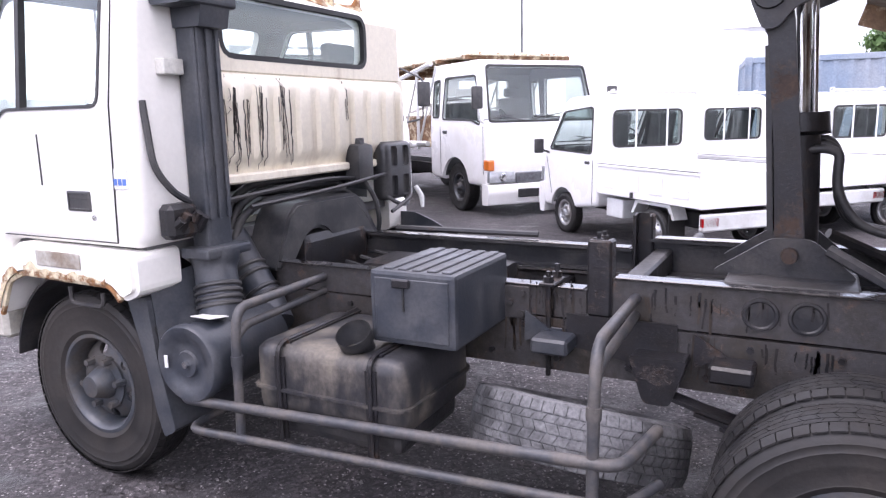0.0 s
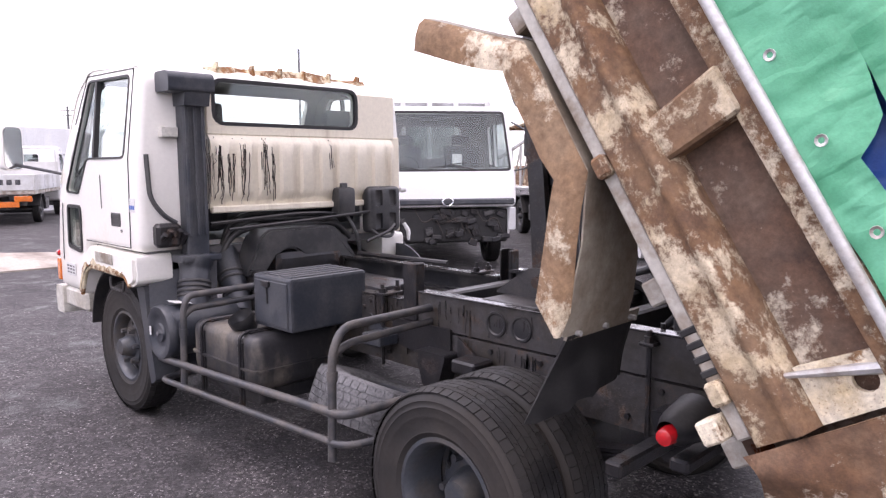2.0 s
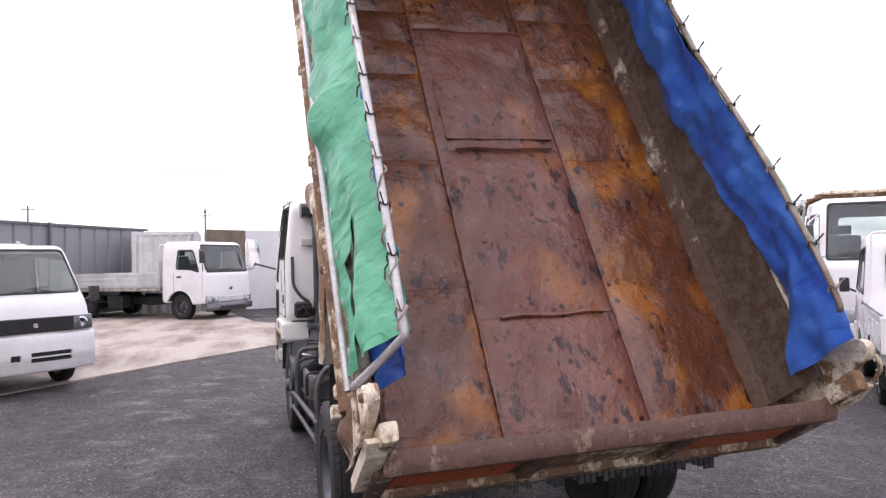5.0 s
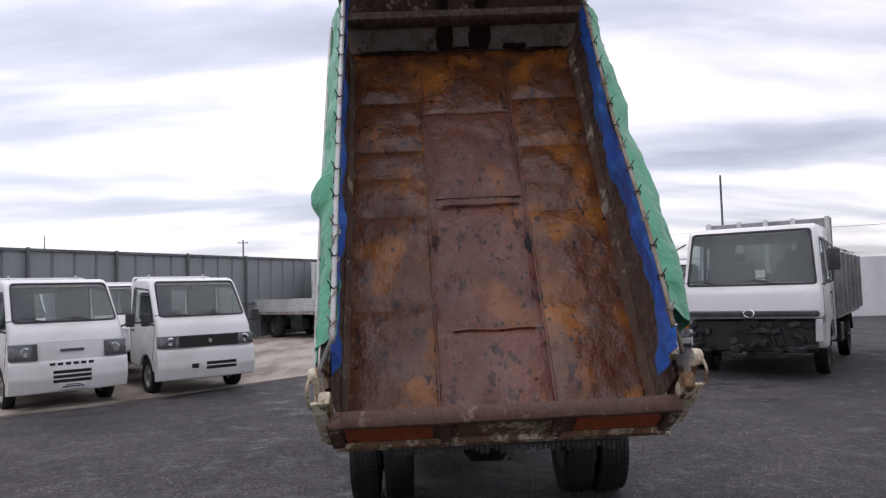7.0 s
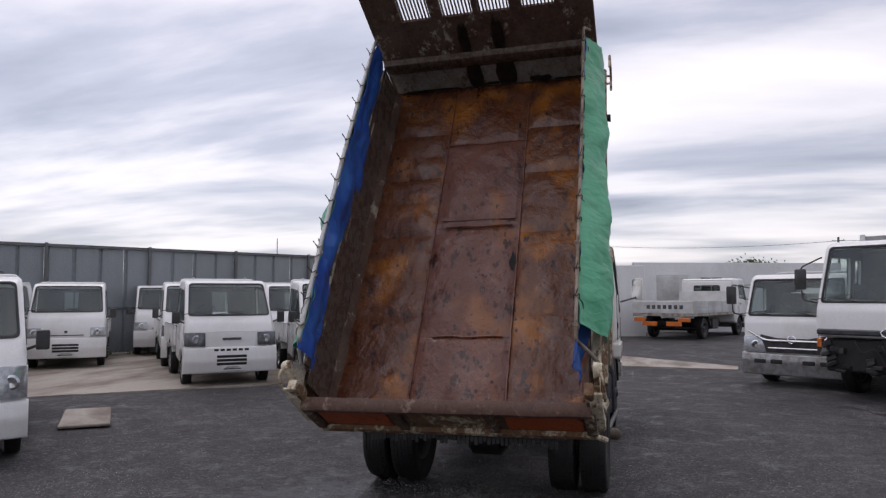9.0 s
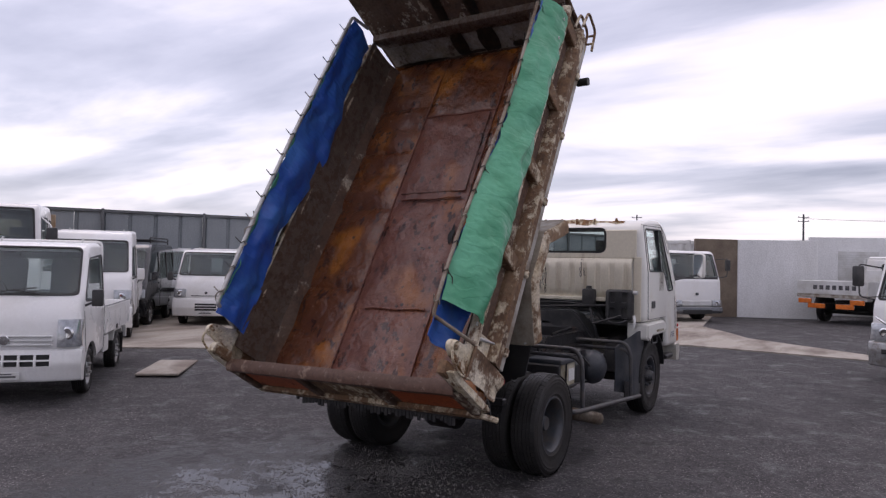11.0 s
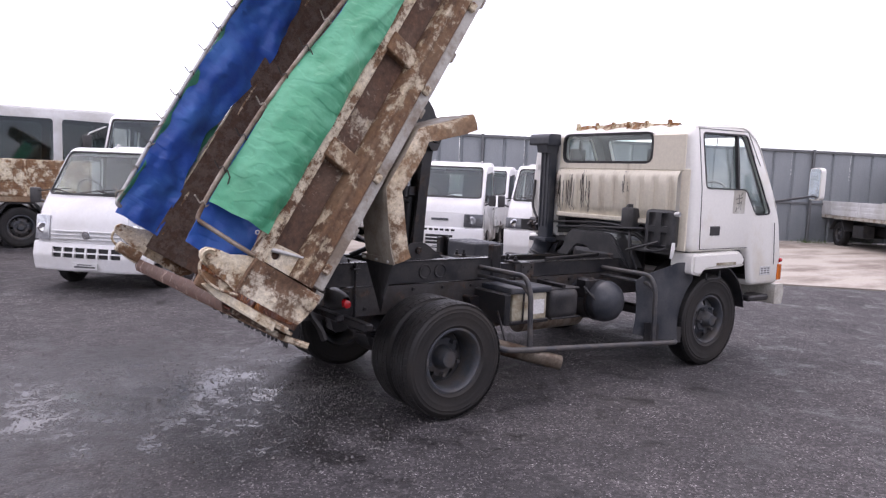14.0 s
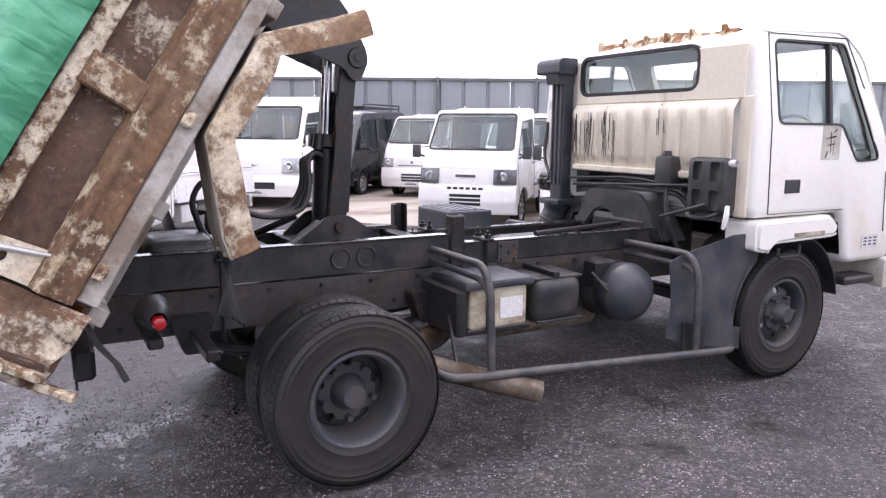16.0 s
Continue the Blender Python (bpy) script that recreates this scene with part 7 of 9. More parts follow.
for s in (1, -1):
    yt, pipe_v = (0.94, L_PIPE) if s > 0 else (0.93, R_PIPE)
    line_ = [(0.30 + 0.15 * k, s * yt, pipe_v(0.30 + 0.15 * k) + 0.012) for k in range(21)]
    fr = tube(fillet([(0.245, s * 1.068, 0.455), (0.255, s * 1.01, 0.61), (0.27, s * yt, pipe_v(0.27) + 0.005)] + line_ + [(3.42, s * 0.97, 0.6)], 0.04), 0.0165 if s > 0 else 0.013, 8)
    fp = part("tarp_frame", fr, BARE if s > 0 else EXHAUST, bed, "bent galvanised pipe frame", smooth=True)
    if s > 0:
        part("tarp_pole", tube([(0.235, s * 1.088, 0.435), (1.2, s * 1.092, 0.46), (3.3, s * 1.088, 0.46)], 0.015, 8), BARE, bed, smooth=True)
    for k in range(14):
        u = 0.36 + k * 0.212
        vk = pipe_v(u) + 0.012
        ring = [Vector((u + 0.012 * math.sin(3 * a), s * yt + 0.021 * math.cos(a), vk + 0.021 * math.sin(a))) for a in (2 * math.pi * j / 10 for j in range(11))]
        tie = tube(ring, 0.0038, 5, caps=False)
        tube([ring[2], ring[2] + Vector((0.02, s * 0.02, 0.05))], 0.004, 4, tie)
        if k % 2:
            tube([ring[7], ring[7] + Vector((-0.03, s * 0.03, -0.02)), ring[7] + Vector((-0.07, s * 0.035, -0.03))], 0.004, 4, tie)
        part("tie", tie, WIRE if k % 3 else ROPE, bed)
        part("eyelet", moved(lathe([(0.007, 0), (0.013, 0.003), (0.014, 0.0), (0.007, -0.002)], 10, close=True), Matrix.Translation((u, s * 1.082, 0.51))), BARE, bed)
# white rope wound round the rear corner of the left frame
rope = []
for k in range(150):
    a = k * 0.62
    u = 0.17 + k * 0.0052
    rope.append(Vector((u + 0.12, 0.94 + (0.021 + 0.008 * math.sin(k * 0.21)) * math.cos(a * 0.28), L_PIPE(u + 0.12) + 0.012 + (0.022 + 0.016 * math.sin(k * 0.13)) * math.sin(a * 0.28))))
part("rope", tube(rope, 0.005, 5), ROPE, bed, "weathered white rope")


# ---- parked vehicles: each built round the ground point under its front axle, x forward ----
def lamp_pair(v, x, y0, y1, z0, z1, mat, rake=0.0, bezel=None, half=0.735, amount=0.10, x0=0.0):
    for s in (1, -1):
        b = box(x - 0.09, x, min(s * y0, s * y1), max(s * y0, s * y1), z0, z1, 0.014, 2)
        for w in b.verts:
            w.co.x -= rake * (w.co.z - z0)
        h = part("headlamp", bow(b, half, amount, x0, x0 + 0.45), mat, v, smooth=True)
        if bezel:
            ym = (y0 + y1) / 2 - 0.02
            part("lamp_bowl", moved(lathe([(0, 0.004), (0.05, 0.008), (0.072, 0.0)], 18), Matrix.Translation((x + 0.002 - rake * (z1 - z0) / 2 - amount * (ym / half) ** 3, s * ym, (z0 + z1) / 2)) @ Matrix.Rotation(radians(-90 - s * 12), 4, "Z")), bezel, h)


def wipers(v, screen, half, belt, lean, n=2):
    (x0, z0), (x1, z1), hw = screen
    for k in range(n):
        y = hw * (0.45 - 0.85 * k)
        t0, t1 = 0.015, 0.10
        a = Vector((x0 + (x1 - x0) * t0 + 0.035, y, z0 + (z1 - z0) * t0 - 0.01))
        b = Vector((x0 + (x1 - x0) * t1 + 0.03, y - 0.42 * hw, z0 + (z1 - z0) * t1))
        c = Vector((x0 + (x1 - x0) * 0.02 + 0.03, y - 0.75 * hw, z0 + (z1 - z0) * 0.03))
        w = tube([a, b], 0.009, 5)
        tube([b + (c - b) * -0.5 + Vector((0, 0.12, 0)), c], 0.007, 5, w)
        part("wiper", w, RUBBER_SEAL, v)


def seats(v, x, z, half, depth=0.4):
    for s in (1, -1):
        y = s * half * 0.5
        part("seat_back", moved(box(-0.05, 0.05, y - half * 0.3, y + half * 0.3, 0, 0.62, 0.04, 2), Matrix.Translation((x, 0, z)) @ Matrix.Rotation(radians(-12), 4, "Y")), SEAT, v, smooth=True)
        part("headrest", box(x - 0.19, x - 0.11, y - half * 0.16, y + half * 0.16, z + 0.63, z + 0.78, 0.025, 2), SEAT, v, smooth=True)


def bars_on_plate(v, x, y0, y1, z0, z1):
    p = part("number_plate", box(x, x + 0.008, y0, y1, z0, z1, 0.002), PAPER, v)
    b = bmesh.new()
    box(x + 0.008, x + 0.010, y0 + 0.03, y1 - 0.03, z0 + 0.02, z0 + (z1 - z0) * 0.55, bm=b)
    box(x + 0.008, x + 0.010, y0 + 0.07, y1 - 0.07, z0 + (z1 - z0) * 0.68, z0 + (z1 - z0) * 0.85, bm=b)
    part("plate_bars", b, INK, p)


def kei_truck(style, label, m, group="kei trucks"):
    """A small Japanese pick-up: cab over the front wheels and a drop-side bed."""
    v = empty("kei_truck", label, "truck", group=group)
    H, tall = 0.72, style == "jumbo"
    zr = 1.86 if tall else 1.76
    xr = -1.02 if tall else -0.78
    prof = [(0.64, 0.33), (0.675, 0.60), (0.665, 0.84), (0.60, 1.04), (0.525, 1.14), (0.10, 1.665), (-0.04, zr - 0.02), (xr + 0.12, zr), (xr, zr - 0.10), (xr - 0.03, 0.95), (xr - 0.03, 0.42), (-0.30, 0.36)]
    if style == "nissan":
        prof[1:4] = [(0.685, 0.62), (0.67, 0.86), (0.60, 1.02)]
    screen = ((0.515, 1.165), (0.10, 1.68), 0.66)
    win = rounded([(0.36, 1.09), (0.04, 1.56), (xr + (0.40 if tall else 0.12), 1.61), (xr + (0.36 if tall else 0.09), 1.06)], 0.05)
    wins = [win]
    if tall:
        wins.append(rounded([(xr + 0.07, 1.05), (xr + 0.08, 1.58), (xr + 0.28, 1.58), (xr + 0.24, 1.05)], 0.03))
    rear = (xr - 0.02, rounded([(-0.48, 1.14), (-0.48, 1.56), (0.48, 1.56), (0.48, 1.14)], 0.06))
    key = "kei_" + style
    body = part("cab", cab_shell(prof, H, 0.98, 0.10, wins, screen, rear, [(0.0, 0.265, 0.335, 0.3)], 0.05, 0.035, nose_bow=0.10), [WHITE, INTERIOR], v, "white painted cab", smooth=True)
    for s in (1, -1):
        for w in wins:
            part("side_window", pane_side(w, s * (H - 0.018), 0.98, 0.10), GLASS, v)
        part("window_seal", tumble(seal(win, 0.022, "y", (s * (H + 0.001), 0.005)), 0.98, 0.10), RUBBER_SEAL, v)
        hd = box(xr + 0.12, xr + 0.23, s * (H - 0.002), s * (H + 0.012), 0.93, 0.965, 0.006)
        part("door_handle", hd, BLACK_PLASTIC if style != "nissan" else WHITE, v)
        g_ = tube([(xr + 0.06, s * (H + 0.001), 0.45), (xr + 0.05, s * (H + 0.001), 0.98)], 0.004, 4)
        tube([(0.30, s * (H + 0.001), 0.50), (0.44, s * (H + 0.001), 0.98)], 0.004, 4, g_)
        part("door_gap", g_, RUBBER_SEAL, v)
        ma = tube([(0.38, s * (H - 0.02), 1.03), (0.43, s * (H + 0.10), 1.08)], 0.014, 6)
        part("mirror_arm", ma, BLACK_PLASTIC, v)
        part("mirror", moved(box(-0.04, 0.03, -0.06, 0.06, -0.09, 0.10, 0.02, 2), Matrix.Translation((0.43, s * (H + 0.13), 1.12))), BLACK_PLASTIC if not tall else WHITE, v, smooth=True)
        wheel(v, "front_wheel", 0, s * 0.63, 0.265, KEI_WHEEL, s)
        wheel(v, "rear_wheel", -1.90, s * 0.63, 0.265, KEI_WHEEL, s)
        part("mud_flap", box(-2.22, -2.21, s * 0.52, s * 0.72, 0.20, 0.50), RUBBER, v)
    part("windscreen", pane_screen(screen, 0.98, 0.10, half=H, nose_bow=0.10), GLASS, v)
    part("screen_seal", tumble(bow(carve(slope_prism(screen, -0.008, 0.006, 0.014), [slope_prism(screen, -0.1, 0.1, -0.008)]), H, 0.10), 0.98, 0.10), RUBBER_SEAL, v)
    part("rear_window", pane_x(rear[1], rear[0]), GLASS, v)
    part("rear_window_seal", seal(rear[1], 0.025, "x", (xr - 0.032, 0.006)), RUBBER_SEAL, v)
    seats(v, xr + 0.28, 0.94, 0.66)
    part("dashboard", box(0.14, 0.42, -0.62, 0.62, 0.90, 1.12, 0.04, 2), INTERIOR, v)
    part("paper", moved(box(-0.04, 0.04, -0.11, 0.11, 0, 0.003), Matrix.Translation((0.36, -0.2, 1.123))), PAPER, v)
    sw_ = tube([Vector((0.10 + 0.06 * math.cos(a), -0.33 + 0.17 * math.sin(a), 1.19 + 0.15 * math.cos(a))) for a in (2 * math.pi * k / 16 for k in range(17))], 0.011, 5, caps=False)
    part("steering_wheel", sw_, BLACK_PLASTIC, v)
    wipers(v, screen, H, 0.98, 0.10)
    # bumper, grille slots, lamps
    bt = {"suzuki": 0.655, "suzuki_old": 0.64, "mitsu": 0.68}.get(style, 0.58)
    bump = prism(rounded([(0.56, 0.23), (0.56, bt), (0.688, bt), (0.705, bt - 0.07), (0.722, 0.42), (0.68, 0.23)], 0.03), -0.742, 0.742)
    bump = bow(bump, 0.742, 0.085)
    slots = []
    if style in ("suzuki", "suzuki_old"):
        slots = [box(0.6, 0.9, -0.24, 0.24, z, z + 0.045) for z in (0.355, 0.415, 0.475)]
        slots += [box(0.6, 0.9, -0.28 + 0.096 * k, -0.21 + 0.096 * k, 0.585, 0.622) for k in range(6)] if style == "suzuki" else []
    elif style == "mitsu":
        slots = [box(0.6, 0.9, -0.06, 0.42, z, z + 0.05) for z in (0.36, 0.425)] + [box(0.6, 0.9, -0.28, -0.17, 0.39, 0.46)]
    elif style == "nissan":
        slots = [box(0.6, 0.9, -0.45 + 0.152 * k, -0.32 + 0.152 * k, z, z + 0.055) for k in range(6) for z in (0.40, 0.47)]
    else:
        slots = [box(0.6, 0.9, -0.35, 0.35, 0.36, 0.47)]
    bmp = part("bumper", carve(bump, slots) if slots else bump, WHITE, v, "white moulded bumper with dark slots")
    part("bumper_backing", bow(box(0.57, 0.684, -0.47, 0.47, 0.30, bt - 0.015), 0.735, 0.10), RUBBER_SEAL, v)
    if style == "suzuki":
        lamp_pair(v, 0.705, 0.415, 0.728, 0.668, 0.885, LAMP_DARK, 0.12, LAMP_CLEAR)
        part("nose_crease", tube([(0.674, -0.66, 0.90), (0.676, 0, 0.90), (0.674, 0.66, 0.90)], 0.006, 5), WHITE, v)
        part("badge", box(0.664, 0.686, -0.15, 0.15, 0.765, 0.803, 0.006), LAMP_DARK, v)
    elif style == "suzuki_old":
        lamp_pair(v, 0.705, 0.44, 0.728, 0.655, 0.845, LAMP_CLEAR, 0.12, CHROME)
        part("grille_bar", box(0.66, 0.682, -0.33, 0.33, 0.685, 0.70, 0.004), BLACK_PLASTIC, v)
        part("badge", box(0.664, 0.680, -0.03, 0.03, 0.735, 0.785, 0.01), LAMP_DARK, v)
    elif style == "mitsu":
        lamp_pair(v, 0.705, 0.44, 0.728, 0.70, 0.875, LAMP_DARK, 0.10, CHROME)
        part("grille_bar", box(0.655, 0.690, -0.45, 0.45, 0.70, 0.875, 0.008), RUBBER_SEAL, v)
        part("badge", box(0.690, 0.697, -0.03, 0.03, 0.765, 0.815, 0.008), CHROME, v)
    elif style == "nissan":
        lamp_pair(v, 0.712, 0.50, 0.73, 0.60, 0.90, LAMP_CLEAR, 0.12, CHROME)
        for z in (0.62, 0.665, 0.71):
            part("grille_bar", box(0.668, 0.700, -0.46, 0.46, z, z + 0.02, 0.005), WHITE_B, v)
        part("badge", lathe([(0, 0.008), (0.05, 0.006), (0.055, 0.0)], 18, centre=(0, 0, 0)), CHROME, v).matrix_world = Matrix.Translation((0.70, 0, 0.68)) @ Matrix.Rotation(radians(-90), 4, "Z")
    else:
        lamp_pair(v, 0.705, 0.46, 0.725, 0.62, 0.86, LAMP_CLEAR, 0.12, CHROME)
        part("badge", box(0.66, 0.675, -0.05, 0.05, 0.72, 0.76, 0.01), CHROME, v)
    if style != "mitsu":
        bars_on_plate(v, 0.722, -0.165, 0.165, 0.27, 0.345)
    # frame, bed floor, drop sides and guard frame
    part("underframe", box(-2.55, 0.30, -0.42, 0.42, 0.34, 0.52, 0.02), BLACK, v)
    x0, x1 = -2.68, xr - 0.07
    part("bed_floor", box(x0, x1, -0.71, 0.71, 0.60, 0.65, 0.006), WHITE_B, v)
    for s in (1, -1):
        sd_ = box(x0, x1, s * 0.70, s * 0.73, 0.60, 0.935, 0.008)
        prism(rounded([(s * 0.695, 0.92), (s * 0.74, 0.92), (s * 0.74, 0.95), (s * 0.695, 0.95)], 0.008), x0, x1, axis="x", bm=sd_)
        for k in range(4):
            box(x0 + 0.15 + k * 0.42, x0 + 0.40 + k * 0.42, s * 0.73, s * 0.736, 0.68, 0.87, 0.003, bm=sd_)
        part("side_gate", sd_, WHITE, v, "white drop side")
        part("edge_trim", box(x0, x1, s * 0.705, s * 0.738, 0.951, 0.958, 0.002), BLACK_PLASTIC, v)
        part("side_hook", box(-1.6, -1.55, s * 0.735, s * 0.75, 0.61, 0.67, 0.004), BLACK_PLASTIC, v)
        part("tail_lamp", box(x0 - 0.03, x0 + 0.02, s * 0.50, s * 0.70, 0.42, 0.52, 0.01), RED_LENS, v, "red tail lamp")
        part("wheel_guard", prism(rounded([(-2.28, 0.44), (-2.20, 0.60), (-1.60, 0.60), (-1.52, 0.44), (-1.56, 0.44), (-1.64, 0.56), (-2.16, 0.56), (-2.24, 0.44)], 0.02), s * 0.53, s * 0.70), WHITE_B, v)
    part("tail_gate", box(x0 - 0.03, x0, -0.735, 0.735, 0.60, 0.945, 0.008), WHITE, v)
    part("rear_bumper", box(x0 - 0.03, x0 + 0.04, -0.70, 0.70, 0.38, 0.55, 0.015), WHITE_B, v)
    part("fuel_box", box(-1.32, -0.98, 0.40, 0.68, 0.34, 0.56, 0.02, 2), WHITE_B, v)
    gf = tube(fillet([(x1 - 0.03, 0.66, 0.65), (x1 - 0.03, 0.64, zr + 0.015), (x1 - 0.03, -0.64, zr + 0.015), (x1 - 0.03, -0.66, 0.65)], 0.06), 0.017, 7)
    for y in (-0.22, 0.22):
        tube([(x1 - 0.03, y, 1.1), (x1 - 0.03, y, zr + 0.01)], 0.011, 6, gf)
    part("guard_frame", gf, WHITE, v, "white tube guard frame behind the cab", smooth=True)
    for y in (-0.45, 0.45):
        part("roof_hook", tube(fillet([(xr + 0.1, y, zr - 0.01), (xr + 0.1, y, zr + 0.05), (xr + 0.03, y, zr + 0.05)], 0.02), 0.010, 5), WHITE_B, v)
    v.matrix_world = m
    return v


def kei_van(paint, label, m, rack=False, name="kei_van"):
    """A tall box van with windows all round."""
    v = empty(name, label, "van")
    prof = [(0.62, 0.34), (0.66, 0.62), (0.62, 0.86), (0.53, 1.02), (0.12, 1.72), (-0.05, 1.84), (-2.45, 1.87), (-2.62, 1.76), (-2.70, 0.9), (-2.70, 0.36)]
    screen = ((0.525, 1.05), (0.13, 1.73), 0.64)
    wins = [rounded(p, 0.05) for p in ([(0.30, 1.06), (0.03, 1.62), (-0.72, 1.68), (-0.74, 1.06)], [(-0.86, 1.06), (-0.86, 1.68), (-1.62, 1.69), (-1.62, 1.06)], [(-1.74, 1.06), (-1.74, 1.69), (-2.42, 1.68), (-2.50, 1.06)])]
    rear = (-2.66, rounded([(-0.52, 1.12), (-0.50, 1.66), (0.50, 1.66), (0.52, 1.12)], 0.07))
    part("body", cab_shell(prof, 0.735, 1.0, 0.10, wins, screen, rear, [(0, 0.27, 0.335, 0.3), (-2.05, 0.27, 0.335, 0.3)], 0.055, 0.035), [paint, INTERIOR], v, smooth=True)
    for s in (1, -1):
        for w in wins:
            part("side_window", pane_side(w, s * 0.717, 1.0, 0.10), GLASS_DARK, v)
        part("mirror", moved(box(-0.04, 0.03, -0.07, 0.07, -0.08, 0.10, 0.025, 2), Matrix.Translation((0.32, s * 0.84, 1.12))), paint, v, smooth=True)
        wheel(v, "front_wheel", 0, s * 0.64, 0.265, KEI_WHEEL, s)
        wheel(v, "rear_wheel", -2.05, s * 0.64, 0.265, KEI_WHEEL, s)
        part("door_gap", tube([(-0.80, s * 0.737, 0.42), (-0.80, s * 0.737, 1.0)], 0.005, 4), RUBBER_SEAL, v)
        part("door_handle", box(-0.72, -0.60, s * 0.733, s * 0.752, 0.93, 0.965, 0.006), paint, v)
        part("tail_lamp", box(-2.72, -2.66, s * 0.58, s * 0.72, 0.75, 1.1, 0.012), RED_LENS, v)
    part("windscreen", pane_screen(screen, 1.0, 0.10), GLASS, v)
    part("rear_window", pane_x(rear[1], rear[0]), GLASS_DARK, v)
    seats(v, -0.45, 0.9, 0.66)
    part("dashboard", box(0.15, 0.48, -0.64, 0.64, 0.86, 1.05, 0.04, 2), INTERIOR, v)
    wipers(v, screen, 0.735, 1.0, 0.10)
    lamp_pair(v, 0.70, 0.45, 0.71, 0.64, 0.84, LAMP_CLEAR, 0.15, CHROME, amount=0.04)
    part("bumper", prism(rounded([(0.55, 0.24), (0.55, 0.56), (0.70, 0.56), (0.71, 0.40), (0.67, 0.24)], 0.03), -0.74, 0.74), paint, v)
    part("grille_bar", box(0.64, 0.672, -0.38, 0.38, 0.68, 0.78, 0.01), RUBBER_SEAL, v)
    part("underframe", box(-2.6, 0.4, -0.6, 0.6, 0.28, 0.42, 0.02), BLACK, v)
    if rack:
        rk = bmesh.new()
        for y in (-0.58, 0.58):
            tube(fillet([(-0.35, y, 1.87), (-0.30, y, 2.0), (-2.35, y, 2.02), (-2.35, y, 1.88)], 0.05), 0.016, 6, rk)
            tube([(-0.32, y, 1.92), (-2.35, y, 1.94)], 0.012, 6, rk)
        for k in range(7):
            x = -0.35 - k * 0.33
            tube([(x, -0.58, 1.95), (x, 0.58, 1.95)], 0.012, 6, rk)
        part("roof_rack", rk, BLACK, v, "black tube roof rack")
    v.matrix_world = m
    return v


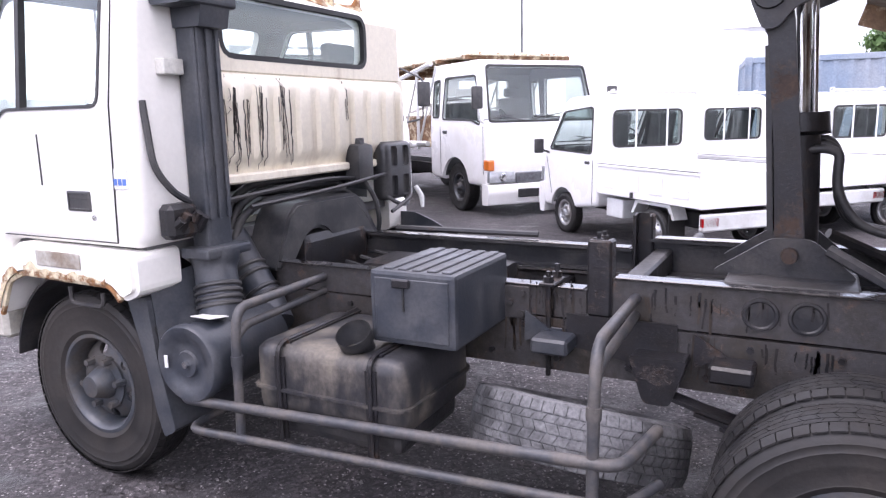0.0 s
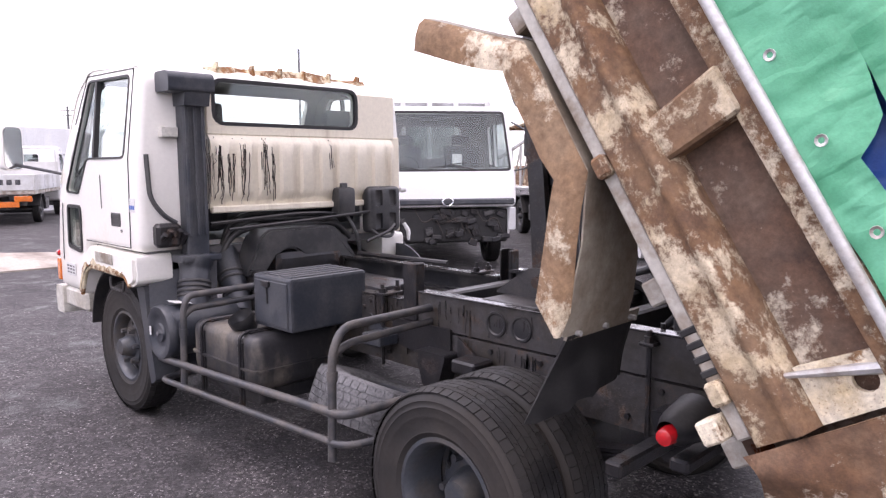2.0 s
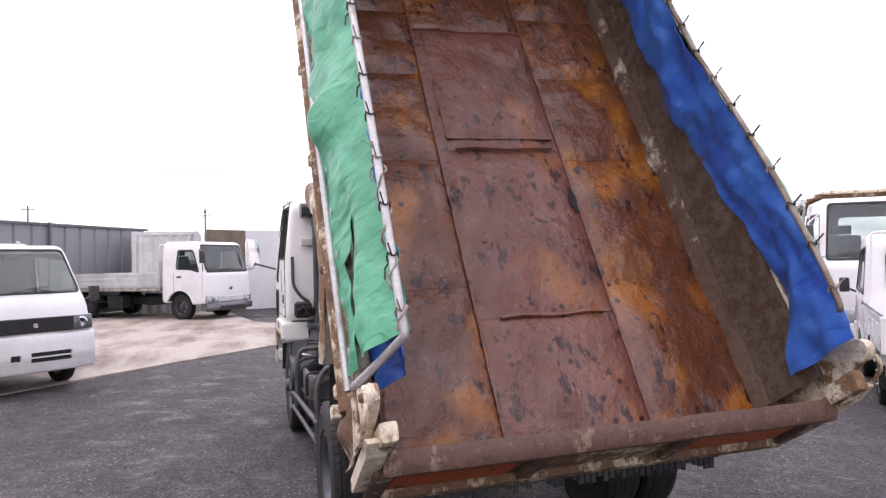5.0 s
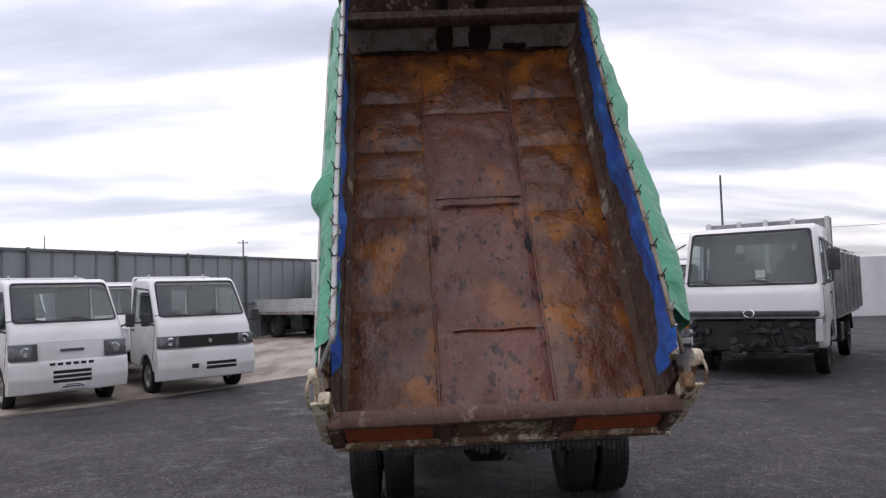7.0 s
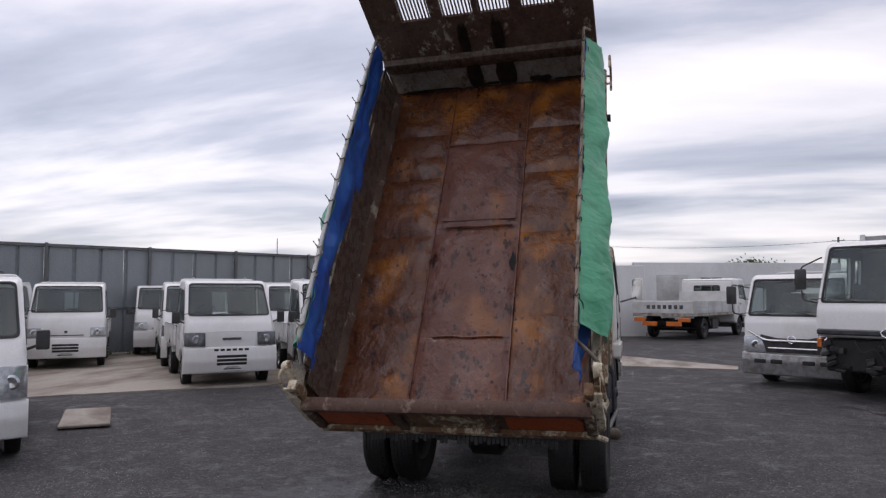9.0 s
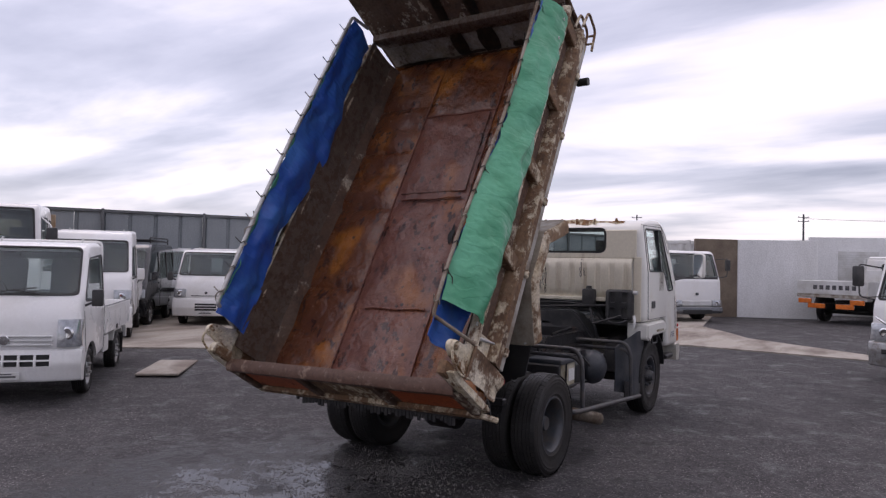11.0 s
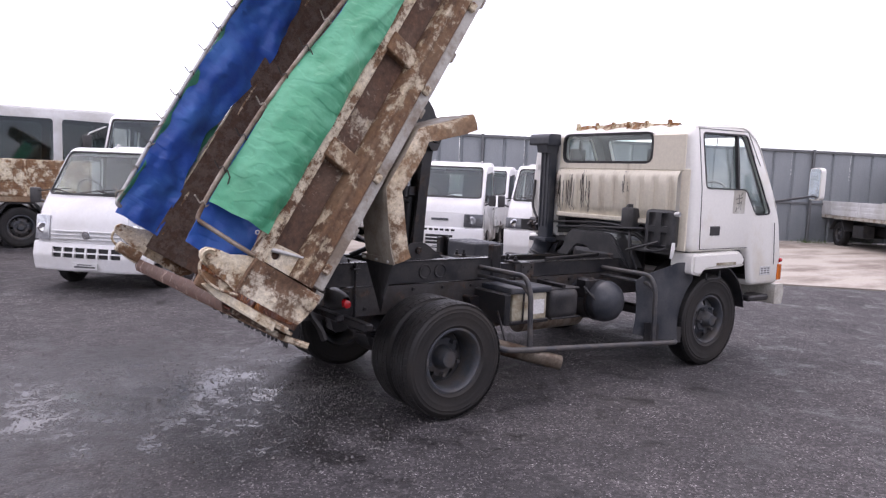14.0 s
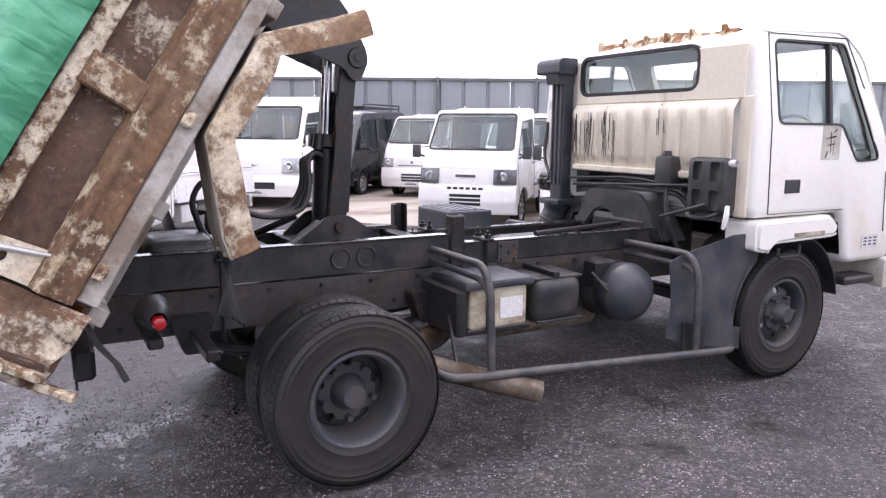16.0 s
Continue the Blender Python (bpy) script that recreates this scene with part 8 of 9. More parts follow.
def light_truck(name, label, m, W=1.9, H=2.2, nose=0.95, r=LIGHT_WHEEL, bed="flat", length=4.6, paint=WHITE, paint_b=None, face="plain", bed_mat=None, wheelbase=2.6, cab_len=1.55, belt=1.25, writing=False):
    """A cab-over truck of two to five tonnes with one of several bodies."""
    v = empty(name, label, "truck")
    h, rr_ = W / 2, r[0]
    b = rr_ * 1.15      # lower edge of the cab
    prof = [(nose - 0.03, b), (nose, b + 0.30), (nose - 0.02, belt - 0.05), (nose - 0.07, belt + 0.05), (nose - 0.34, H - 0.075), (nose - 0.48, H - 0.01), (nose - cab_len + 0.12, H), (nose - cab_len, H - 0.1), (nose - cab_len, b + 0.1), (nose - cab_len + 0.1, b + 0.05)]
    if face == "stripped":
        prof[0:2] = [(nose - 0.42, b), (nose - 0.40, 0.93), (nose - 0.04, 0.95), (nose, 1.02)]
    screen = ((nose - 0.078, belt + 0.07), (nose - 0.325, H - 0.115), h - 0.085)
    win = rounded([(nose - 0.28, belt + 0.02), (nose - 0.50, H - 0.25), (nose - cab_len + 0.55, H - 0.24), (nose - cab_len + 0.50, belt + 0.12), (nose - 0.55, belt + 0.10)], 0.06)
    wins = [win]
    if cab_len > 1.7:
        wins.append(rounded([(nose - cab_len + 0.12, belt + 0.15), (nose - cab_len + 0.12, H - 0.28), (nose - cab_len + 0.36, H - 0.26), (nose - cab_len + 0.36, belt + 0.15)], 0.05))
    rear = (nose - cab_len, rounded([(-0.5, belt + 0.25), (-0.5, H - 0.25), (0.5, H - 0.25), (0.5, belt + 0.25)], 0.06))
    part("cab", cab_shell(prof, h, belt, 0.07, wins, screen, rear, [(0, rr_, rr_ + 0.09, 0.42)], 0.06, 0.05, nose_bow=0.07, bow_from=nose - 0.5), [paint, INTERIOR], v, smooth=True)
    part("windscreen", pane_screen(screen, belt, 0.07, half=h, nose_bow=0.07, bow_from=nose - 0.5), GLASS, v)
    part("rear_window", pane_x(rear[1], rear[0]), GLASS, v)
    part("screen_seal", tumble(bow(carve(slope_prism(screen, -0.008, 0.008, 0.022), [slope_prism(screen, -0.1, 0.1, -0.01)]), h, 0.07, nose - 0.5, nose - 0.05), belt, 0.07), RUBBER_SEAL, v)
    for s in (1, -1):
        for w in wins:
            part("side_window", pane_side(w, s * (h - 0.025), belt, 0.07), GLASS, v)
            part("window_seal", tumble(seal(w, 0.03, "y", (s * (h + 0.001), 0.006)), belt, 0.07), RUBBER_SEAL, v)
        part("door_handle", box(nose - cab_len + 0.52, nose - cab_len + 0.68, s * (h - 0.002), s * (h + 0.012), belt - 0.12, belt - 0.07, 0.006), BLACK_PLASTIC, v)
        for x, zb in ((nose - cab_len + 0.42, b + 0.12), (nose - 0.18, b + 0.2)):
            part("door_gap", tube([(x, s * (h + 0.001), zb), (x, s * (h + 0.001), belt)], 0.005, 4), RUBBER_SEAL, v)
        ma = tube(fillet([(nose - 0.18, s * (h - 0.02), belt + 0.05), (nose - 0.02, s * (h + 0.16), belt + 0.1), (nose - 0.02, s * (h + 0.17), belt + 0.62), (nose - 0.32, s * (h - 0.03), H - 0.25)], 0.06), 0.013, 6)
        part("mirror_arm", ma, BLACK_PLASTIC if face != "old" else WHITE_B, v)
        part("mirror", moved(box(-0.03, 0.03, -0.09, 0.09, -0.16, 0.17, 0.03, 2), Matrix.Translation((nose - 0.02, s * (h + 0.18), belt + 0.42))), BLACK_PLASTIC, v, smooth=True)
        wheel(v, "front_wheel", 0, s * (h - 0.16), rr_, r, s)
        wheel(v, "rear_wheel", -wheelbase, s * (h - 0.16), rr_, r, s)
        part("rear_mudguard", prism(rounded([(-wheelbase - rr_ - 0.12, rr_ + 0.1), (-wheelbase - rr_ * 0.6, 2 * rr_ + 0.08), (-wheelbase + rr_ * 0.6, 2 * rr_ + 0.08), (-wheelbase + rr_ + 0.12, rr_ + 0.1), (-wheelbase + rr_ + 0.06, rr_ + 0.1), (-wheelbase + rr_ * 0.55, 2 * rr_ + 0.05), (-wheelbase - rr_ * 0.55, 2 * rr_ + 0.05), (-wheelbase - rr_ - 0.06, rr_ + 0.1)], 0.03), s * (h - 0.32), s * (h - 0.02)), BLACK, v)
    part("dashboard", box(nose - 0.62, nose - 0.14, -h + 0.1, h - 0.1, belt - 0.15, belt + 0.10, 0.05, 2), INTERIOR, v)
    seats(v, nose - cab_len + 0.36, belt - 0.15, h - 0.08)
    part("steering_wheel", tube([Vector((nose - 0.75 + 0.07 * math.cos(a), -h * 0.5 + 0.2 * math.sin(a), belt + 0.12 + 0.16 * math.cos(a))) for a in (2 * math.pi * k / 16 for k in range(17))], 0.013, 5, caps=False), BLACK_PLASTIC, v)
    part("paper", box(nose - 0.16, nose - 0.157, 0.10, 0.24, belt + 0.14, belt + 0.30) if face == "stripped" else box(nose - 0.3, nose - 0.2, -0.4, -0.1, belt + 0.101, belt + 0.104), PAPER, v)
    wipers(v, screen, h, belt, 0.07)
    if face == "canter":
        part("cowl", bow(box(nose - 0.10, nose - 0.048, -h + 0.10, h - 0.10, belt - 0.02, belt + 0.065, 0.01), h, 0.07, nose - 0.5, nose - 0.05), BLACK_PLASTIC, v, "black cowl under the windscreen")
    nx = nose
    if face == "stripped":
        part("grille_band", box(nx - 0.03, nx + 0.018, -h + 0.05, h - 0.05, 0.985, 1.075, 0.02), GREY_BLUE, v, "dark trim band across the nose")
        part("badge", lathe([(0.05, -0.005), (0.062, 0.006), (0.075, 0.0)], 20), CHROME, v).matrix_world = Matrix.Translation((nx + 0.02, 0, 1.03)) @ Matrix.Rotation(radians(-90), 4, "Z") @ Matrix.Diagonal((1.2, 1, 0.9, 1))
        guts = box(nx - 0.38, nx - 0.12, -h + 0.12, h - 0.12, 0.42, 0.92, 0.03)
        part("bare_front_frame", guts, RUBBER_SEAL, v, "bare black front frame, bumper missing")
        rg = random.Random(5)
        for k in range(44):
            y, z = rg.uniform(-h + 0.12, h - 0.12), rg.uniform(0.42, 0.90)
            q = box(nx - 0.14, nx - 0.06 + rg.uniform(-0.03, 0.05), y - rg.uniform(0.03, 0.10), y + rg.uniform(0.03, 0.10), z - rg.uniform(0.02, 0.06), z + rg.uniform(0.02, 0.05), 0.01)
            part("front_bracket", moved(q, Matrix.Translation((nx - 0.08, y, z)) @ Matrix.Rotation(rg.uniform(-0.5, 0.5), 4, "X") @ Matrix.Translation((-nx + 0.08, -y, -z))), rg.choice((BLACK, BLACK_RUST, BLACK_PLASTIC)), v)
        for k in range(5):
            y = rg.uniform(-h + 0.2, h - 0.5)
            part("loose_cable", tube(fillet([(nx - 0.06, y, 0.92), (nx - 0.02, y + 0.12, 0.70), (nx - 0.04, y + 0.3, 0.82), (nx - 0.07, y + 0.42, 0.55)], 0.1), 0.010, 5), WIRE, v)
        part("corner_lamp", box(nx - 0.20, nx - 0.10, -h + 0.0, -h + 0.08, 0.78, 0.92, 0.01), ORANGE_LENS, v)
        part("bent_corner", dented(box(nx - 0.20, nx - 0.05, h - 0.12, h - 0.02, 0.60, 0.94, 0.01), 0.02, 6), WHITE_B, v)
    else:
        up_ = 0.12 if face == "toyota" else 0.0
        low_ = 0.12 if face == "canter" else 0.0
        part("bumper", bow(prism(rounded([(nx - 0.16, b - 0.27 + up_ * 0.5 + low_), (nx - 0.16, b + 0.05 + up_), (nx + 0.05, b + 0.05 + up_), (nx + 0.07, b - 0.08 + up_), (nx + 0.03, b - 0.27 + up_ * 0.5 + low_)], 0.03), -h - 0.01, h + 0.01), h, 0.07, nx - 0.5, nx - 0.05), {"canter": LAMP_DARK, "toyota": RIM_SILVER}.get(face, paint), v, smooth=False)
        if face != "toyota":
            part("bumper_opening", box(nx + 0.045, nx + 0.068, -h * 0.55, h * 0.55, b - 0.16, b - 0.03, 0.01), RUBBER_SEAL, v)
            lamp_pair(v, nx + 0.045, h * 0.58, h - 0.02, b + 0.07, b + 0.24, LAMP_CLEAR, 0.08, CHROME, h, 0.07, nx - 0.5)
        else:
            for y in (-0.62, -0.30, 0.30, 0.62):
                part("bumper_opening", box(nx + 0.05, nx + 0.074, y * h - 0.10, y * h + 0.10, b + 0.0, b + 0.07, 0.01), RUBBER_SEAL, v)
            lamp_pair(v, nx + 0.045, h * 0.50, h - 0.01, b + 0.19, b + 0.46, LAMP_CLEAR, 0.10, CHROME, h, 0.07, nx - 0.5)
            part("grille_band", prism(rounded([(-h * 0.50, b + 0.19), (-h * 0.62, b + 0.50), (-h * 0.3, b + 0.44), (h * 0.3, b + 0.44), (h * 0.62, b + 0.50), (h * 0.50, b + 0.19)], 0.02), nx - 0.02, nx + 0.03, axis="x"), BLACK_PLASTIC, v)
            part("chrome_strip", tube(fillet([(nx + 0.035, -h * 0.84, b + 0.56), (nx + 0.045, -h * 0.52, b + 0.40), (nx + 0.045, h * 0.52, b + 0.40), (nx + 0.035, h * 0.84, b + 0.56)], 0.1), 0.022, 6), CHROME, v)
            part("chrome_strip", tube([(nx + 0.04, -h * 0.46, b + 0.27), (nx + 0.04, h * 0.46, b + 0.27)], 0.014, 6), CHROME, v)
            part("badge", lathe([(0.05, -0.005), (0.062, 0.006), (0.076, 0.0)], 18), CHROME, v).matrix_world = Matrix.Translation((nx + 0.06, 0, b + 0.42)) @ Matrix.Rotation(radians(-90), 4, "Z")
        if face == "canter":
            part("grille_band", box(nx - 0.02, nx + 0.02, -h * 0.56, h * 0.56, b + 0.08, b + 0.22, 0.01), WHITE_B, v)
            part("badge", box(nx + 0.0, nx + 0.008, -0.05, 0.05, b + 0.38, b + 0.46, 0.01), LAMP_DARK, v)
        elif face != "toyota":
            part("grille_band", box(nx - 0.02, nx + 0.02, -h * 0.56, h * 0.30, b + 0.06, b + 0.22, 0.01), LAMP_DARK, v)
            for k in range(4):
                part("grille_slat", box(nx + 0.0, nx + 0.012, h * 0.32, h * 0.56, b + 0.07 + 0.04 * k, b + 0.085 + 0.04 * k), BLACK_PLASTIC, v)
            for s in (1, -1):
                part("corner_lamp", box(nx - 0.16, nx + 0.0, s * (h - 0.10), s * (h + 0.012), b + 0.26, b + 0.42, 0.015), ORANGE_LENS, v, "orange corner lamp")
            bars_on_plate(v, nx + 0.072, -0.2, 0.2, b - 0.24, b - 0.11)
    # frame and body
    xe = nose - length
    for s in (1, -1):
        part("frame_rail", box(xe + 0.1, nose - 0.3, s * 0.34, s * 0.42, rr_ * 1.15, rr_ * 1.15 + 0.2), BLACK_RUST, v)
    part("axle_casing", tube([(-wheelbase, -h + 0.2, rr_), (-wheelbase, h - 0.2, rr_)], 0.09, 10), BLACK_RUST, v)
    part("side_locker", box(-wheelbase + 0.75, -wheelbase + 1.3, h - 0.4, h - 0.08, rr_ * 0.9, rr_ * 1.15 + 0.25, 0.02), BLACK, v)
    part("side_locker", box(-wheelbase + 0.75, -wheelbase + 1.3, -h + 0.08, -h + 0.4, rr_ * 0.9, rr_ * 1.15 + 0.25, 0.02), BLACK, v)
    xb = nose - cab_len - 0.1
    zf = rr_ * 2 + 0.18
    bm_ = bed_mat or WHITE_B
    if bed in ("flat", "wood"):
        part("bed_floor", box(xe, xb, -h - 0.02, h + 0.02, zf - 0.10, zf, 0.01), WOOD_BED if bed == "wood" else GREY_BEAM, v)
        hgt = 0.40 if bed == "flat" else 0.62
        for s in (1, -1):
            for k in range(3):
                l0 = xe + 0.02 + k * (xb - xe) / 3
                g2 = box(l0, l0 + (xb - xe) / 3 - 0.03, s * (h + 0.0), s * (h + 0.03), zf, zf + hgt, 0.008)
                for j in range(3):
                    box(l0 + 0.04, l0 + (xb - xe) / 3 - 0.07, s * (h + 0.03), s * (h + 0.038), zf + 0.05 + j * hgt / 3, zf + 0.02 + (j + 0.85) * hgt / 3, 0.003, bm=g2)
                part("side_gate", g2, bm_, v)
        tg = part("tail_gate", box(xe - 0.03, xe, -h, h, zf, zf + hgt, 0.01), bm_, v)
        if writing:
            for k in range(7):
                part("lettering", box(xe - 0.034, xe - 0.03, -h * 0.72 + k * 0.19, -h * 0.72 + k * 0.19 + 0.12, zf + 0.14, zf + 0.27, 0.001), INK, tg)
            for y in (-0.42, 0.42):
                part("reflector_strip", box(xe - 0.04, xe, y - 0.26, y + 0.26, zf - 0.42, zf - 0.28, 0.005), ORANGE_LENS, v)
        part("head_gate", box(xb - 0.03, xb, -h, h, zf, zf + (0.75 if bed == "flat" else 1.35), 0.01), bm_, v)
        hf = tube(fillet([(xb - 0.02, h - 0.05, zf), (xb - 0.02, h - 0.05, zf + 1.15), (xb - 0.02, -h + 0.05, zf + 1.15), (xb - 0.02, -h + 0.05, zf)], 0.08), 0.02, 6)
        part("head_frame", hf, bm_, v)
        for s in (1, -1):
            part("tail_lamp", box(xe - 0.05, xe, s * (h - 0.45), s * (h - 0.05), zf - 0.28, zf - 0.14, 0.01), ORANGE_LENS, v)
    elif bed == "dump":
        hgt = 1.05
        part("bed_floor", box(xe, xb, -h - 0.03, h + 0.03, zf - 0.12, zf, 0.01), DUMP_GREY, v)
        for s in (1, -1):
            q = box(xe, xb, s * (h + 0.0), s * (h + 0.04), zf, zf + hgt, 0.01)
            for k in range(6):
                x = xe + 0.1 + k * (xb - xe - 0.2) / 5
                box(x - 0.05, x + 0.05, s * (h + 0.03), s * (h + 0.10), zf - 0.05, zf + hgt, 0.01, bm=q)
            part("bed_side", q, DUMP_GREY, v, "dull silver bed side with ribs")
        part("head_board", box(xb - 0.04, xb, -h, h, zf, H + 0.16, 0.01), DUMP_GREY, v)
        for y in (-h + 0.06, -0.45, 0.0, 0.45, h - 0.06):
            part("head_rib", box(xb, xb + 0.05, y - 0.04, y + 0.04, zf, H + 0.19, 0.008), WHITE_B, v)
        part("tail_gate", box(xe - 0.05, xe, -h, h, zf, zf + hgt, 0.01), DUMP_GREY, v)
        cv = sheet([[(xe + (xb - xe) * i / 8, y, zf + hgt + 0.02 + 0.28 * math.cos(y / h * 1.4) + 0.02 * math.sin(i * 2)) for y in [-h + 2 * h * j / 10 for j in range(11)]] for i in range(9)], 0.006)
        part("bed_cover", cv, DUMP_GREY, v, smooth=True)
    elif bed == "box":
        bx = box(xe, xb, -h - 0.12, h + 0.12, zf, zf + 2.55, 0.03, 2)
        part("cargo_box", bx, WHITE, v, "tall white cargo box")
        part("box_rail", box(xe, xb, -h - 0.13, -h - 0.11, zf + 0.3, zf + 0.38), BARE, v)
        for y in (-h, h):
            part("marker_lamp", box(xb - 0.0, xb + 0.03, y - 0.05, y + 0.05, zf + 2.42, zf + 2.5, 0.01), ORANGE_LENS, v)
    elif bed == "carrier":
        part("deck", moved(box(xe - 0.6, xb, -h, h, -0.06, 0.0, 0.01), Matrix.Translation((0, 0, zf + 0.1))), BED_PAINT, v)
        for s in (1, -1):
            tr = bmesh.new()
            zt = zf + 1.45
            tube([(xe, s * h, zf + 0.7), (xb + 0.2, s * h, zt)], 0.045, 6, tr)
            tube([(xe, s * h, zf + 0.05), (xb, s * h, zf + 0.1)], 0.05, 6, tr)
            nb = 7
            for k in range(nb):
                x = xe + (xb - xe) * (k + 0.5) / nb
                z1 = zf + 0.7 + 0.75 * (k + 0.5) / nb
                tube([(x, s * h, zf), (x, s * h, z1)], 0.03, 6, tr)
                tube([(x, s * h, zf), (x + (xb - xe) / nb, s * h, z1)], 0.022, 6, tr)
            part("side_truss", tr, WHITE_B, v, "white lattice side of a car carrier")
        ru = moved(box(xe * 0.9, nose - 0.75, -h + 0.15, h - 0.15, 0.0, 0.05, 0.015), Matrix.Translation((0, 0, H + 0.08)))
        for k in range(7):
            x = xe * 0.9 + 0.3 + k * (nose - 1.2 - xe * 0.9) / 6
            part("deck_rib", box(x - 0.04, x + 0.04, -h + 0.05, h - 0.05, H + 0.02, H + 0.09, 0.01), BED_RAIL, v)
        part("upper_deck", dented(ru, 0.02, 2), CREAM_CHIPPED, v, "rusty upper deck over the cab")
        part("deck_load", dented(box(xe + 0.3, xb - 0.3, -h * 0.6, h * 0.6, zf, zf + 0.6, 0.08, 2), 0.08, 2), BED_RAIL, v)
    v.matrix_world = m
    return v


def place(x, y, heading):
    return pose(x, y, ground_z(x, y), 0, 0, heading)


# row before the fence
kei_truck("suzuki", "white kei pick-up with dark square headlamps on the concrete", place(4.70, 5.62, 222))
mit = kei_truck("mitsu", "white kei pick-up with a black grille band beside another", place(5.83, 4.08, 218))
kei_truck("suzuki_old", "white kei pick-up with pale amber headlamps near the fence", place(6.22, 10.32, 219))
kei_truck("nissan", "newer silver-white kei pick-up with tall clear headlamps", place(-0.86, 5.18, 227))
kei_truck("jumbo", "white kei pick-up with a raised long cab", place(2.55, 9.40, 231) @ Matrix.Diagonal((1.09, 1.09, 1.09, 1)))
kei_truck("suzuki", "white kei pick-up parked in the second row", place(7.2, 7.9, 220))
kei_truck("suzuki_old", "white kei pick-up parked in the second row by the fence", place(9.6, 10.5, 220))
kei_truck("mitsu", "white kei pick-up standing behind another pick-up", place(8.6, 6.3, 219))
kei_van(BLACK_VAN, "black kei van with a tube roof rack", place(4.55, 11.45, 222), rack=True)
kei_van(WHITE_B, "pale grey kei van parked by the fence", place(6.9, 13.0, 233))
light_truck("tipper_truck", "white medium tipper with a brown bed behind the kei row", place(1.29, 10.62, 233), W=2.1, H=2.45, nose=1.15, r=TRUCK_WHEEL, bed="wood", bed_mat=WOOD_BED, length=6.0, face="old", wheelbase=3.3, cab_len=1.75, belt=1.42)
light_truck("dropside_truck", "light truck with rusty cream drop sides", place(-4.2, 10.0, 180), W=1.75, H=2.05, bed="wood", bed_mat=TAIL_PAINT, length=4.6)
kei_van(WHITE_B, "pale minibus with a long row of windows", place(-3.0, 13.2, 180) @ Matrix.Diagonal((1.4, 1.4, 1.4, 1)), name="minibus")
light_truck("flatbed_truck", "white flatbed truck with dark bumper by the wall", place(16.9, 2.15, -129), W=1.85, H=2.1, bed="flat", length=6.2, face="canter", wheelbase=3.4)
# row across the yard, facing the other way
light_truck("tipper_truck", "white medium dump truck with its front bumper missing", place(6.55, -5.40, 144), W=2.1, H=2.45, nose=1.15, r=TRUCK_WHEEL, bed="dump", length=6.2, face="stripped", wheelbase=3.4, cab_len=1.75, belt=1.42)
light_truck("light_truck", "white light truck with a dark grille and chrome strip", place(8.25, -4.25, 151), W=1.75, H=1.98, bed="flat", length=4.7, face="toyota", belt=1.17)
light_truck("car_carrier", "old white truck with a rusty lattice car carrier body", place(4.80, -8.5, 143), W=2.1, H=2.40, nose=1.15, r=TRUCK_WHEEL, bed="carrier", length=7.8, face="old", wheelbase=4.2, cab_len=2.1, belt=1.38)
light_truck("box_truck", "white truck with a tall plain cargo box", place(1.97, -19.5, 232), W=2.1, H=2.4, nose=1.15, r=TRUCK_WHEEL, bed="box", length=6.6, face="old", wheelbase=4.0, cab_len=1.75, belt=1.38)
light_truck("flatbed_truck", "white flatbed truck with lettered drop sides by the wall", place(23.0, -3.85, -25), W=2.05, H=2.1, bed="flat", length=5.6, face="canter", wheelbase=3.4, writing=True)
# kei trucks seen from behind, facing away
kei_truck("suzuki_old", "white kei pick-up with a tube guard frame and red tail lamps", place(2.6, -6.65, -43))
kei_truck("suzuki", "white kei pick-up, the middle one of three in a row", place(1.85, -8.8, -43))
kei_truck("nissan", "white kei pick-up at the end of the row by the container", place(0.25, -9.3, -43))

# ---- far side: container, shed, trees, poles ----
def container(m, L, W, H, paint, label):
    v = empty("shipping_container", label, "container")
    def wall(length):
        xs, ys, x, k = [], [], 0.06, 0
        while x < length - 0.06:
            xs += [x, x + 0.07, x + 0.14, x + 0.21]
            ys += [0, 0, -0.036, -0.036]
            x += 0.28
        return sheet([[(a, b_, z) for z in (0.12, H - 0.10)] for a, b_ in zip(xs, ys)], 0.004)
    for y, t in ((-W / 2 + 0.04, 0), (W / 2 - 0.04, 180)):
        w = part("side_wall", moved(wall(L), pose(0 if t == 0 else L, y, 0, 0, 0, t)), paint, v)
    for x, t in ((L - 0.04, 90), (0.04, -90)):
        part("end_wall", moved(wall(W), pose(x, -W / 2 if t == 90 else W / 2, 0, 0, 0, t)), paint, v)
    part("roof", box(0, L, -W / 2 + 0.02, W / 2 - 0.02, H - 0.07, H - 0.03, 0.01), paint, v)
    for x in (0.05, L - 0.05):
        for y in (-W / 2 + 0.05, W / 2 - 0.05):
            part("corner_post", box(x - 0.07, x + 0.07, y - 0.07, y + 0.07, 0, H, 0.01), paint, v)
    for z in (0.07, H - 0.07):
        for y in (-W / 2 + 0.03, W / 2 - 0.03):
            part("side_beam", box(0.1, L - 0.1, y - 0.04, y + 0.04, z - 0.06, z + 0.06, 0.01), paint, v)
        for x in (0.03, L - 0.03):
            part("end_beam", box(x - 0.04, x + 0.04, -W / 2 + 0.1, W / 2 - 0.1, z - 0.06, z + 0.06, 0.01), paint, v)
    for y in (-0.6, -0.3, 0.3, 0.6):
        part("lock_bar", tube([(L + 0.03, y, 0.15), (L + 0.03, y, H - 0.15)], 0.018, 6), BARE, v)
    v.matrix_world = m


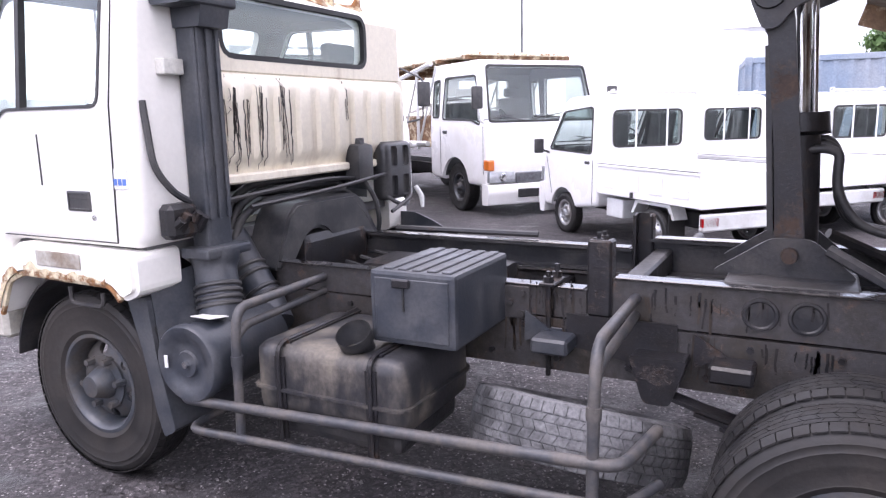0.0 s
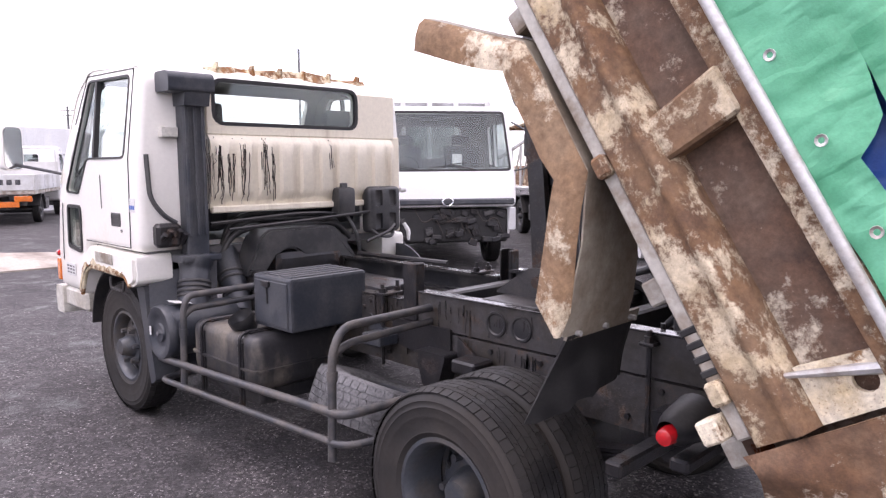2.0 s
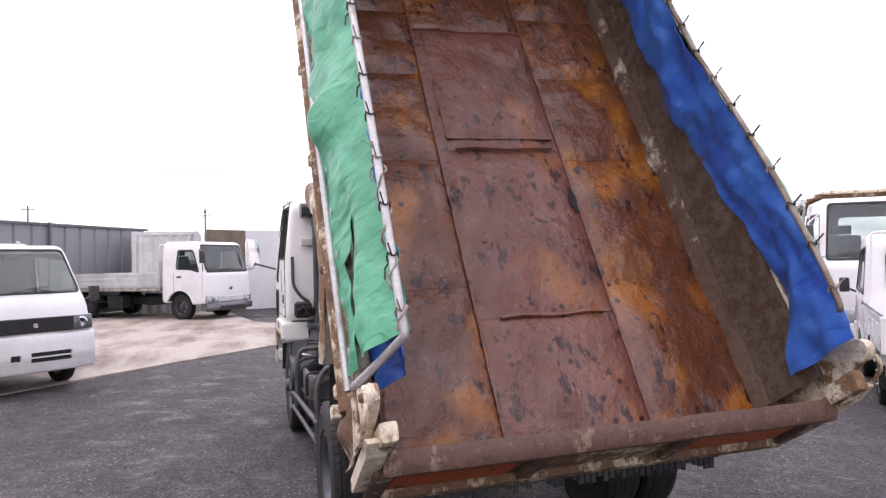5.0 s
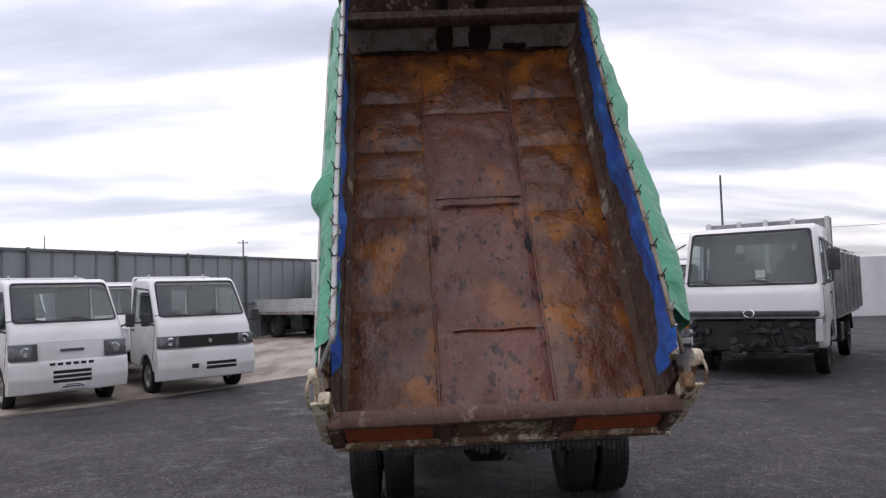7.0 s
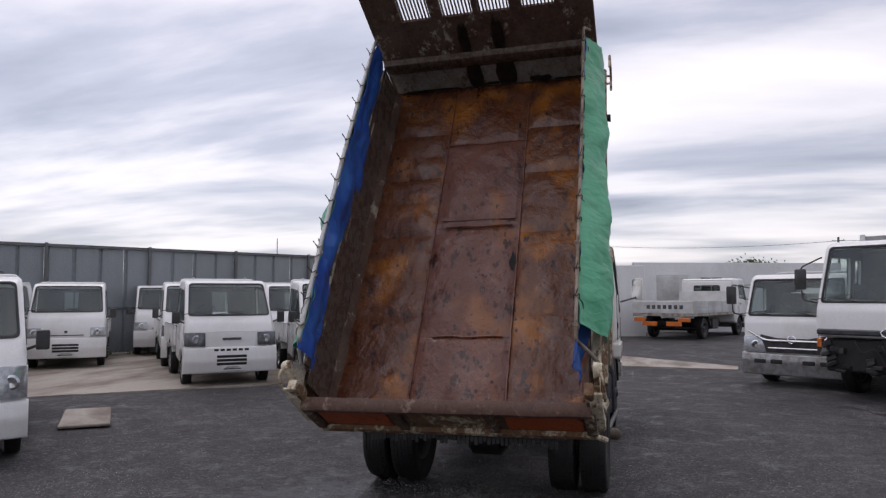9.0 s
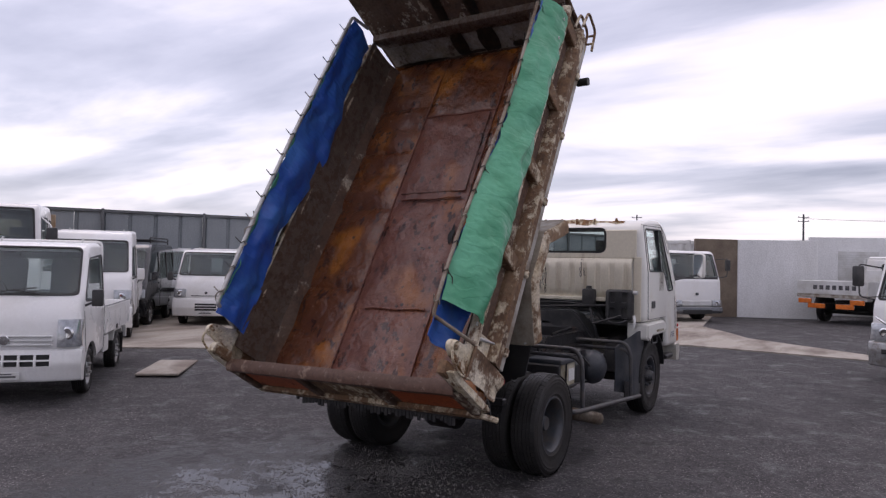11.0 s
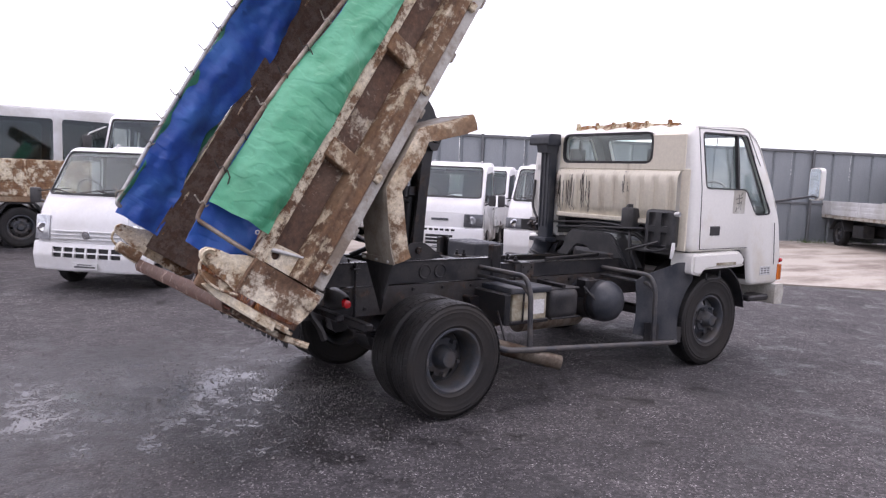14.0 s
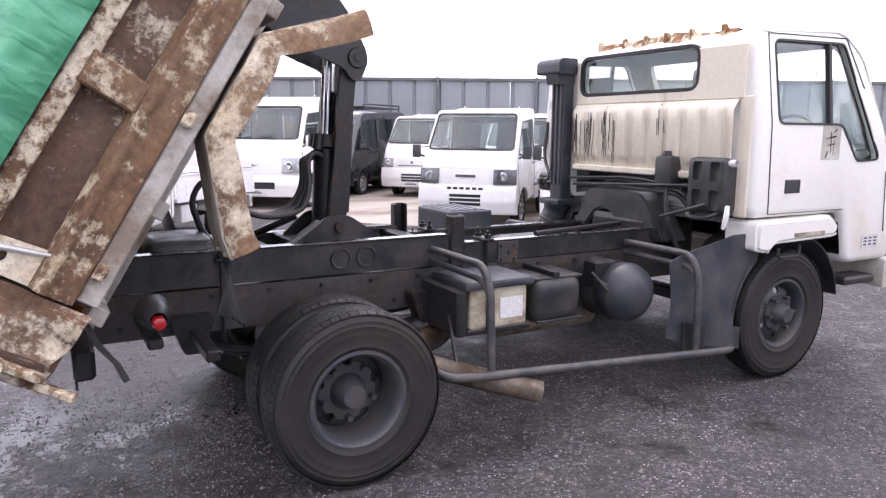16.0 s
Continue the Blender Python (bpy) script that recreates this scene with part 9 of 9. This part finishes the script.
container(pose(1.75, -14.6, 0, 0, 0, 188), 12.0, 2.44, 2.6, BLUE_BOX, "faded blue corrugated shipping container")
container(pose(19.5, 3.3, 0), 2.2, 1.9, 2.65, WHITE_B, "small white corrugated container before the fence")


def shed(name, label, m, L, W, H, rise, wall_mat):
    v = empty(name, label, "building")
    part("wall", box(0, L, 0, W, 0, H, 0.02), wall_mat, v)
    rf = prism([(-0.4, H - 0.02), (W / 2, H + rise), (W + 0.4, H - 0.02), (W + 0.4, H + 0.06), (W / 2, H + rise + 0.08), (-0.4, H + 0.06)], -0.4, L + 0.4, axis="x")
    part("roof", rf, ROOF_GREY, v)
    k = 0
    for x in [1.2 + 2.4 * i for i in range(int((L - 1) / 2.4))]:
        part("window", box(x, x + 1.1, -0.03, 0.0, 0.42 * H, 0.75 * H, 0.01), GLASS_DARK, v)
    slats = bmesh.new()
    z = 0.3
    while z < H - 0.1:
        prism([(0.0, z), (-0.03, z + 0.01), (0.0, z + 0.14)], 0, L, bm=slats, axis="x")
        z += 0.16
    part("cladding", slats, wall_mat, v)
    v.matrix_world = m


shed("shed", "pale clapboard shed with a grey roof", pose(7.2, -20.5, 0, 0, 0, 180), 5, 5, 3.5, 0.6, WALL_WHITE)
shed("low_house", "low hut with a dark roof beyond the wall", pose(33, -2.4, 0, 0, 0, 84), 2.6, 3, 2.35, 0.7, WALL_WHITE)


def tree(m, height, spread, seed, label):
    v = empty("tree", label, "tree")
    r = random.Random(seed)
    tk_ = tube([(0, 0, 0), (0.1, 0.05, height * 0.3), (0.05, -0.1, height * 0.6), (0.1, 0, height * 0.9)], [0.22, 0.17, 0.11, 0.03], 8)
    ends = []
    for k in range(9):
        a, z = r.uniform(0, 6.28), height * r.uniform(0.35, 0.8)
        e = Vector((math.cos(a) * spread * r.uniform(0.4, 0.8), math.sin(a) * spread * r.uniform(0.4, 0.8), z + height * r.uniform(0.08, 0.22)))
        tube([(0.05, 0, z), e * 0.6 + Vector((0, 0, z * 0.38)), e], [0.07, 0.045, 0.015], 5, tk_)
        ends.append(e)
    ends.append(Vector((0, 0, height)))
    part("trunk", tk_, BARK, v)
    verts, faces = [], []
    for e in ends:
        for _ in range(330):
            d = Vector((r.gauss(0, 1), r.gauss(0, 1), r.gauss(0, 0.7))) * spread * 0.24
            c, s_ = e + d, r.uniform(0.06, 0.13)
            n1 = Vector((r.gauss(0, 1), r.gauss(0, 1), r.gauss(0, 1))).normalized()
            n2 = n1.orthogonal().normalized()
            n3 = n1.cross(n2)
            k = len(verts)
            verts += [tuple(c - n2 * s_), tuple(c + n3 * s_ * 0.6), tuple(c + n2 * s_), tuple(c - n3 * s_ * 0.6)]
            faces.append((k, k + 1, k + 2, k + 3))
    me = bpy.data.meshes.new("crown")
    me.from_pydata(verts, [], faces)
    me.materials.append(LEAF)
    cr = new("crown", me)
    cr.parent = v
    tagged(cr, kind="stuff")
    v.matrix_world = m


tree(place(2.2, -24.5, 0), 3.8, 0.8, 1, "leafy green tree behind the container")
tree(place(-1.8, -24.5, 40), 3.9, 0.75, 2, "leafy green tree rising over the container")
tree(place(44, -8.1, 80), 3.4, 1.3, 3, "low green tree beyond the white wall")
tree(place(46, -9.6, 120), 3.25, 1.2, 4, "low green tree beside another beyond the wall")


def pole(m, h, label, arms=1, r=0.07):
    v = empty("utility_pole", label, "pole")
    part("shaft", tube([(0, 0, 0), (0, 0, h)], [r, r * 0.7], 10), FENCE_DARK, v)
    for k in range(arms):
        part("cross_arm", box(-0.5, 0.5, -0.03, 0.03, h - 0.35 - 0.4 * k, h - 0.28 - 0.4 * k, 0.005), FENCE_DARK, v)
        for x in (-0.42, 0.0, 0.42):
            part("insulator", lathe([(0, 0.05), (0.03, 0.04), (0.035, -0.04), (0, -0.05)], 8, centre=(0, 0, 0)), WHITE_B, v).matrix_world = Matrix.Translation((x, 0, h - 0.24 - 0.4 * k)) @ Matrix.Rotation(radians(90), 4, "X")
    v.matrix_world = m


pole(place(60, -17, 60), 6.3, "grey utility pole with cross arms", 2, 0.12)
pole(place(72, 3.5, 100), 7.2, "grey utility pole with cross arms far off", 2, 0.12)
pole(place(14.5, -8.2, 0), 4.6, "thin dark steel post behind the trucks", 0, 0.04)
pole(place(66, 18, 100), 7.0, "thin mast beyond the fence", 1, 0.09)
pole(place(40, 24, 120), 5.6, "thin aerial mast beyond the fence", 0, 0.04)
pole(place(9.05, -20.0, 0), 8.5, "thin steel mast behind the sheds", 0, 0.05)
part_w = tube([Vector((60, -17, 6.1)).lerp(Vector((72, 3.5, 6.9)), t) + Vector((0, 0, -1.6 * t * (1 - t))) for t in [k / 12 for k in range(13)]], 0.02, 4)
tube([Vector((60, -17, 6.1)).lerp(Vector((48, -52, 6.5)), t) + Vector((0, 0, -1.6 * t * (1 - t))) for t in [k / 12 for k in range(13)]], 0.02, 4, part_w)
tagged(part("overhead_wire", part_w, WIRE), "thin overhead wires sagging between poles", "wire")
